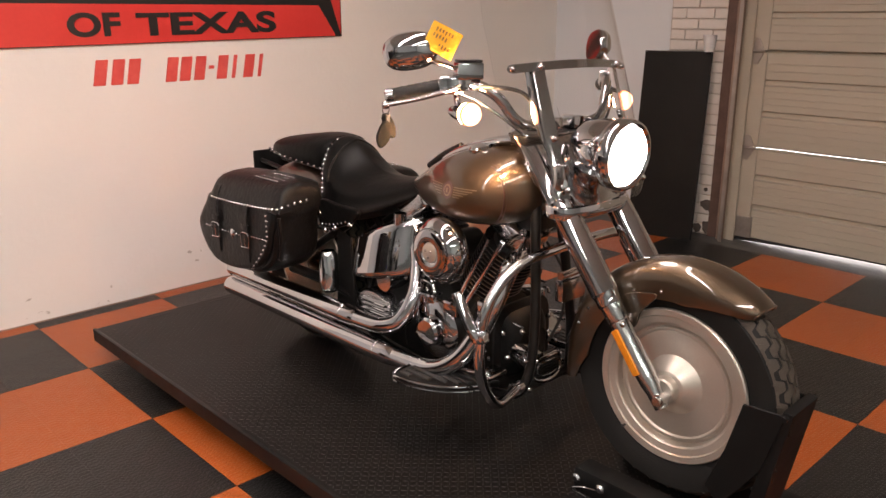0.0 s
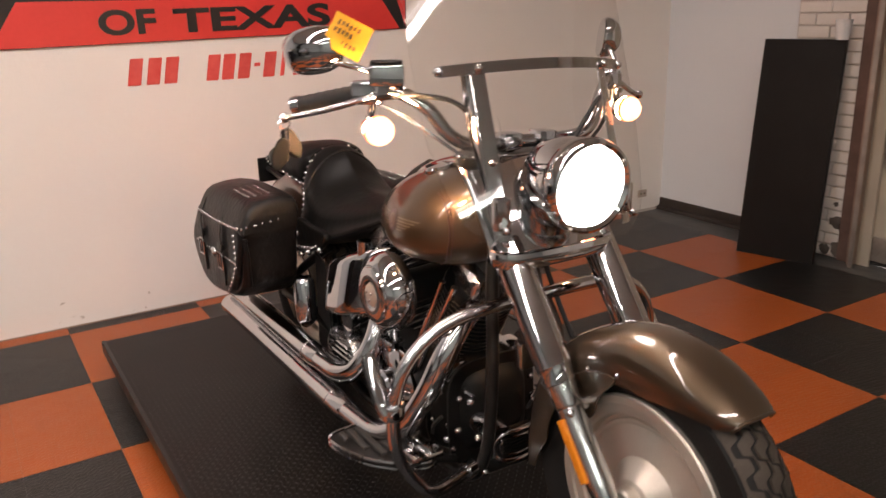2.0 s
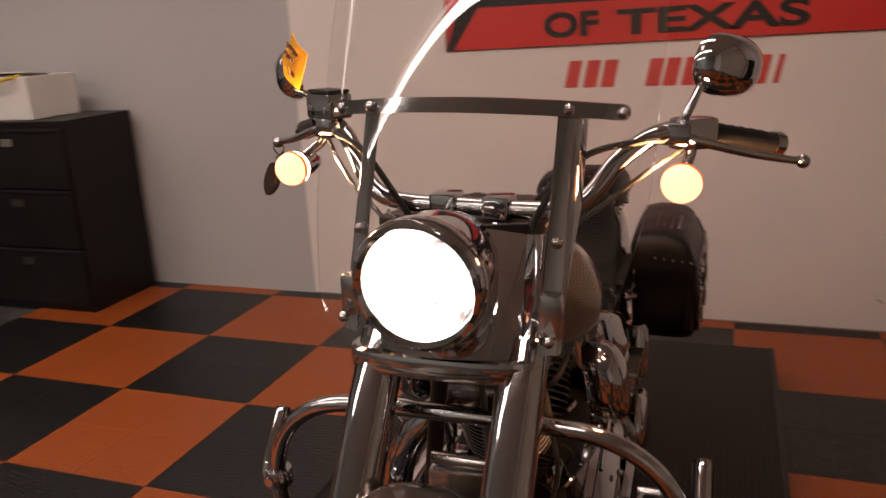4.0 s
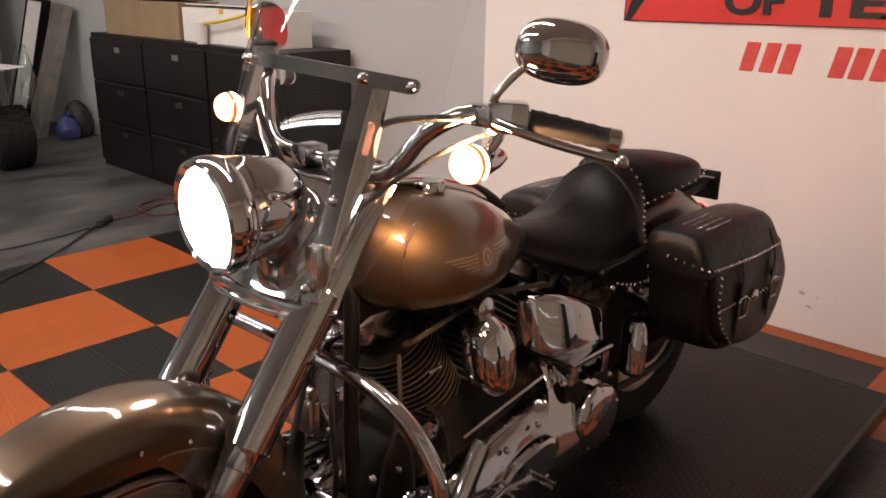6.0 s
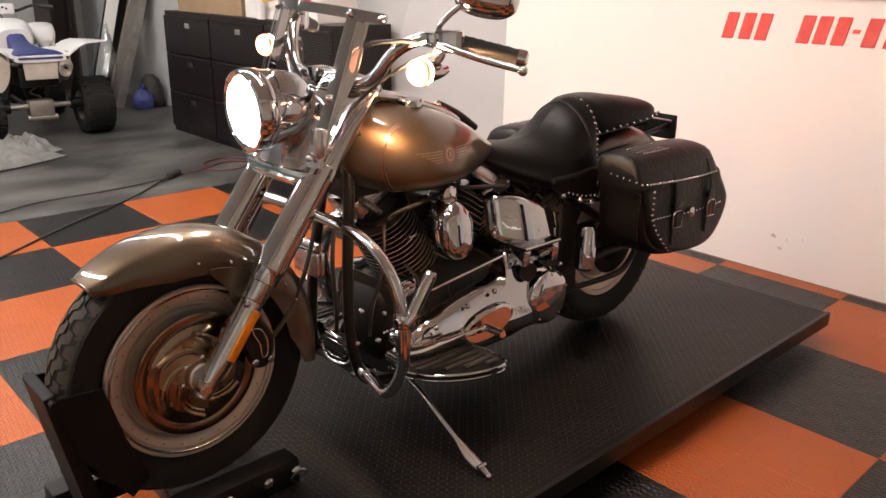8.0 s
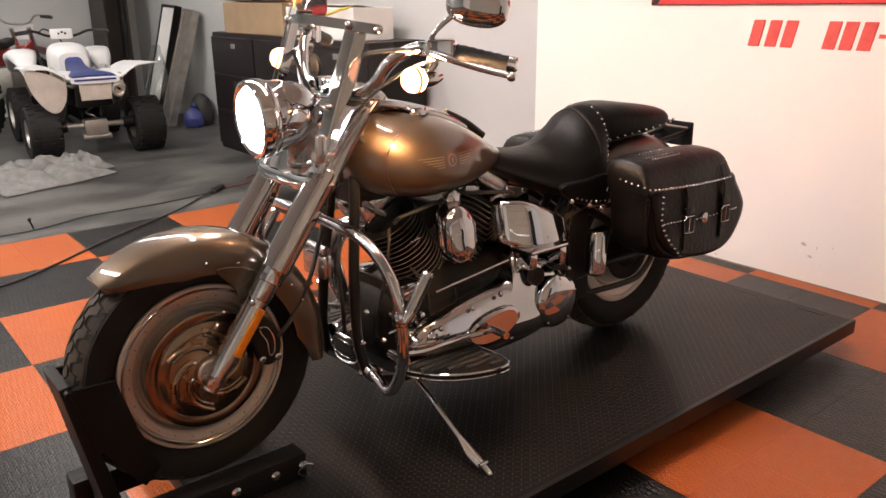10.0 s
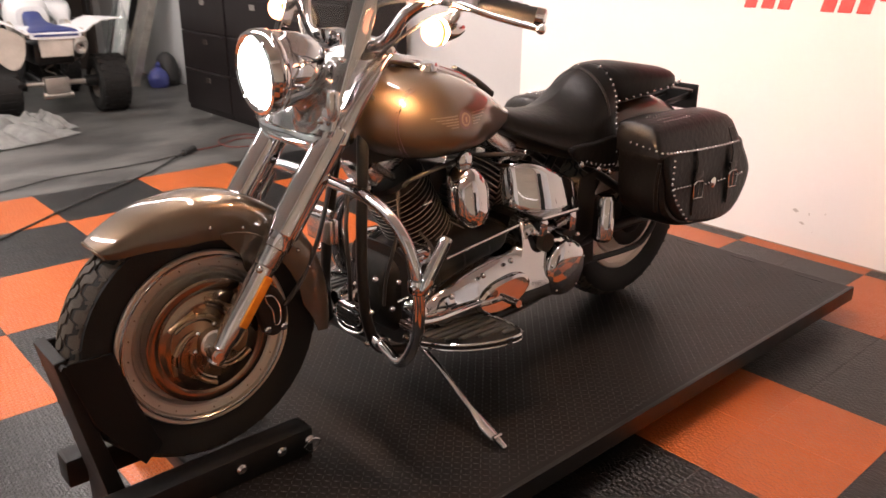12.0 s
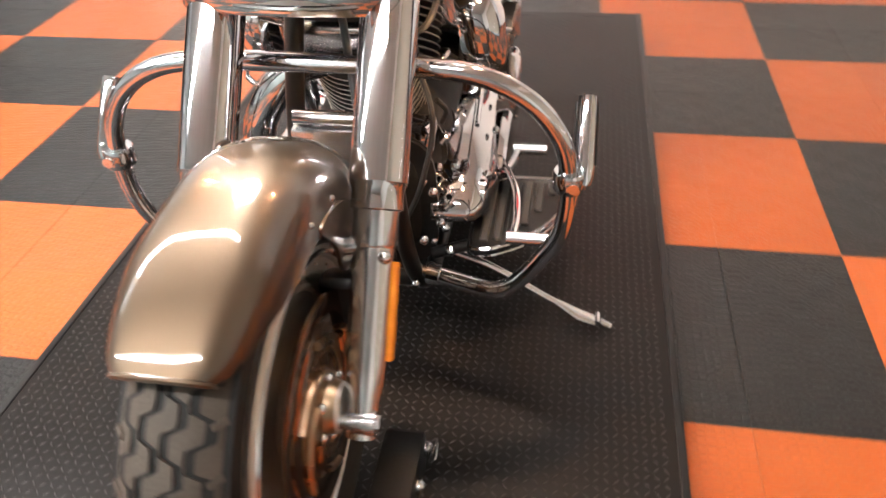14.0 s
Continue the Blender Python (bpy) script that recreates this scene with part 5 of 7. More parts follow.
for sx in (-1, 1):
    flip = bag_bend if sx > 0 else mirror_x
    bag = part("saddlebag", flip(puff(BAG, [(0.165, 0.90), (0.172, 0.97), (0.19, 1.0), (0.29, 1.0), (0.325, 0.985), (0.340, 0.96), (0.348, 0.90)], 0.05)), LEATHER, bike, "studded black leather saddlebag")
    part("lid", flip(skin([lid_section(y, k, g) for y, k, g in smooth_table([(1.392, 0.50, 0.0), (1.398, 0.82, 0.0), (1.415, 0.97, -0.002), (1.48, 1.0, -0.004), (1.62, 1.06, 0.0), (1.75, 1.04, 0.004), (1.82, 0.96, 0.004), (1.862, 0.80, 0.004), (1.880, 0.45, 0.004)], 3)])), LEATHER, bag, "leather bag lid")
    part("front_flap", flip(puff(FLAP, [(0.325, 0.95), (0.342, 1.0), (0.354, 0.995), (0.361, 0.965), (0.364, 0.90)], 0.06)), LEATHER, bag)
    part("fold", flip(tube([(0.345, 1.408, 0.62), (0.340, 1.408, 0.54), (0.335, 1.425, 0.46)], 0.007, 5, 8)), LEATHER, bag)
    for y in (1.605, 1.825):
        part("strap", flip(strip_along([(0.340, 0.680), (0.352, 0.655), (0.3605, 0.635), (0.369, 0.60), (0.3685, 0.55), (0.3660, 0.50), (0.365, 0.45), (0.3655, 0.42)], y, 0.018, 0.004)), LEATHER, bag, "leather closing strap")
        part("strap_keeper", flip(box(0.362, 0.3735, y - 0.024, y + 0.024, 0.545, 0.565, 0.003)), LEATHER, bag)
        bk = [(y - 0.026, 0.480), (y + 0.026, 0.476), (y + 0.030, 0.522), (y + 0.016, 0.534), (y - 0.018, 0.536), (y - 0.030, 0.526)]
        part("buckle", flip(join(*[rod((0.3735, a, b), (0.3735, c, d), 0.0028, seg=8) for (a, b), (c, d) in zip(bk, bk[1:] + bk[:1])] + [rod((0.3735, y, 0.482), (0.3735, y, 0.532), 0.002, seg=6)])), CHROME, bag, "chrome strap buckle")
    part("concho", flip(lathe((0.364, 1.705, 0.512), (1, 0, 0), [(0.019, 0), (0.018, 0.004), (0.010, 0.007), (0.001, 0.009)], 12)), CHROME, bag)
    tagged(part("stud_trim", flip(studs([((0.3590 + 0.006 * k / 24) if k > 0 else 0.352, 1.405 + 0.440 * k / 24, 0.647 - 0.020 * k / 24 + 0.006 * abs(k / 12 - 1) ** 2) for k in range(25)] + [(0.340 - 0.026 * j, 1.391, 0.660 + 0.003 * j) for j in range(5)], 0.0050)), CHROME, bag, "chrome stud trim"), kind="stuff")
    tagged(part("stud_trim", flip(studs([(0.3635, 1.462 + 0.10 * max(0, t - 0.35) ** 1.5 / 0.5, 0.622 - 0.21 * t) for t in (k / 11 for k in range(12))], 0.005)), CHROME, bag), kind="stuff")
    tagged(part("stud_trim", flip(studs([(0.3655, 1.475 + 0.09 * k / 5, 0.530 - 0.001 * k) for k in range(6)] + [(0.366, 1.655 + 0.022 * k, 0.515) for k in range(2)] + [(0.366, 1.735 + 0.022 * k, 0.512) for k in range(3)] + [(0.362, 1.87 + 0.045 * k / 3, 0.508) for k in range(4)], 0.0045)), CHROME, bag), kind="stuff")
    tagged(part("stud_trim", flip(studs([(0.358, 1.59 + 0.30 * t, 0.396 - 0.012 * math.sin(math.pi * t)) for t in (k / 17 for k in range(18))], 0.0045)), CHROME, bag), kind="stuff")
    tagged(part("stud_trim", flip(studs([(0.232 + 0.022 * r, 1.47 + 0.0155 * k + 0.008 * (r % 2), 0.7405 - 0.002 * r) for r in range(4) for k in range(10)], 0.0038)), CHROME, bag), kind="stuff")
part("plate_bracket", slab([(-0.088, 0.668), (0.088, 0.668), (0.088, 0.762), (-0.088, 0.762)], "y", 1.985, 1.992, 0.004), BLACK, bike, "black plate bracket")
part("bracket_arm", join(rod((-0.05, 1.80, 0.70), (-0.05, 1.99, 0.72), 0.009), rod((0.05, 1.80, 0.70), (0.05, 1.99, 0.72), 0.009)), BLACK, bike)
part("bracket_bolt", join(ball((0.06, 1.98, 0.735), 0.010, 8), rod((0.02, 1.90, 0.755), (0.07, 1.975, 0.74), 0.006)), CHROME, bike)

# engine
eng = part("crankcase", skin([egg(y, 0, a, b, w, 32, 0.5) for y, a, b, w in smooth_table([(0.52, 0.26, 0.36, 0.06), (0.56, 0.20, 0.42, 0.10), (0.68, 0.16, 0.46, 0.13), (0.82, 0.15, 0.47, 0.14), (0.98, 0.16, 0.44, 0.14), (1.16, 0.18, 0.42, 0.13), (1.24, 0.22, 0.38, 0.09)], 3)]), CHOCK_BLACK, bike, "black engine crankcase")
for k in range(7):
    part("case_rib", skin([egg(0.565 + 0.10 * k + d, 0, 0.165, 0.452, 0.128 + 0.016 * math.sin(math.pi * (k + 1) / 8), 28, 0.5) for d in (0, 0.008)]), FIN, eng)
for sx in (-1, 1):
    for k in range(8):
        part("case_bolt", ball((sx * (0.118 + 0.02 * math.sin(math.pi * (k + 1) / 9)), 0.56 + 0.088 * k, 0.23 + 0.045 * (k % 3)), 0.0075, 8), CHROME_SOFT, eng)
    part("lifter_cover", box(sx * 0.095 - 0.03, sx * 0.095 + 0.03, 0.575, 0.655, 0.40, 0.455, 0.012), CHROME, eng)
for y0, y1, name in ((0.735, 0.585, "front_cylinder"), (0.815, 0.985, "rear_cylinder")):
    base, top = Vector((0, y0, 0.42)), Vector((0, y1, 0.67))
    d = (top - base).normalized()
    prof = []
    for k in range(15):
        h = 0.012 + k * 0.0155
        prof += [(0.066, h), (0.094, h + 0.0015), (0.094, h + 0.0055), (0.066, h + 0.007)]
    cyl = part(name, lathe(base, d, [(0.06, 0)] + prof + [(0.06, 0.25)], 30), FIN, bike, "black finned cylinder")
    edges = join(*[lathe(base, d, [(0.0938, 0.0145 + k * 0.0155), (0.0949, 0.0148 + k * 0.0155), (0.0949, 0.0163 + k * 0.0155), (0.0938, 0.0166 + k * 0.0155)], 30, False) for k in range(15)])
    part("fin_edges", edges, FIN_EDGE, cyl, "bright machined fin edges")
    head = Matrix.Translation(top) @ Matrix.Rotation(math.atan2(-d.y, d.z), 4, "X")
    part("rocker_box", moved(box(-0.085, 0.048, -0.075, 0.075, -0.012, 0.05, 0.016, 3), head), CHROME_SOFT, cyl, "polished rocker cover")
    for bx, sy in ((-0.075, -1), (-0.075, 1), (0.038, -1), (0.038, 1)):
        part("rocker_bolt", moved(ball((bx, sy * 0.065, 0.045), 0.008, 8), head), CHROME, cyl)
    for dy in (-0.028, 0.028):
        part("pushrod_tube", rod((-0.135, 0.775 + (y1 - 0.785) * 0.25 + dy * 0.6, 0.40), (-0.112, y1 + dy, 0.66), 0.0085), CHROME, cyl, "chrome pushrod tube")
    part("spark_plug_lead", tube([(0.09, y1, 0.63), (0.13, y1 + 0.01, 0.66), (0.12, 0.80, 0.69), (0.06, 0.86, 0.70)], 0.006, 6, 8), RUBBER, cyl)
part("intake_manifold", rod((0.0, 0.785, 0.60), (-0.20, 0.735, 0.615), 0.045), FIN, bike)
AC = Vector((-0.170, 0.732, 0.618))
air = part("air_cleaner", lathe(AC, (-1, 0.0, 0.0), [(0.05, 0), (0.094, 0.002), (0.101, 0.014), (0.103, 0.028), (0.100, 0.044), (0.093, 0.058), (0.083, 0.069), (0.076, 0.073), (0.074, 0.071), (0.073, 0.074), (0.030, 0.076), (0.028, 0.070), (0.001, 0.069)], 60), CHROME, bike, "round domed chrome air cleaner cover")
part("cover_badge", lathe(AC, (-1, 0, 0), [(0.071, 0.0742), (0.070, 0.0775), (0.066, 0.0790), (0.040, 0.0815), (0.036, 0.0800), (0.031, 0.0765)], 48, False), CHROME, air, "stepped chrome ring badge")
part("cover_badge", lathe(AC, (-1, 0, 0), [(0.030, 0.0760), (0.029, 0.0795), (0.012, 0.0830), (0.001, 0.0832)], 32, False), ALLOY, air, "round centre medallion")
for a in (0.5, 2.6, 4.7):
    part("cover_screw", ball(AC + Vector((-0.083, 0.013 * math.cos(a), 0.013 * math.sin(a))), 0.004, 10), CHROME, air)
horn = part("horn_cover", skin([[(0.165 + dx - 0.22 * h * math.sin(a), 0.722 + w * math.cos(a), 0.588 + h * sup(math.sin(a), 0.9) + (0.02 if math.sin(a) > 0 else 0)) for a in (2 * math.pi * k / 30 for k in range(30))] for dx, w, h in ((0.0, 0.050, 0.068), (0.02, 0.056, 0.074), (0.05, 0.054, 0.070), (0.066, 0.044, 0.058), (0.074, 0.028, 0.038), (0.077, 0.008, 0.012))]), CHROME, bike, "chrome teardrop horn cover")
part("horn_bracket", join(lathe((0.17, 0.725, 0.690), (1, 0, 0), [(0.026, 0), (0.026, 0.012), (0.018, 0.018), (0.001, 0.02)], 18), rod((0.17, 0.73, 0.63), (0.16, 0.72, 0.70), 0.012)), CHROME, horn)

# primary cover on the left side, cam cover on the right
def lean_in(bm, slope):
    """Leans the outer face inwards towards its top."""
    for v in bm.verts:
        v.co.x -= max(0.0, v.co.z - 0.30) * slope * (v.co.x > 0.15)
    return bm


PRIM = round_outline([(0.555, 0.29), (0.60, 0.342), (0.70, 0.372), (0.82, 0.392), (0.935, 0.405), (0.972, 0.468), (1.02, 0.482), (1.10, 0.462), (1.168, 0.43), (1.205, 0.345), (1.197, 0.262), (1.13, 0.216), (0.98, 0.212), (0.78, 0.222), (0.62, 0.245)], 6)
prim = part("primary_cover", lean_in(puff(PRIM, [(0.12, 1.0), (0.185, 1.0), (0.203, 0.975), (0.216, 0.92), (0.226, 0.83), (0.232, 0.70), (0.235, 0.5)]), 0.36), CHROME, bike, "long chrome primary drive cover")
part("derby_cover", lathe((0.220, 1.108, 0.305), (1, 0, 0), [(0.088, 0), (0.088, 0.010), (0.082, 0.018), (0.060, 0.026), (0.03, 0.030), (0.001, 0.031)], 44), CHROME, prim, "round chrome derby cover")
part("inspection_cover", puff(round_outline([(0.72, 0.285), (0.77, 0.330), (0.90, 0.345), (0.94, 0.300), (0.87, 0.252), (0.77, 0.250)]), [(0.226, 1.0), (0.238, 0.97), (0.244, 0.85)]), CHROME, prim)
for p in [(0.218, 0.645, 0.335), (0.222, 0.76, 0.368), (0.222, 0.87, 0.385), (0.216, 0.97, 0.445), (0.214, 1.175, 0.395), (0.220, 1.19, 0.28), (0.216, 1.08, 0.226), (0.218, 0.92, 0.226), (0.218, 0.76, 0.236)]:
    part("cover_bolt", ball(p, 0.0085, 8), CHROME, prim)
# no openings are cut: black slabs give the shade of the bracket gaps
part("cover_window", slab(round_outline([(1.00, 0.395), (1.012, 0.435), (1.045, 0.425), (1.052, 0.395), (1.02, 0.375)]), "x", 0.20, 0.226, 0.003), BLACK, prim, "black slab standing for the shaded gap in the bracket")
part("cover_window", slab(round_outline([(1.095, 0.425), (1.15, 0.418), (1.155, 0.398), (1.11, 0.405)]), "x", 0.19, 0.222, 0.003), BLACK, prim)
for a in (0.3 + 2 * math.pi * k / 5 for k in range(5)):
    part("derby_bolt", ball((0.237, 1.108 + 0.077 * math.cos(a), 0.305 + 0.077 * math.sin(a)), 0.006, 8), CHROME_SOFT, prim)
part("alternator_boss", lathe((0.205, 0.635, 0.292), (1, 0, 0), [(0.045, 0), (0.044, 0.012), (0.030, 0.020), (0.001, 0.022)], 32), CHROME, prim)
part("top_bracket", join(box(0.14, 0.232, 0.985, 1.155, 0.478, 0.492, 0.006), box(0.17, 0.226, 0.99, 1.02, 0.43, 0.482, 0.006), box(0.17, 0.226, 1.12, 1.15, 0.42, 0.482, 0.006)), CHROME, prim)
gear = part("cam_cover", lathe((-0.12, 0.80, 0.325), (-1, 0, 0), [(0.10, 0), (0.10, 0.035), (0.085, 0.048), (0.05, 0.052), (0.048, 0.075), (0.040, 0.082), (0.001, 0.084)], 36), CHROME, bike, "chrome cam gear cover")
part("oil_filter", rod((-0.05, 0.545, 0.30), (-0.05, 0.46, 0.28), 0.038, seg=20), CHROME, bike)
part("starter", rod((-0.06, 1.03, 0.44), (-0.185, 1.03, 0.44), 0.036, seg=22), CHROME, bike, "chrome starter motor cover")
part("transmission_cover", mirror_x(puff(round_outline([(1.0, 0.26), (1.02, 0.37), (1.14, 0.385), (1.20, 0.31), (1.14, 0.235)]), [(0.11, 1.0), (0.165, 1.0), (0.182, 0.92)])), CHROME_SOFT, bike)
for k in range(5):
    part("cover_fin", box(-0.195, -0.16, 1.02, 1.15, 0.275 + k * 0.018, 0.283 + k * 0.018, 0.002, 1), CHROME, bike)

# oil tank
OIL_LEFT = smooth_table([(0.940, 0.52, 0.600, 0.085), (0.946, 0.505, 0.628, 0.115), (0.972, 0.492, 0.638, 0.155), (1.03, 0.478, 0.634, 0.184), (1.10, 0.468, 0.608, 0.192), (1.17, 0.460, 0.576, 0.180), (1.218, 0.455, 0.548, 0.152), (1.236, 0.462, 0.530, 0.112)], 4)
OIL_RIGHT = smooth_table([(0.918, 0.485, 0.650, 0.095), (0.926, 0.475, 0.664, 0.122), (0.96, 0.462, 0.662, 0.158), (1.03, 0.444, 0.640, 0.184), (1.10, 0.430, 0.616, 0.190), (1.17, 0.418, 0.586, 0.178), (1.225, 0.410, 0.558, 0.148), (1.250, 0.414, 0.538, 0.112)], 4)
part("oil_tank_cover", skin([[(max(x - (0.20 * (z - 0.55) if x > 0 else 0), 0.0), y, z) for x, y, z in egg(y, 0, a, b, w, 48, 0.20)] for y, a, b, w in OIL_LEFT]), CHROME, bike, "curved chrome oil tank side")
part("oil_tank_cover", skin([[(min(x + (0.18 * (z - 0.53) if x < 0 else 0), 0.0), y, z) for x, y, z in egg(y, 0, a, b, w, 48, 0.20)] for y, a, b, w in OIL_RIGHT]), CHROME, bike, "curved chrome oil tank side")
part("oil_cap", rod((-0.13, 1.0, 0.63), (-0.13, 1.0, 0.675), 0.022, seg=18), CHROME, bike)

# frame
for sx in (-1, 1):
    part("down_tube", tube([(sx * 0.03, 0.50, 0.84), (sx * 0.060, 0.475, 0.70), (sx * 0.082, 0.448, 0.45), (sx * 0.10, 0.450, 0.27), (sx * 0.12, 0.50, 0.185), (sx * 0.12, 0.70, 0.165), (sx * 0.12, 1.10, 0.17), (sx * 0.12, 1.25, 0.26), (sx * 0.11, 1.33, 0.42), (sx * 0.08, 1.42, 0.60)], 0.0155, 7, 14), BLACK, bike, "black frame tube")
    part("swing_arm", tube([(sx * 0.12, 1.22, 0.30), (sx * 0.135, 1.40, 0.335), (sx * 0.135, 1.66, 0.335)], 0.020, 6, 12), BLACK, bike)
    part("swing_arm_upper", tube([(sx * 0.11, 1.30, 0.58), (sx * 0.13, 1.48, 0.47), (sx * 0.135, 1.66, 0.345)], 0.015, 6, 12), BLACK, bike)
    part("side_can", lathe((sx * 0.19, 1.335, 0.33), (0, 0.02, 1), [(0.024, 0), (0.034, 0.012), (0.034, 0.14), (0.026, 0.155), (0.001, 0.157)], 24), CHROME, bike, "chrome swing arm cap")
    part("bag_rail", tube([(sx * 0.13, 1.36, 0.56), (sx * 0.165, 1.44, 0.55), (sx * 0.165, 1.70, 0.53), (sx * 0.15, 1.86, 0.60)], 0.009, 6, 10), CHROME, bike)
    part("frame_plate", slab([(1.24, 0.22), (1.36, 0.24), (1.34, 0.56), (1.26, 0.54)], "x", sx * 0.14 - 0.004, sx * 0.14 + 0.004, 0.003, 1), BLACK, bike)
    for p in [(sx * 0.18, 1.30, 0.575), (sx * 0.18, 1.36, 0.555), (sx * 0.175, 1.22, 0.60)]:
        part("rail_bolt", ball(p, 0.011, 8), CHROME, bike)
part("steering_neck", join(rod((0, 0.452, 0.955), (0, 0.560, 0.705), 0.040, 0.046, seg=20), box(-0.055, 0.055, 0.475, 0.60, 0.690, 0.800, 0.02)), BLACK, bike, "black frame neck")
part("backbone", tube([(0, 0.46, 0.90), (0, 0.62, 0.80), (0, 0.95, 0.72), (0, 1.30, 0.66), (0, 1.42, 0.58)], 0.024, 6, 14), BLACK, bike)
part("steering_head", rod((0, 0.40, 0.80), (0, 0.52, 0.97), 0.038, seg=20), BLACK, bike)
part("cross_tube", rod((-0.11, 0.475, 0.205), (0.11, 0.475, 0.205), 0.016), BLACK, bike)
reg = part("regulator", box(-0.056, 0.056, 0.462, 0.490, 0.222, 0.290, 0.006), BLACK, bike, "finned black regulator")
for k in range(6):
    part("regulator_fin", box(-0.048, 0.048, 0.450, 0.464, 0.230 + k * 0.009, 0.234 + k * 0.009), BLACK, reg)
for grow, r in ((0.0, 0.0075), (-0.016, 0.0030)):
    ring = [((0.066 + grow) * sup(math.cos(a), 0.7), 0.452 + 0.22 * ((0.066 + grow) * sup(math.cos(a), 0.7)) ** 2 / 0.066, 0.256 + (0.040 + grow) * sup(math.sin(a), 0.7)) for a in (2 * math.pi * k / 24 for k in range(25))]
    part("chrome_loop", tube(ring, r, 3, 10), CHROME, bike, "chrome trim ring on the regulator")
tail = part("tail_light", lathe((0, 1.995, 0.585), (0, 1, 0.08), [(0.030, 0), (0.046, 0.012), (0.050, 0.04), (0.048, 0.052)], 28), CHROME, bike, "chrome tail light housing, lit")
part("tail_lens", lathe((0, 1.995, 0.585), (0, 1, 0.08), [(0.046, 0.050), (0.044, 0.068), (0.030, 0.078), (0.001, 0.082)], 28), TAIL_GLOW, tail, "glowing red tail lens")
part("front_bracket", join(box(-0.055, 0.055, 0.37, 0.40, 0.50, 0.565, 0.006), rod((-0.05, 0.385, 0.58), (0.05, 0.385, 0.58), 0.012)), CHROME_SOFT, bike)
part("battery_cable", tube([(0.06, 0.43, 0.66), (0.085, 0.40, 0.55), (0.08, 0.41, 0.42), (0.05, 0.43, 0.33)], 0.006, 6, 8), RUBBER, bike)
part("battery_cable", tube([(0.10, 0.56, 0.62), (0.14, 0.52, 0.52), (0.12, 0.50, 0.40), (0.08, 0.52, 0.30)], 0.005, 6, 8), RUBBER, bike)
for sx in (-1, 1):
    for k in range(9):
        part("cap_nut", ball((sx * (0.11 + 0.02 * ((k * 7) % 3)), 0.44 + 0.055 * (k % 4), 0.22 + 0.05 * (k // 2)), 0.009, 8), CHROME, bike)
    part("wiring_clamp", rod((sx * 0.075, 0.56, 0.655), (sx * 0.12, 0.47, 0.71), 0.010), CHROME_SOFT, bike)
fit_rng = random.Random(11)
for sx in (-1, 1):
    for k in range(16):
        y, z = fit_rng.uniform(0.46, 1.22), fit_rng.uniform(0.20, 0.62)
        x = sx * (0.128 + 0.03 * fit_rng.random())
        if k % 3 == 0:
            part("cap_nut", lathe((x, y, z), (sx, 0, 0.2), [(0.010, 0), (0.010, 0.008), (0.007, 0.014), (0.001, 0.016)], 8), CHROME, bike)
        elif k % 3 == 1:
            part("hose_clamp", tube([(x, y - 0.018, z), (x + sx * 0.012, y, z + 0.010), (x, y + 0.020, z + 0.004)], 0.0045, 4, 8), CHROME, bike)
        else:
            part("oil_line", tube([(x, y, z), (x + sx * 0.014, y + 0.02, z - 0.03), (x, y + 0.05, z - 0.07)], 0.005, 5, 8), CHROME_SOFT if k % 2 else RUBBER, bike)
for y in (0.70, 0.80):
    part("tappet_block", box(-0.165, -0.10, y, y + 0.06, 0.39, 0.44, 0.008), CHROME, bike)

# exhaust on the right side
for name, ys, x in (("lower_pipe", ((-0.02, 0.575, 0.60), (-0.10, 0.535, 0.585), (-0.165, 0.53, 0.50), (-0.20, 0.56, 0.40), (-0.235, 0.62, 0.30), (-0.258, 0.72, 0.245), (-0.265, 0.90, 0.232)), -0.265), ("upper_pipe", ((-0.05, 0.97, 0.61), (-0.095, 0.955, 0.585), (-0.125, 0.915, 0.52), (-0.168, 0.885, 0.43), (-0.215, 0.905, 0.345), (-0.240, 0.97, 0.311), (-0.246, 1.06, 0.304), (-0.247, 1.12, 0.303)), -0.247)):
    z = ys[-1][2]
    pipe = part(name, tube(ys, 0.0295, 8, 22), CHROME, bike, "chrome exhaust header")
    p0, p1 = Vector(ys[-1]), Vector((x, 1.935, z - 0.005))
    part("muffler", lathe(p0, p1 - p0, [(0.0295, -0.02), (0.0335, 0.0), (0.0345, 0.06), (0.035, 0.30), (0.035, (p1 - p0).length - 0.008), (0.034, (p1 - p0).length), (0.028, (p1 - p0).length), (0.027, (p1 - p0).length - 0.10)], 30, False), CHROME, pipe, "straight chrome exhaust pipe")
    part("heat_shield_clamp", lathe(p0 + (p1 - p0) * 0.06, p1 - p0, [(0.0345, 0), (0.0358, 0.002), (0.0358, 0.008), (0.0345, 0.010)], 30, False), CHROME, pipe)

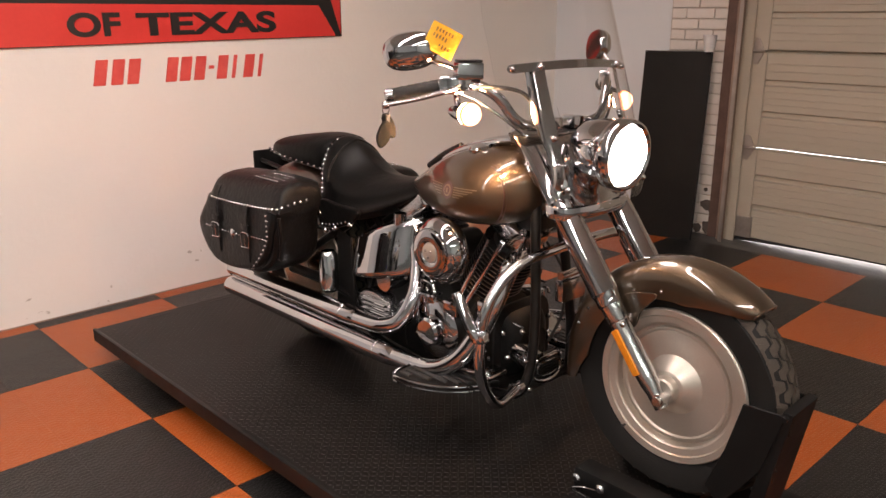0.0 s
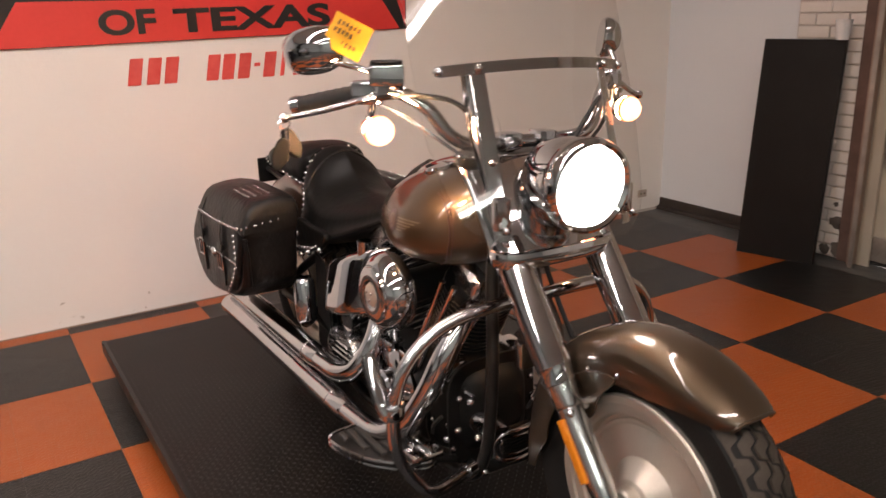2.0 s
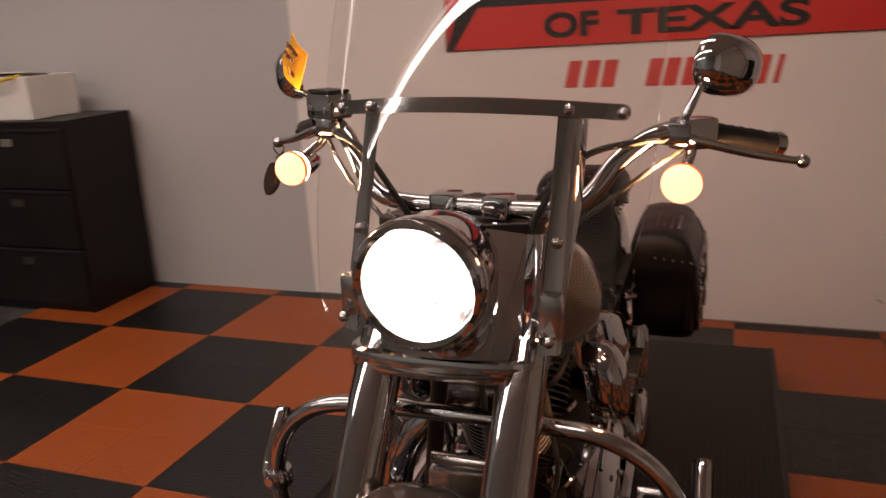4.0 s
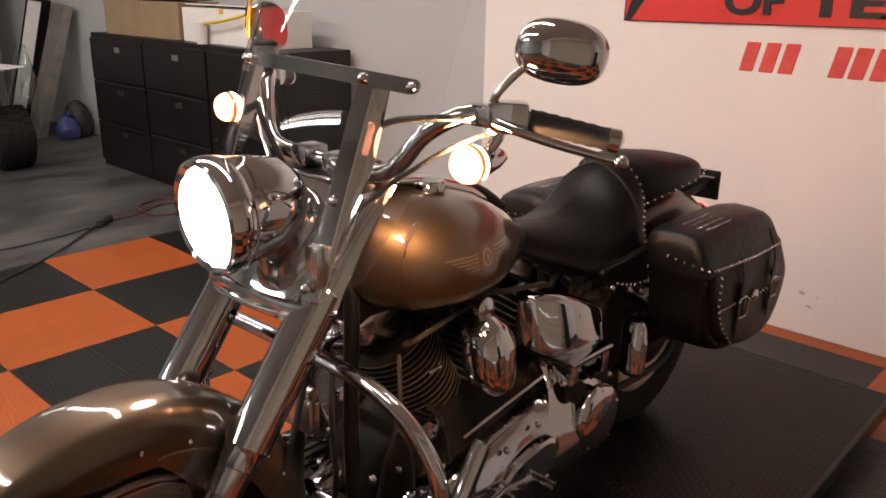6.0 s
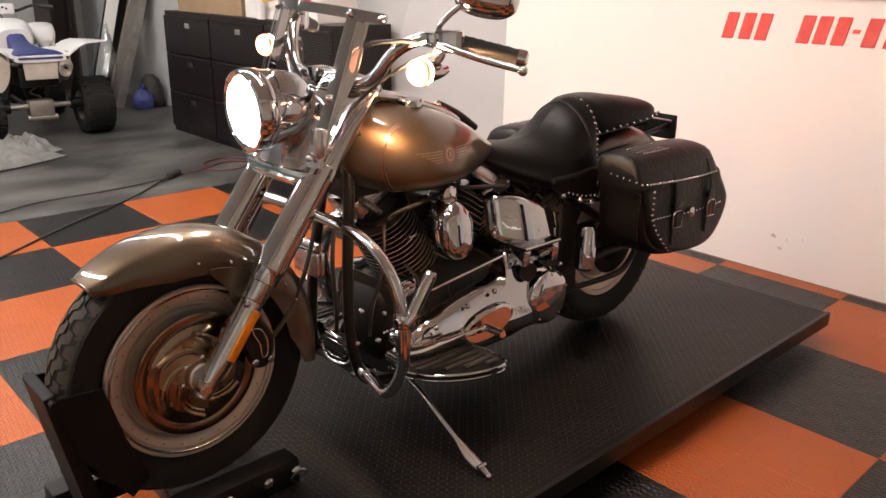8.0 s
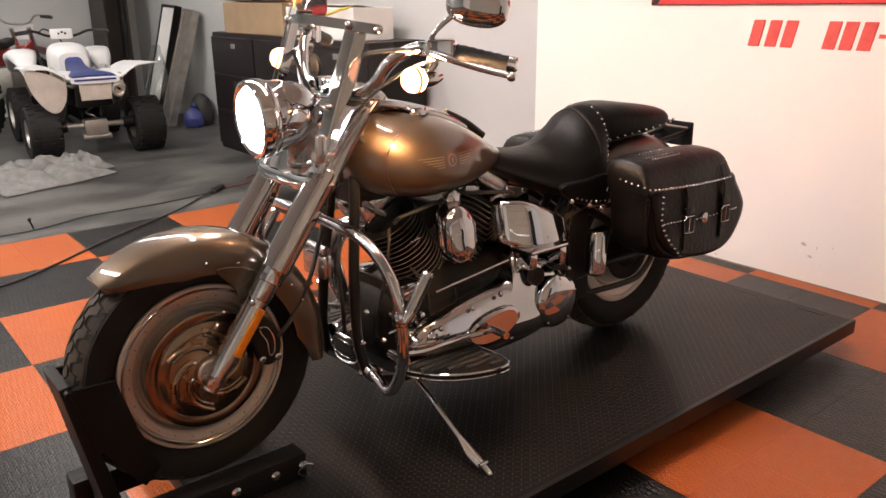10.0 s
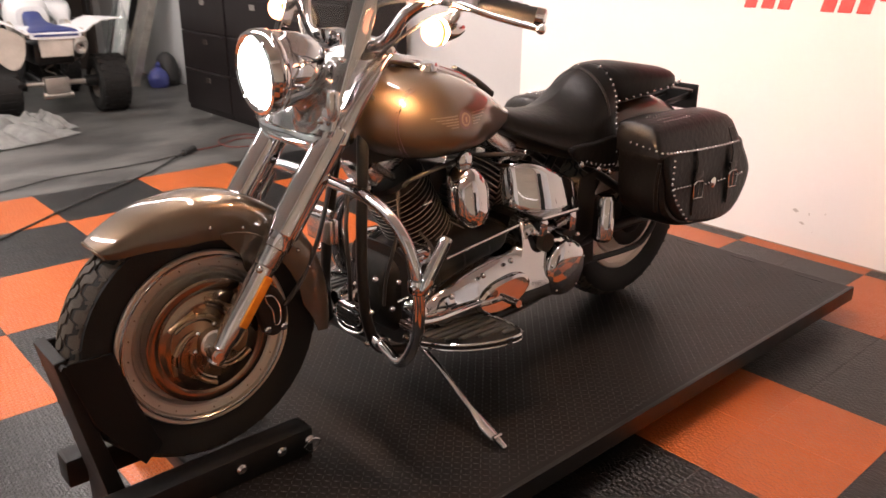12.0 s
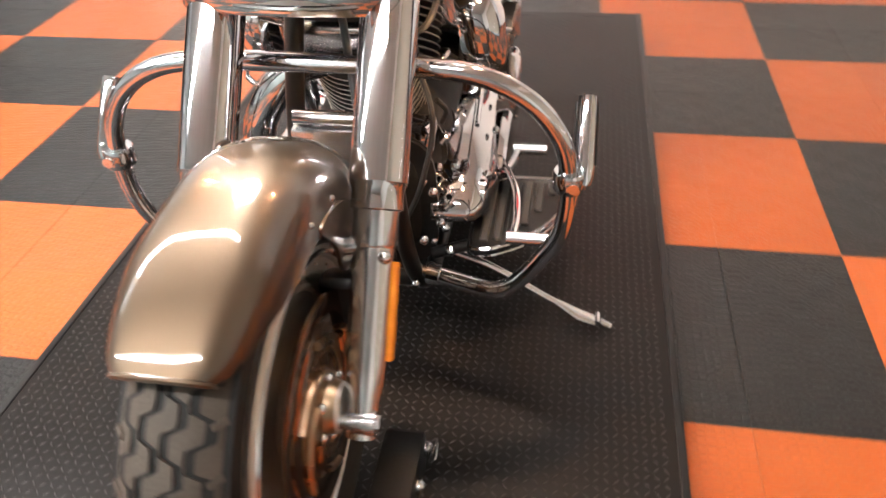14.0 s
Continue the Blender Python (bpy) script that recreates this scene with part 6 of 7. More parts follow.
# guard, pegs, boards, stand
GUARD = [(0.0, 0.372, 0.675), (0.16, 0.372, 0.673), (0.25, 0.376, 0.658), (0.318, 0.384, 0.615), (0.360, 0.392, 0.55), (0.373, 0.398, 0.47), (0.366, 0.405, 0.385), (0.335, 0.418, 0.315), (0.292, 0.424, 0.252), (0.255, 0.428, 0.230), (0.21, 0.442, 0.226), (0.150, 0.456, 0.231)]
part("engine_guard", tube([(-x, y, z) for x, y, z in reversed(GUARD[1:])] + GUARD, 0.0152, 6, 18), CHROME, bike, "looped chrome engine guard")
for sx in (-1, 1):
    part("guard_end", join(rod((sx * 0.155, 0.455, 0.231), (sx * 0.132, 0.460, 0.232), 0.021), rod((sx * 0.134, 0.46, 0.232), (sx * 0.10, 0.465, 0.235), 0.011)), CHROME, bike)
    pc = Vector((sx * 0.395, 0.398, 0.490))
    part("peg_clamp", join(lathe((sx * 0.373, 0.399, 0.468), (0, 0, 1), [(0.024, 0), (0.026, 0.004), (0.026, 0.03), (0.024, 0.034)], 18), rod((sx * 0.38, 0.37, 0.485), (sx * 0.38, 0.43, 0.485), 0.009), rod((sx * 0.38, 0.40, 0.485), pc, 0.012)), CHROME, bike)
    pd = (Vector((sx * 0.392, 0.475, 0.60)) - pc).normalized()
    peg = part("highway_peg", lathe(pc, pd, [(0.010, -0.012), (0.014, 0.0), (0.0155, 0.02), (0.0155, 0.115), (0.014, 0.125), (0.001, 0.127)], 20), CHROME, bike, "folded chrome highway peg")
    part("peg_rubber", join(*[rod(pc + pd * 0.02 + Vector((0.0135 * math.cos(a), 0, 0.0135 * math.sin(a))), pc + pd * 0.115 + Vector((0.0135 * math.cos(a), 0, 0.0135 * math.sin(a))), 0.005, seg=8) for a in (2 * math.pi * k / 6 for k in range(6))]), BLACK, peg)
    half_moon = [(sx * 0.198, 0.525), (sx * 0.262, 0.540), (sx * 0.315, 0.585), (sx * 0.355, 0.650), (sx * 0.376, 0.725), (sx * 0.366, 0.772), (sx * 0.300, 0.782), (sx * 0.225, 0.765), (sx * 0.200, 0.66)]
    outline = round_outline(half_moon, 4)
    fb = part("floorboard", slab(outline, "z", 0.232, 0.244, 0.003), BLACK, bike, "half-moon floorboard with a chrome rim")
    part("board_rim", tube([(a, b, 0.246) for a, b in outline[::2]] + [(*outline[0], 0.246)], 0.0042, 2, 8), CHROME, fb)
    part("board_rim", tube([(a, b, 0.231) for a, b in outline[::2]] + [(*outline[0], 0.231)], 0.0038, 2, 8), CHROME, fb)
    for k in range(6):
        x = sx * (0.213 + 0.024 * k)
        part("board_rubber", box(min(x, x + sx * 0.017), max(x, x + sx * 0.017), 0.545 + 0.007 * k * k, 0.762, 0.243, 0.252, 0.003, 1), RUBBER, fb, "ribbed rubber pad")
    part("board_bracket", tube([(sx * 0.12, 0.56, 0.20), (sx * 0.18, 0.57, 0.215), (sx * 0.24, 0.58, 0.23)], 0.012, 5, 10), BLACK, bike)
part("shift_rod", rod((0.20, 0.64, 0.442), (0.185, 0.935, 0.468), 0.0045), CHROME, bike)
part("shift_lever", tube([(0.245, 0.74, 0.30), (0.275, 0.62, 0.318), (0.285, 0.52, 0.325), (0.285, 0.43, 0.345)], 0.008, 6, 10), CHROME, bike)
part("shift_pad", rod((0.275, 0.43, 0.345), (0.345, 0.43, 0.345), 0.012), CHROME, bike)
part("heel_pad", join(rod((0.255, 0.80, 0.305), (0.325, 0.80, 0.305), 0.011), tube([(0.245, 0.70, 0.30), (0.26, 0.76, 0.302), (0.265, 0.80, 0.305)], 0.008, 4, 8)), CHROME, bike)
part("brake_pedal", join(tube([(-0.20, 0.66, 0.26), (-0.25, 0.56, 0.285), (-0.27, 0.46, 0.32)], 0.009, 6, 10), box(-0.315, -0.235, 0.42, 0.475, 0.318, 0.334, 0.005)), CHROME, bike, "chrome brake pedal")
stand = part("kickstand", tube([(0.16, 0.575, 0.195), (0.235, 0.580, 0.160), (0.33, 0.587, 0.095), (0.40, 0.593, 0.048)], 0.0082, 6, 14), CHROME_SOFT, bike, "pale steel kickstand, down")
blade = [(Vector((0.365, 0.590, 0.072)), 0.0084, 0.0084), (Vector((0.385, 0.5915, 0.059)), 0.0135, 0.0082), (Vector((0.410, 0.5935, 0.043)), 0.0172, 0.0074), (Vector((0.436, 0.596, 0.030)), 0.0165, 0.0070), (Vector((0.454, 0.598, 0.022)), 0.0130, 0.0066)]
part("kickstand_foot", skin([[c + Vector((0.35 * h * math.sin(t), w * math.cos(t), 0.94 * h * math.sin(t))) for t in (2 * math.pi * k / 18 for k in range(18))] for c, w, h in blade]), CHROME_SOFT, stand, "flattened kickstand foot")
part("foot_pad", join(rod((0.446, 0.597, 0.027), (0.478, 0.601, 0.008), 0.0105, 0.0085), rod((0.452, 0.584, 0.030), (0.452, 0.612, 0.030), 0.0062), ball((0.476, 0.600, 0.0095), 0.0088, 10)), CHROME, stand, "small bright foot end")

# ---- keys and price tag on the handlebar ----
LEVER = STEER @ Vector((-0.482, 0.640, 1.06))
keys = thing("key_ring", pose(BX + LEVER.x, BY + LEVER.y, BZ + LEVER.z), "black key fobs hanging from the brake lever", "keys")
part("ring", tube([(0, 0, 0.016), (0.012, 0, 0.0), (0, 0, -0.014), (-0.012, 0, 0.0), (0, 0, 0.016)], 0.0018, 6, 6), CHROME, keys)
for dx, dz, tilt in ((-0.016, -0.058, 0.35), (0.014, -0.040, -0.4)):
    part("fob", moved(slab(round_outline([(-0.010, 0.026), (0.010, 0.026), (0.018, -0.014), (0.0, -0.042), (-0.017, -0.016)]), "y", -0.007, 0.007, 0.003), Matrix.Translation((dx, dx * 0.6, dz)) @ Matrix.Rotation(tilt, 4, "Y") @ Matrix.Rotation(dx * 20, 4, "Z")), CHOCK_BLACK, keys)
part("key_blade", box(-0.003, 0.003, -0.012, -0.009, -0.05, -0.014), CHROME, keys)

TAG_AT = STEER @ Vector((-0.372, 0.545, 1.238))
tag = thing("price_tag", pose(BX + TAG_AT.x, BY + TAG_AT.y, BZ + TAG_AT.z) @ Matrix.Rotation(radians(-40), 4, "Z") @ Matrix.Rotation(radians(28), 4, "Y") @ Matrix.Rotation(radians(-8), 4, "X") @ Matrix.Scale(0.92, 4), "orange card price tag with dark handwriting on the mirror stem", "price tag")
part("card", skin([[(-0.046, 0.002 + 0.006 * math.sin(z * 60), z), (0, -0.004 + 0.004 * math.sin(z * 70), z), (0.046, 0.003, z), (0.046, 0.005, z), (0, -0.002 + 0.004 * math.sin(z * 70), z), (-0.046, 0.004 + 0.006 * math.sin(z * 60), z)] for z in (-0.04, -0.02, 0, 0.02, 0.04)]), TAG, tag)
for z, x0, x1 in ((0.022, -0.030, 0.028), (0.004, -0.032, 0.020), (-0.018, -0.005, 0.034)):
    part("ink_bar", join(*[box(x, x + 0.0035, -0.0075, -0.0045, z - 0.005 + 0.002 * math.sin(x * 900), z + 0.005) for x in (x0 + 0.0095 * k for k in range(int((x1 - x0) / 0.0095)))]), INK, tag)

# ---- left side of the room ----
for x0, w in ((-4.60, 0.845), (-3.75, 0.845), (-2.90, 0.845)):
    c = thing("file_cabinet", pose(x0, 0.13, -0.013), "black steel lateral file cabinet with label holders", "file cabinet", "file cabinets along the wall")
    part("body", box(0, w, 0.02, 0.52, 0.0, 1.055, 0.006), CABINET, c)
    for k in range(3):
        z = 0.05 + k * 0.325
        d = part("drawer", box(0.010, w - 0.010, 0.0, 0.022, z, z + 0.318, 0.005), CABINET, c)
        part("label_holder", box(0.42, 0.50, -0.004, 0.001, z + 0.225, z + 0.265, 0.002, 1), GALV if k == 2 else COLUMN, d)
        part("drawer_grip", box(0.05, w - 0.05, -0.006, 0.002, z + 0.296, z + 0.312, 0.003, 1), CABINET, d)
    part("lock", rod((0.06, -0.003, 0.44), (0.06, 0.01, 0.44), 0.012), CHROME, c)


def carton(x, y, z, w, d, h, turn, label, material=CARD):
    ob = thing("cardboard_box", pose(x, y, z, 0, 0, turn), label, "cardboard box", "boxes on the cabinets")
    part("carton", box(-w / 2, w / 2, -d / 2, d / 2, 0, h, 0.004, 1), material, ob)
    part("flap", moved(box(-w / 2 + 0.005, w / 2 - 0.005, -d / 2 - 0.004, -0.02, h, h + 0.006), Matrix.Rotation(radians(-7), 4, "X")), material, ob)
    part("tape", box(-0.025, 0.025, -d / 2 - 0.002, d / 2 + 0.002, h * 0.86, h + 0.0025), YELLOW if material is not CARD else CARD, ob)


carton(-3.86, 0.36, 1.042, 1.04, 0.34, 0.255, 1.5, "long closed brown cardboard box on the file cabinets")
carton(-2.80, 0.38, 1.042, 1.00, 0.34, 0.225, -1, "long pale cardboard box on the file cabinets", PAPER)
tray = solo("black_tray", box(-0.26, 0.26, -0.13, 0.13, 0, 0.022, 0.006), BLACK, "flat black tray lying on a cardboard box", "tray", pose(-3.62, 0.36, 1.306, 0, 0, 5))
cup2 = thing("foam_cup", pose(-2.98, 0.165, 1.042), "white foam cup on the file cabinet", "cup")
part("cup_body", lathe((0, 0, 0), (0, 0, 1), [(0.032, 0), (0.045, 0.13), (0.047, 0.133), (0.043, 0.13), (0.030, 0.006)], 20), WHITE, cup2)
solo("yellow_strap", tube([(-0.30, 0, 0.13), (-0.10, -0.005, 0.150), (0.12, -0.005, 0.185), (0.26, 0.0, 0.215), (0.30, 0.06, 0.230)], 0.010, 6, 8), YELLOW, "yellow strap draped from the cup over a box", "strap", pose(-2.66, 0.165, 1.042))

# leaning panels in plastic wrap
for k, (dx, w, h, mat, lab) in enumerate(((0.0, 0.36, 1.28, PAPER, "long white panel wrapped in plastic leaning against the wall"), (0.42, 0.24, 1.25, GALV, "long grey panel leaning against the wall"))):
    p = thing("leaning_panel", pose(-6.66 + dx, 0.24, -0.013) @ Matrix.Rotation(radians(-15 - 2 * k), 4, "X") @ Matrix.Rotation(radians(2 + 2 * k), 4, "Y"), lab, "panel", "panels leaning on the wall")
    part("panel", box(-w / 2, w / 2, -0.03, 0.03, 0.0, h, 0.005), mat, p)
    part("edge_strip", join(box(-w / 2 - 0.02, -w / 2, -0.04, 0.04, 0, h), box(w / 2, w / 2 + 0.02, -0.04, 0.04, 0, h), box(-w / 2 - 0.02, w / 2 + 0.02, -0.04, 0.04, h, h + 0.03)), BLACK if k == 0 else GALV, p)
wrap = solo("plastic_wrap", skin([[(0.30 * k * math.cos(a) * (1 + 0.12 * math.sin(5 * a + z * 9)), 0.16 * k * math.sin(a) * (1 + 0.15 * math.sin(4 * a + z * 11)) + 0.08 * z, z) for a in (2 * math.pi * i / 26 for i in range(26))] for z, k in ((0.0, 1.0), (0.12, 0.95), (0.3, 0.8), (0.5, 0.62), (0.7, 0.45), (0.85, 0.2))]), PLASTIC_WRAP, "crumpled clear plastic sheet round the panels", "plastic sheet", pose(-6.45, 0.22, -0.013))
bag2 = thing("blue_bag", pose(-5.92, 0.42, -0.013) @ Matrix.Scale(0.72, 4), "knotted blue plastic bag on the concrete", "bag")
part("sack", skin([[((0.17 * k) * math.cos(a) * (1 + 0.08 * math.sin(3 * a + z * 20)), 0.15 * k * math.sin(a) * (1 + 0.1 * math.sin(4 * a)), z) for a in (2 * math.pi * i / 22 for i in range(22))] for z, k in ((0.0, 0.8), (0.05, 1.0), (0.14, 1.05), (0.22, 0.8), (0.27, 0.35), (0.29, 0.18))]), BLUE_BAG, bag2)
part("knot", tube([(-0.05, 0, 0.29), (0, 0.02, 0.34), (0.06, 0, 0.30)], 0.02, 5, 8), BLUE_BAG, bag2)
solo("black_sack", skin([[((0.20 * k) * math.cos(a) * (1 + 0.1 * math.sin(3 * a + z * 18)), 0.15 * k * math.sin(a), z) for a in (2 * math.pi * i / 22 for i in range(22))] for z, k in ((0.0, 0.8), (0.08, 1.0), (0.24, 0.95), (0.36, 0.7), (0.42, 0.3))]), RUBBER, "black plastic sack behind the blue bag", "sack", pose(-6.02, 0.56, -0.013) @ Matrix.Scale(0.8, 4))
structure("column", join(box(-8.05, -7.50, 0.10, 0.12, -0.013, CEIL), box(-8.05, -7.50, 0.36, 0.38, -0.013, CEIL), box(-7.81, -7.79, 0.12, 0.36, -0.013, CEIL)), COLUMN, "dark brown steel column by the wall", "column")
structure("conduit", rod((-7.14, 0.20, 0.55), (-7.14, 0.20, CEIL), 0.016), BLACK, "thin black conduit hanging from the ceiling", "conduit")

# cords on the floor
cord = solo("power_cord", tube([(-2.88, -0.66, 0.0), (-2.80, -0.80, 0.0), (-2.62, -1.0, -0.002), (-2.44, -1.20, 0.006), (-2.12, -1.68, 0.006), (-1.82, -2.07, 0.006), (-1.66, -2.34, 0.006), (-1.62, -2.8, 0.006), (-1.80, -3.6, 0.006), (-1.9, -4.4, 0.006)], 0.006, 10, 8), RUBBER, "black power cord lying across tiles and concrete", "cord")
solo("cord_connector", join(rod((-2.95, -0.60, 0.008), (-2.85, -0.72, 0.010), 0.022), rod((-2.86, -0.71, 0.010), (-2.80, -0.80, 0.002), 0.010)), RUBBER, "black cord connector on the concrete", "connector")
solo("red_cord", tube([(-2.94, -0.60, -0.006), (-2.97, -0.40, -0.006), (-3.08, -0.18, -0.006), (-2.98, -0.02, -0.006), (-2.82, -0.20, -0.006), (-2.90, -0.36, -0.006), (-3.15, -0.30, -0.006), (-3.2, -0.05, -0.006), (-2.9, 0.06, -0.006)], 0.005, 10, 8), RED_DULL, "dull red cord coiled by the cabinets", "cord")
solo("grey_cord", tube([(-2.93, -0.58, -0.006), (-2.85, -0.85, -0.006), (-2.80, -1.14, -0.006), (-2.79, -1.6, -0.006), (-2.66, -2.0, -0.006), (-2.70, -2.6, -0.006)], 0.004, 10, 8), RUBBER, "thin dark cord along the edge of the tiles", "cord")
solo("floor_bolt", join(rod((-2.72, -1.95, -0.012), (-2.70, -1.97, 0.05), 0.006), ball((-2.70, -1.97, 0.055), 0.012)), BLACK, "small dark bolt standing in the concrete", "bolt")


# ---- sport quad ----
def quad_wheel(parent, x, y, r, half):
    w = part("wheel", lathe((x, y, r), (1, 0, 0), [(0.02, -half * 0.5), (r * 0.42, -half * 0.55), (r * 0.48, -half * 0.9), (r * 0.50, -half * 0.9), (r * 0.46, 0), (r * 0.50, half * 0.9), (r * 0.48, half * 0.9), (r * 0.42, half * 0.55), (0.02, half * 0.5)], 32), GALV, parent)
    part("tyre", lathe((x, y, r), (1, 0, 0), [(r * 0.48, -half * 0.85), (r * 0.60, -half), (r * 0.85, -half * 0.98), (r * 0.96, -half * 0.75), (r * 0.97, 0), (r * 0.96, half * 0.75), (r * 0.85, half * 0.98), (r * 0.60, half), (r * 0.48, half * 0.85)], 40, False), TYRE, w)
    knobs = []
    for k in range(22):
        a = 2 * math.pi * k / 22
        for q in (-0.7, -0.25, 0.25, 0.7):
            aa = a + (0.07 if abs(q) > 0.5 else -0.07)
            knobs.append(moved(box(-half * 0.17, half * 0.17, -0.022, 0.022, r * 0.94, r * 0.985), Matrix.Translation((x + q * half, y, r)) @ Matrix.Rotation(aa, 4, "X")))
    tagged(part("knob_tread", join(*knobs), TYRE, w), kind="stuff")


quad = thing("sport_quad", pose(-4.95, -0.88, -0.013, 0, 0, 87), "white and blue sport quad bike seen from behind, parked on concrete", "quad bike")
for sx in (-1, 1):
    quad_wheel(quad, sx * 0.44, 0.0, 0.25, 0.13)
    quad_wheel(quad, sx * 0.40, 1.25, 0.265, 0.09)
    fl = (lambda b: b) if sx > 0 else mirror_x
    part("rear_fender", fl(skin([[(0.10, y, 0.640 + 0.01 * k), (0.22, y, 0.650 + 0.01 * k), (0.30, y, 0.700 + 0.006 * k), (0.37, y, 0.730 + 0.002 * k), (0.54, y, 0.742 - 0.006 * k), (0.545, y, 0.734 - 0.006 * k), (0.375, y, 0.720 + 0.002 * k), (0.305, y, 0.690 + 0.006 * k), (0.225, y, 0.638 + 0.01 * k), (0.10, y, 0.626 + 0.01 * k)] for k, y in enumerate((-0.24, -0.10, 0.05, 0.22))])), WHITE, quad, "white plastic rear fender")
    part("fender_skirt", fl(slab(round_outline([(-0.20, 0.655), (0.05, 0.66), (0.32, 0.70), (0.38, 0.52), (0.30, 0.38), (0.12, 0.42), (-0.08, 0.46)]), "x", 0.225, 0.245, 0.005)), BEIGE, quad, "dusty fender skirt")
    part("front_fender", fl(skin([egg(y, 0.34, z - 0.10, z, w, 24, 0.7) for y, z, w in ((0.82, 0.68, 0.05), (0.92, 0.78, 0.10), (1.08, 0.82, 0.13), (1.3, 0.79, 0.13), (1.5, 0.70, 0.08))])), WHITE, quad)
    part("suspension_arm", rod((sx * 0.08, 1.2, 0.32), (sx * 0.38, 1.25, 0.27), 0.018), BLACK, quad)
    part("frame_tube", tube([(sx * 0.10, -0.15, 0.52), (sx * 0.12, 0.3, 0.45), (sx * 0.14, 0.5, 0.25), (sx * 0.14, 1.1, 0.22), (sx * 0.09, 1.4, 0.45)], 0.018, 6, 10), BLACK, quad)
    part("grip", rod((sx * 0.30, 0.80, 0.965), (sx * 0.41, 0.76, 0.955), 0.018), RUBBER, quad)
    part("lever", rod((sx * 0.24, 0.86, 0.965), (sx * 0.40, 0.83, 0.955), 0.007), GALV, quad)
part("rear_axle", rod((-0.40, 0, 0.25), (0.40, 0, 0.25), 0.022), GALV, quad)
part("axle_carrier", join(box(-0.10, 0.10, -0.06, 0.06, 0.17, 0.30, 0.02), rod((-0.12, -0.03, 0.16), (0.12, -0.03, 0.16), 0.025)), GALV, quad)
part("swing_arm", join(rod((-0.09, 0.0, 0.25), (-0.12, 0.5, 0.30), 0.025), rod((0.09, 0.0, 0.25), (0.12, 0.5, 0.30), 0.025)), BLACK, quad)
part("shock_spring", tube([(0.035 * math.cos(a), 0.10 + 0.012 * a, 0.30 + 0.0125 * a) for a in (0.8 * k for k in range(22))], 0.008, 3, 6), GALV, quad)
part("tail_plate", skin([egg(y, 0, a, b, w, 28, 0.5) for y, a, b, w in ((-0.24, 0.60, 0.645, 0.20), (-0.15, 0.60, 0.66, 0.21), (0.05, 0.60, 0.67, 0.18))]), WHITE, quad)
part("number_panel", slab([(-0.13, 0.47), (0.12, 0.47), (0.13, 0.60), (-0.14, 0.60)], "y", -0.225, -0.205, 0.006), BEIGE, quad)
part("mud_flap", slab(round_outline([(-0.54, 0.71), (-0.40, 0.70), (-0.25, 0.62), (-0.245, 0.50), (-0.31, 0.40), (-0.40, 0.41), (-0.50, 0.54)]), "y", -0.215, -0.200, 0.004), BEIGE, quad, "dusty inner fender flap")
part("tail_stripe", box(-0.17, 0.17, -0.247, -0.243, 0.622, 0.636), BLUE, quad, "blue lettering band as plain bar")
for sx in (-1, 1):
    part("linkage", tube([(sx * 0.05, -0.12, 0.50), (sx * 0.11, -0.02, 0.40), (sx * 0.07, 0.06, 0.28)], 0.014, 5, 8), BLACK, quad)
    part("axle_hub", rod((sx * 0.24, 0, 0.25), (sx * 0.36, 0, 0.25), 0.045, seg=16), BLACK, quad)
part("under_tray", box(-0.16, 0.16, -0.10, 0.30, 0.40, 0.56, 0.03), BLACK, quad, "dark battery box under the seat")
part("muffler", lathe((0.19, -0.24, 0.56), (0.02, 1, -0.05), [(0.03, 0), (0.055, 0.004), (0.060, 0.03), (0.060, 0.36), (0.03, 0.42)], 26), GALV, quad)
part("muffler_bore", lathe((0.19, -0.244, 0.56), (0, 1, 0), [(0.024, 0), (0.020, 0.05)], 18), BLACK, quad)
part("seat", skin([egg(y, 0, b - c, b, w, 30, 0.6) for y, b, c, w in smooth_table([(-0.215, 0.664, 0.045, 0.19), (-0.10, 0.676, 0.06, 0.185), (0.05, 0.682, 0.08, 0.15), (0.20, 0.690, 0.09, 0.105), (0.38, 0.715, 0.11, 0.085), (0.52, 0.775, 0.14, 0.078), (0.62, 0.835, 0.15, 0.066), (0.68, 0.850, 0.10, 0.040)], 4)]), BLUE, quad, "blue vinyl seat with a tall narrow nose")
part("tank_shroud", skin([egg(y, 0, a, b, w, 30, 0.6) for y, a, b, w in smooth_table([(0.50, 0.58, 0.80, 0.13), (0.65, 0.56, 0.86, 0.18), (0.82, 0.56, 0.87, 0.17), (1.0, 0.58, 0.80, 0.12)], 4)]), WHITE, quad)
for k in (-1, 0, 1):
    part("pad_rivet", ball((k * 0.030, 0.828, 0.945 + 0.012 * (1 - abs(k))), 0.010, 8), BLACK, quad)
part("muffler_ring", lathe((0.175, -0.235, 0.535), (0, -1, 0), [(0.030, 0.0), (0.052, 0.004), (0.054, 0.020), (0.046, 0.030), (0.030, 0.026), (0.024, 0.004), (0.001, 0.003)], 24), GALV, quad, "round muffler end")
part("engine", join(box(-0.14, 0.14, 0.42, 0.85, 0.22, 0.50, 0.03), rod((0, 0.68, 0.42), (0, 0.75, 0.60), 0.09, seg=20)), FIN, quad)
part("handlebar", tube([(-0.40, 0.765, 0.957), (-0.25, 0.82, 0.968), (-0.13, 0.86, 0.93), (0, 0.87, 0.915), (0.13, 0.86, 0.93), (0.25, 0.82, 0.968), (0.40, 0.765, 0.957)], 0.012, 6, 10), BLACK, quad)
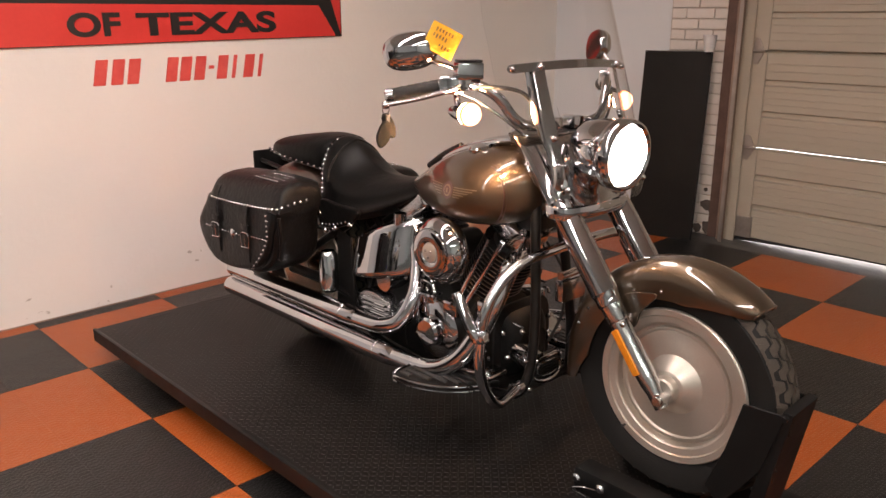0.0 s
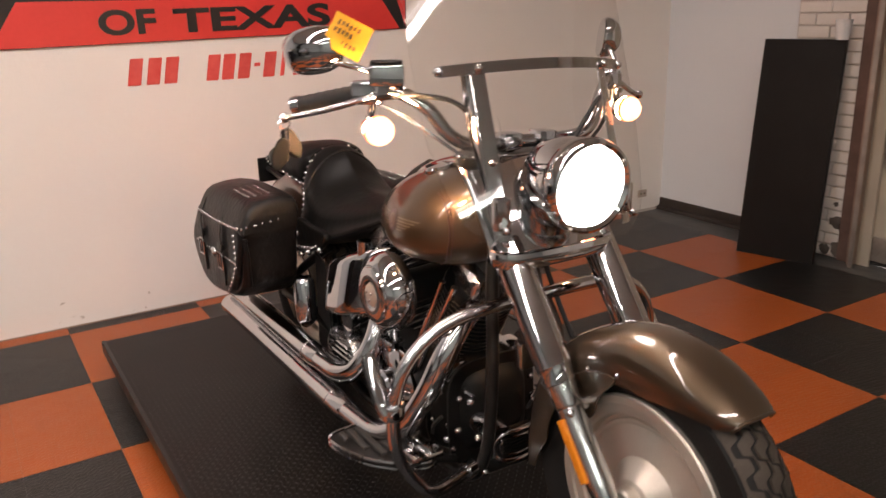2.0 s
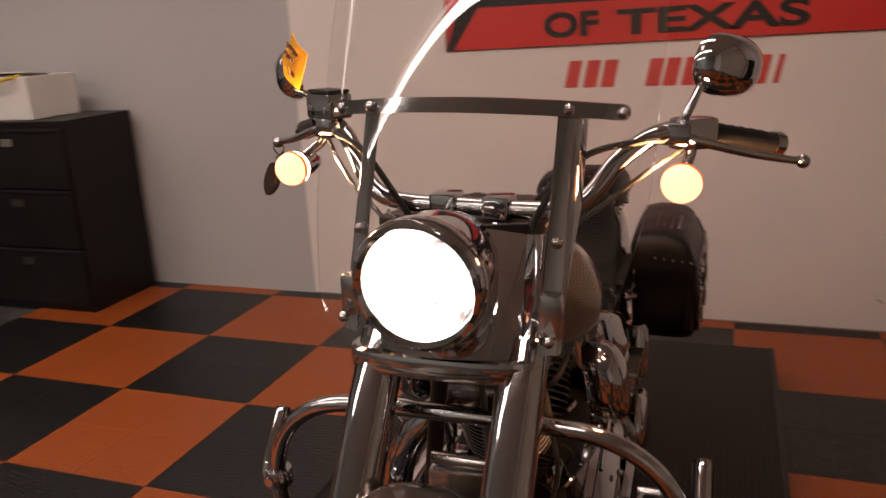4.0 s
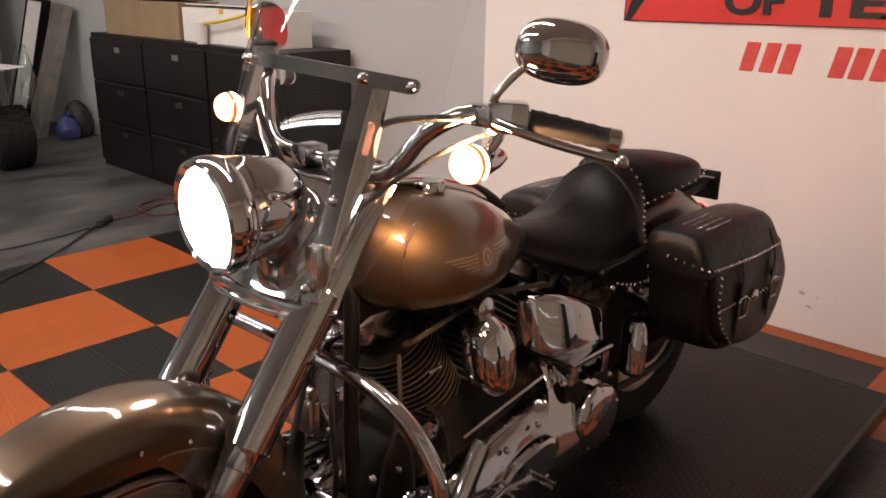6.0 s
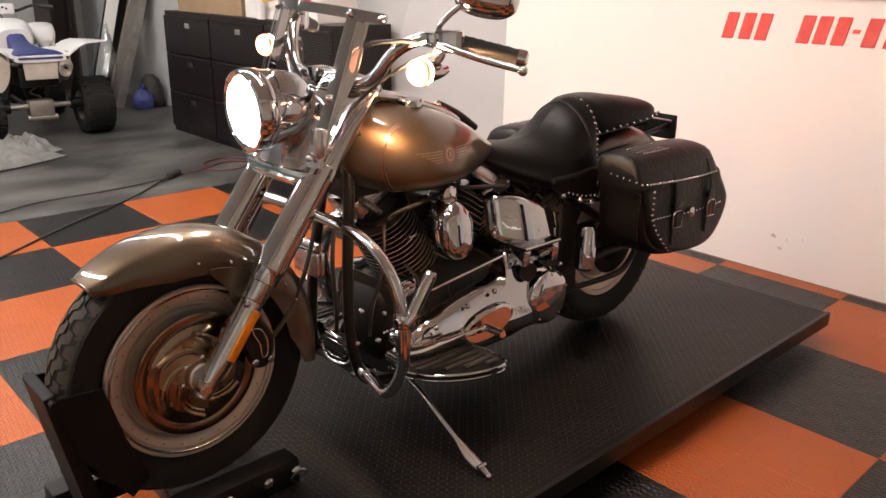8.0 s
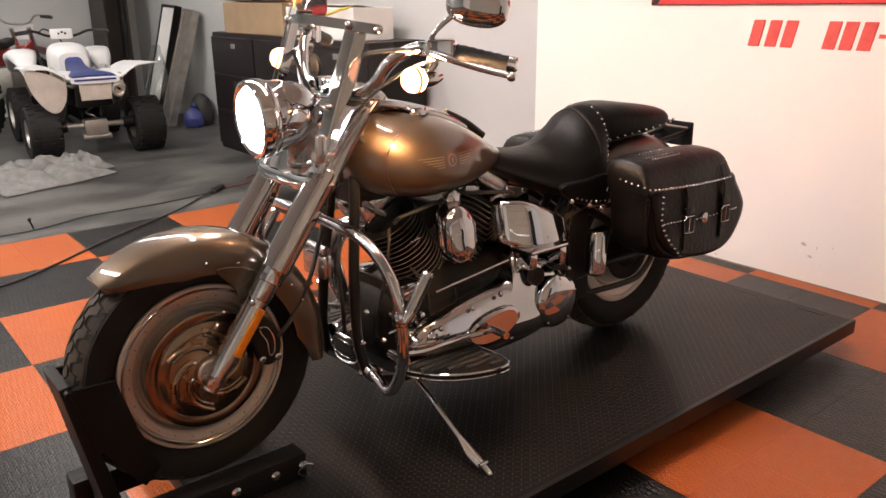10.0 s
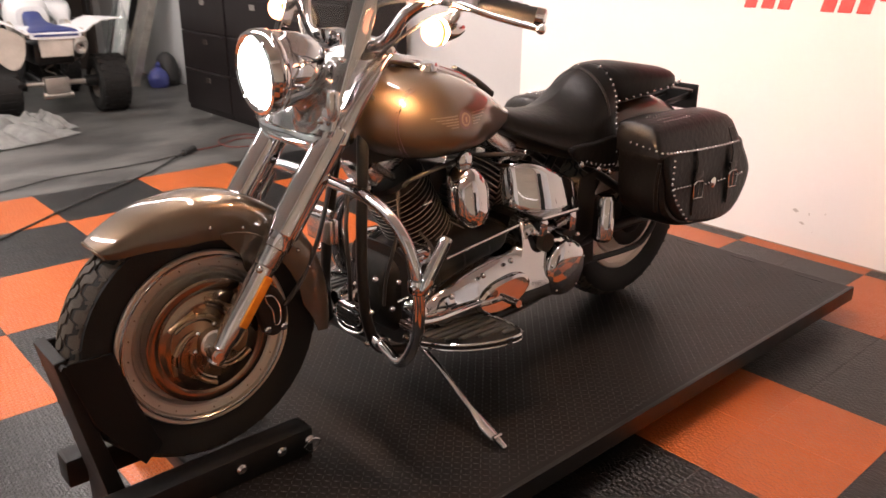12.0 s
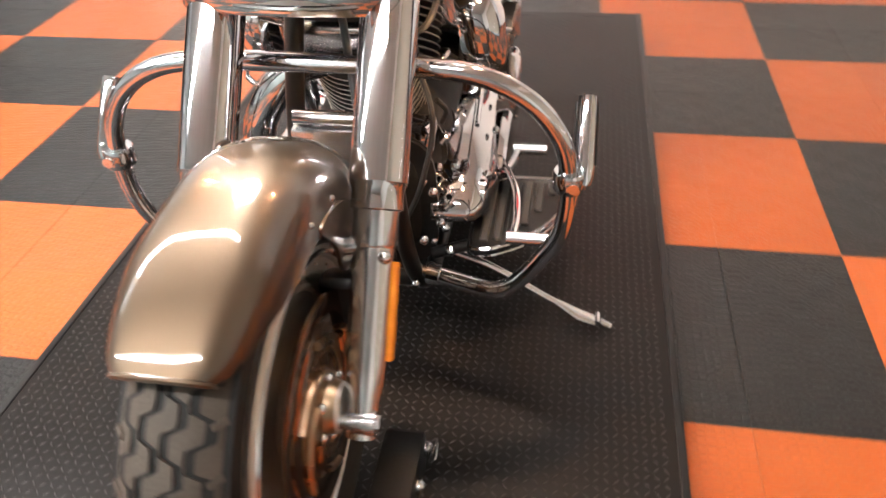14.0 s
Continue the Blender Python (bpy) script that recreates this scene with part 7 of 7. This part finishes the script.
part("bar_pad", box(-0.10, 0.10, 0.83, 0.89, 0.90, 0.985, 0.02), WHITE, quad)
part("cable", tube([(-0.2, 0.84, 0.96), (-0.12, 0.95, 0.98), (0.0, 0.98, 0.9), (0.05, 0.95, 0.75)], 0.006, 6, 8), RUBBER, quad)

for ob in quad.children:
    if not ob.name.startswith("wheel"):
        ob.scale = (1, 1, 1.10)

# red dirt bike beside the quad
dirt = thing("dirt_bike", pose(-6.75, -1.42, -0.013, 0, 0, 55) @ Matrix.Scale(1.06, 4), "red dirt bike parked on the concrete beside the quad", "dirt bike")
quad_wheel(dirt, 0.0, 0.0, 0.31, 0.055)
quad_wheel(dirt, 0.0, 1.32, 0.33, 0.045)
for sx in (-1, 1):
    part("fork_leg", rod((sx * 0.09, 1.30, 0.33), (sx * 0.09, 1.02, 0.98), 0.024), CHROME_SOFT, dirt)
    part("shroud", (lambda b: b)(slab([(0.55, 0.72), (0.95, 0.86), (1.02, 0.68), (0.80, 0.50), (0.60, 0.58)], "x", sx * 0.13 - 0.01, sx * 0.13 + 0.01, 0.008)), RED_PLASTIC, dirt)
    part("grip", rod((sx * 0.28, 0.92, 1.10), (sx * 0.40, 0.88, 1.09), 0.018), RUBBER, dirt)
    part("frame_rail", tube([(sx * 0.06, 0.98, 0.85), (sx * 0.09, 0.9, 0.5), (sx * 0.11, 0.6, 0.28), (sx * 0.11, 0.3, 0.40), (sx * 0.08, 0.0, 0.33)], 0.018, 6, 10), GALV, dirt)
part("front_fender", skin([egg(y, 0, z - 0.02, z, w, 20, 0.7) for y, z, w in ((0.98, 0.80, 0.07), (1.15, 0.80, 0.09), (1.4, 0.76, 0.08), (1.62, 0.68, 0.04))]), RED_PLASTIC, dirt)
part("rear_fender", skin([egg(y, 0, z - 0.025, z, w, 20, 0.7) for y, z, w in ((-0.28, 0.92, 0.07), (-0.1, 0.90, 0.09), (0.15, 0.86, 0.09), (0.3, 0.82, 0.08))]), RED_PLASTIC, dirt)
part("seat", skin([egg(y, 0, b - 0.08, b, w, 24, 0.6) for y, b, w in ((-0.08, 0.92, 0.07), (0.2, 0.90, 0.085), (0.5, 0.87, 0.08), (0.72, 0.90, 0.06))]), RUBBER, dirt)
part("engine", box(-0.10, 0.10, 0.42, 0.85, 0.28, 0.62, 0.03), GALV, dirt)
part("handlebar", tube([(-0.40, 0.88, 1.09), (-0.22, 0.94, 1.11), (-0.1, 0.99, 1.03), (0.1, 0.99, 1.03), (0.22, 0.94, 1.11), (0.40, 0.88, 1.09)], 0.012, 6, 10), GALV, dirt)
part("number_plate", slab([(-0.10, 0.86), (0.10, 0.86), (0.12, 1.02), (-0.12, 1.02)], "y", 1.08, 1.095, 0.006), WHITE, dirt)


# crumpled towel on the floor
def cloth(w, d, n=34):
    bm = bmesh.new()
    grid = {}
    for i in range(n + 1):
        for j in range(n + 1):
            u, v = i / n - 0.5, j / n - 0.5
            fade = max(0.0, 1 - (2 * max(abs(u), abs(v))) ** 4)
            h = 0.008 + fade * (0.17 * abs(noise.noise((u * 4.2, v * 4.2, 2.0))) + 0.05 * abs(noise.noise((u * 9, v * 9, 7.0))) + 0.008 * noise.noise((u * 20, v * 20, 1.0)) + 0.02)
            ruffle = 1 + 0.12 * noise.noise((u * 3, v * 3, 9))
            grid[i, j] = bm.verts.new((u * w * ruffle, v * d * ruffle, max(0.004, h)))
    for i in range(n):
        for j in range(n):
            bm.faces.new((grid[i, j], grid[i + 1, j], grid[i + 1, j + 1], grid[i, j + 1]))
    bmesh.ops.solidify(bm, geom=bm.faces[:], thickness=0.004)
    return bm


solo("towel", cloth(1.0, 0.95), TOWEL, "crumpled grey and white towel on the concrete", "towel", pose(-4.35, -1.62, -0.009, 0, 0, 20))
solo("rag", cloth(0.55, 0.45, 22), TOWEL, "crumpled pale rag on the concrete", "towel", pose(-4.50, -1.22, -0.009, 0, 0, 10))

# ---- floor tiles ----
def tile_mesh(name, material):
    bm = box(0.0003, S / 2 - 0.0003, 0.0003, S / 2 - 0.0003, -0.013, 0.0, 0.0005, 1)
    finish(bm, 0.9)
    me = bpy.data.meshes.new(name)
    bm.to_mesh(me)
    bm.free()
    me.materials.append(material)
    return me


tiles = thing("tile_floor", pose(0, 0, 0), "orange and charcoal chequered interlocking garage floor tiles", "floor tiles", kind="structure")
MESHES = [tile_mesh("orange_tile", ORANGE), tile_mesh("charcoal_tile", CHARCOAL)]
HALF = S / 2
rest = [[], []]
for i in range(-8, 12):
    for j in range(-18, 3):
        x0, y0 = i * HALF, j * HALF
        dark = 0 if ((i // 2) + (j // 2)) % 2 == 0 else 1
        if x0 + HALF > WALL_X + 0.01 or y0 + HALF > WALL_Y + 0.02:
            x1, y1 = min(x0 + HALF, WALL_X), min(y0 + HALF, WALL_Y)
            if x1 - x0 < 0.01 or y1 - y0 < 0.01:
                continue
            rest[dark].append((x0, x1, y0, y1))
        elif j >= -11:
            t = new("tile", MESHES[dark])
            t.location = (x0, y0, 0)
            t.parent = tiles
        else:
            rest[dark].append((x0, x0 + HALF, y0, y0 + HALF))
for dark, mat in enumerate((ORANGE, CHARCOAL)):
    ob = part("cut_tiles", join(*[box(a + 0.0003, b - 0.0003, c + 0.0003, d - 0.0003, -0.013, 0.0) for a, b, c, d in rest[dark]]), mat, tiles)
    tagged(ob, kind="stuff")

BRICK_W, BRICK_H, JOINT = 0.20, 0.059, 0.008


def brick_mesh(w):
    bm = box(-0.008, 0.02, 0, w, 0, BRICK_H, 0.003, 1)
    finish(bm)
    me = bpy.data.meshes.new("brick")
    bm.to_mesh(me)
    bm.free()
    me.materials.append(BRICK)
    return me


WHOLE, WIDE, THIN = brick_mesh(BRICK_W), brick_mesh(0.19), brick_mesh(0.10)
Y0 = -0.853
for row in range(44):
    y, k = Y0, 0
    widths = (0.20, 0.19, 0.10) if row % 2 else (0.10, 0.20, 0.19)
    for w in widths:
        b = new("brick", {0.20: WHOLE, 0.19: WIDE, 0.10: THIN}[w])
        b.location = (WALL_X - 0.002 + 0.0025 * math.sin(row * 7 + k * 3), y, 0.0 + row * (BRICK_H + JOINT))
        b.parent = brick_wall
        y += w + JOINT
        k += 1
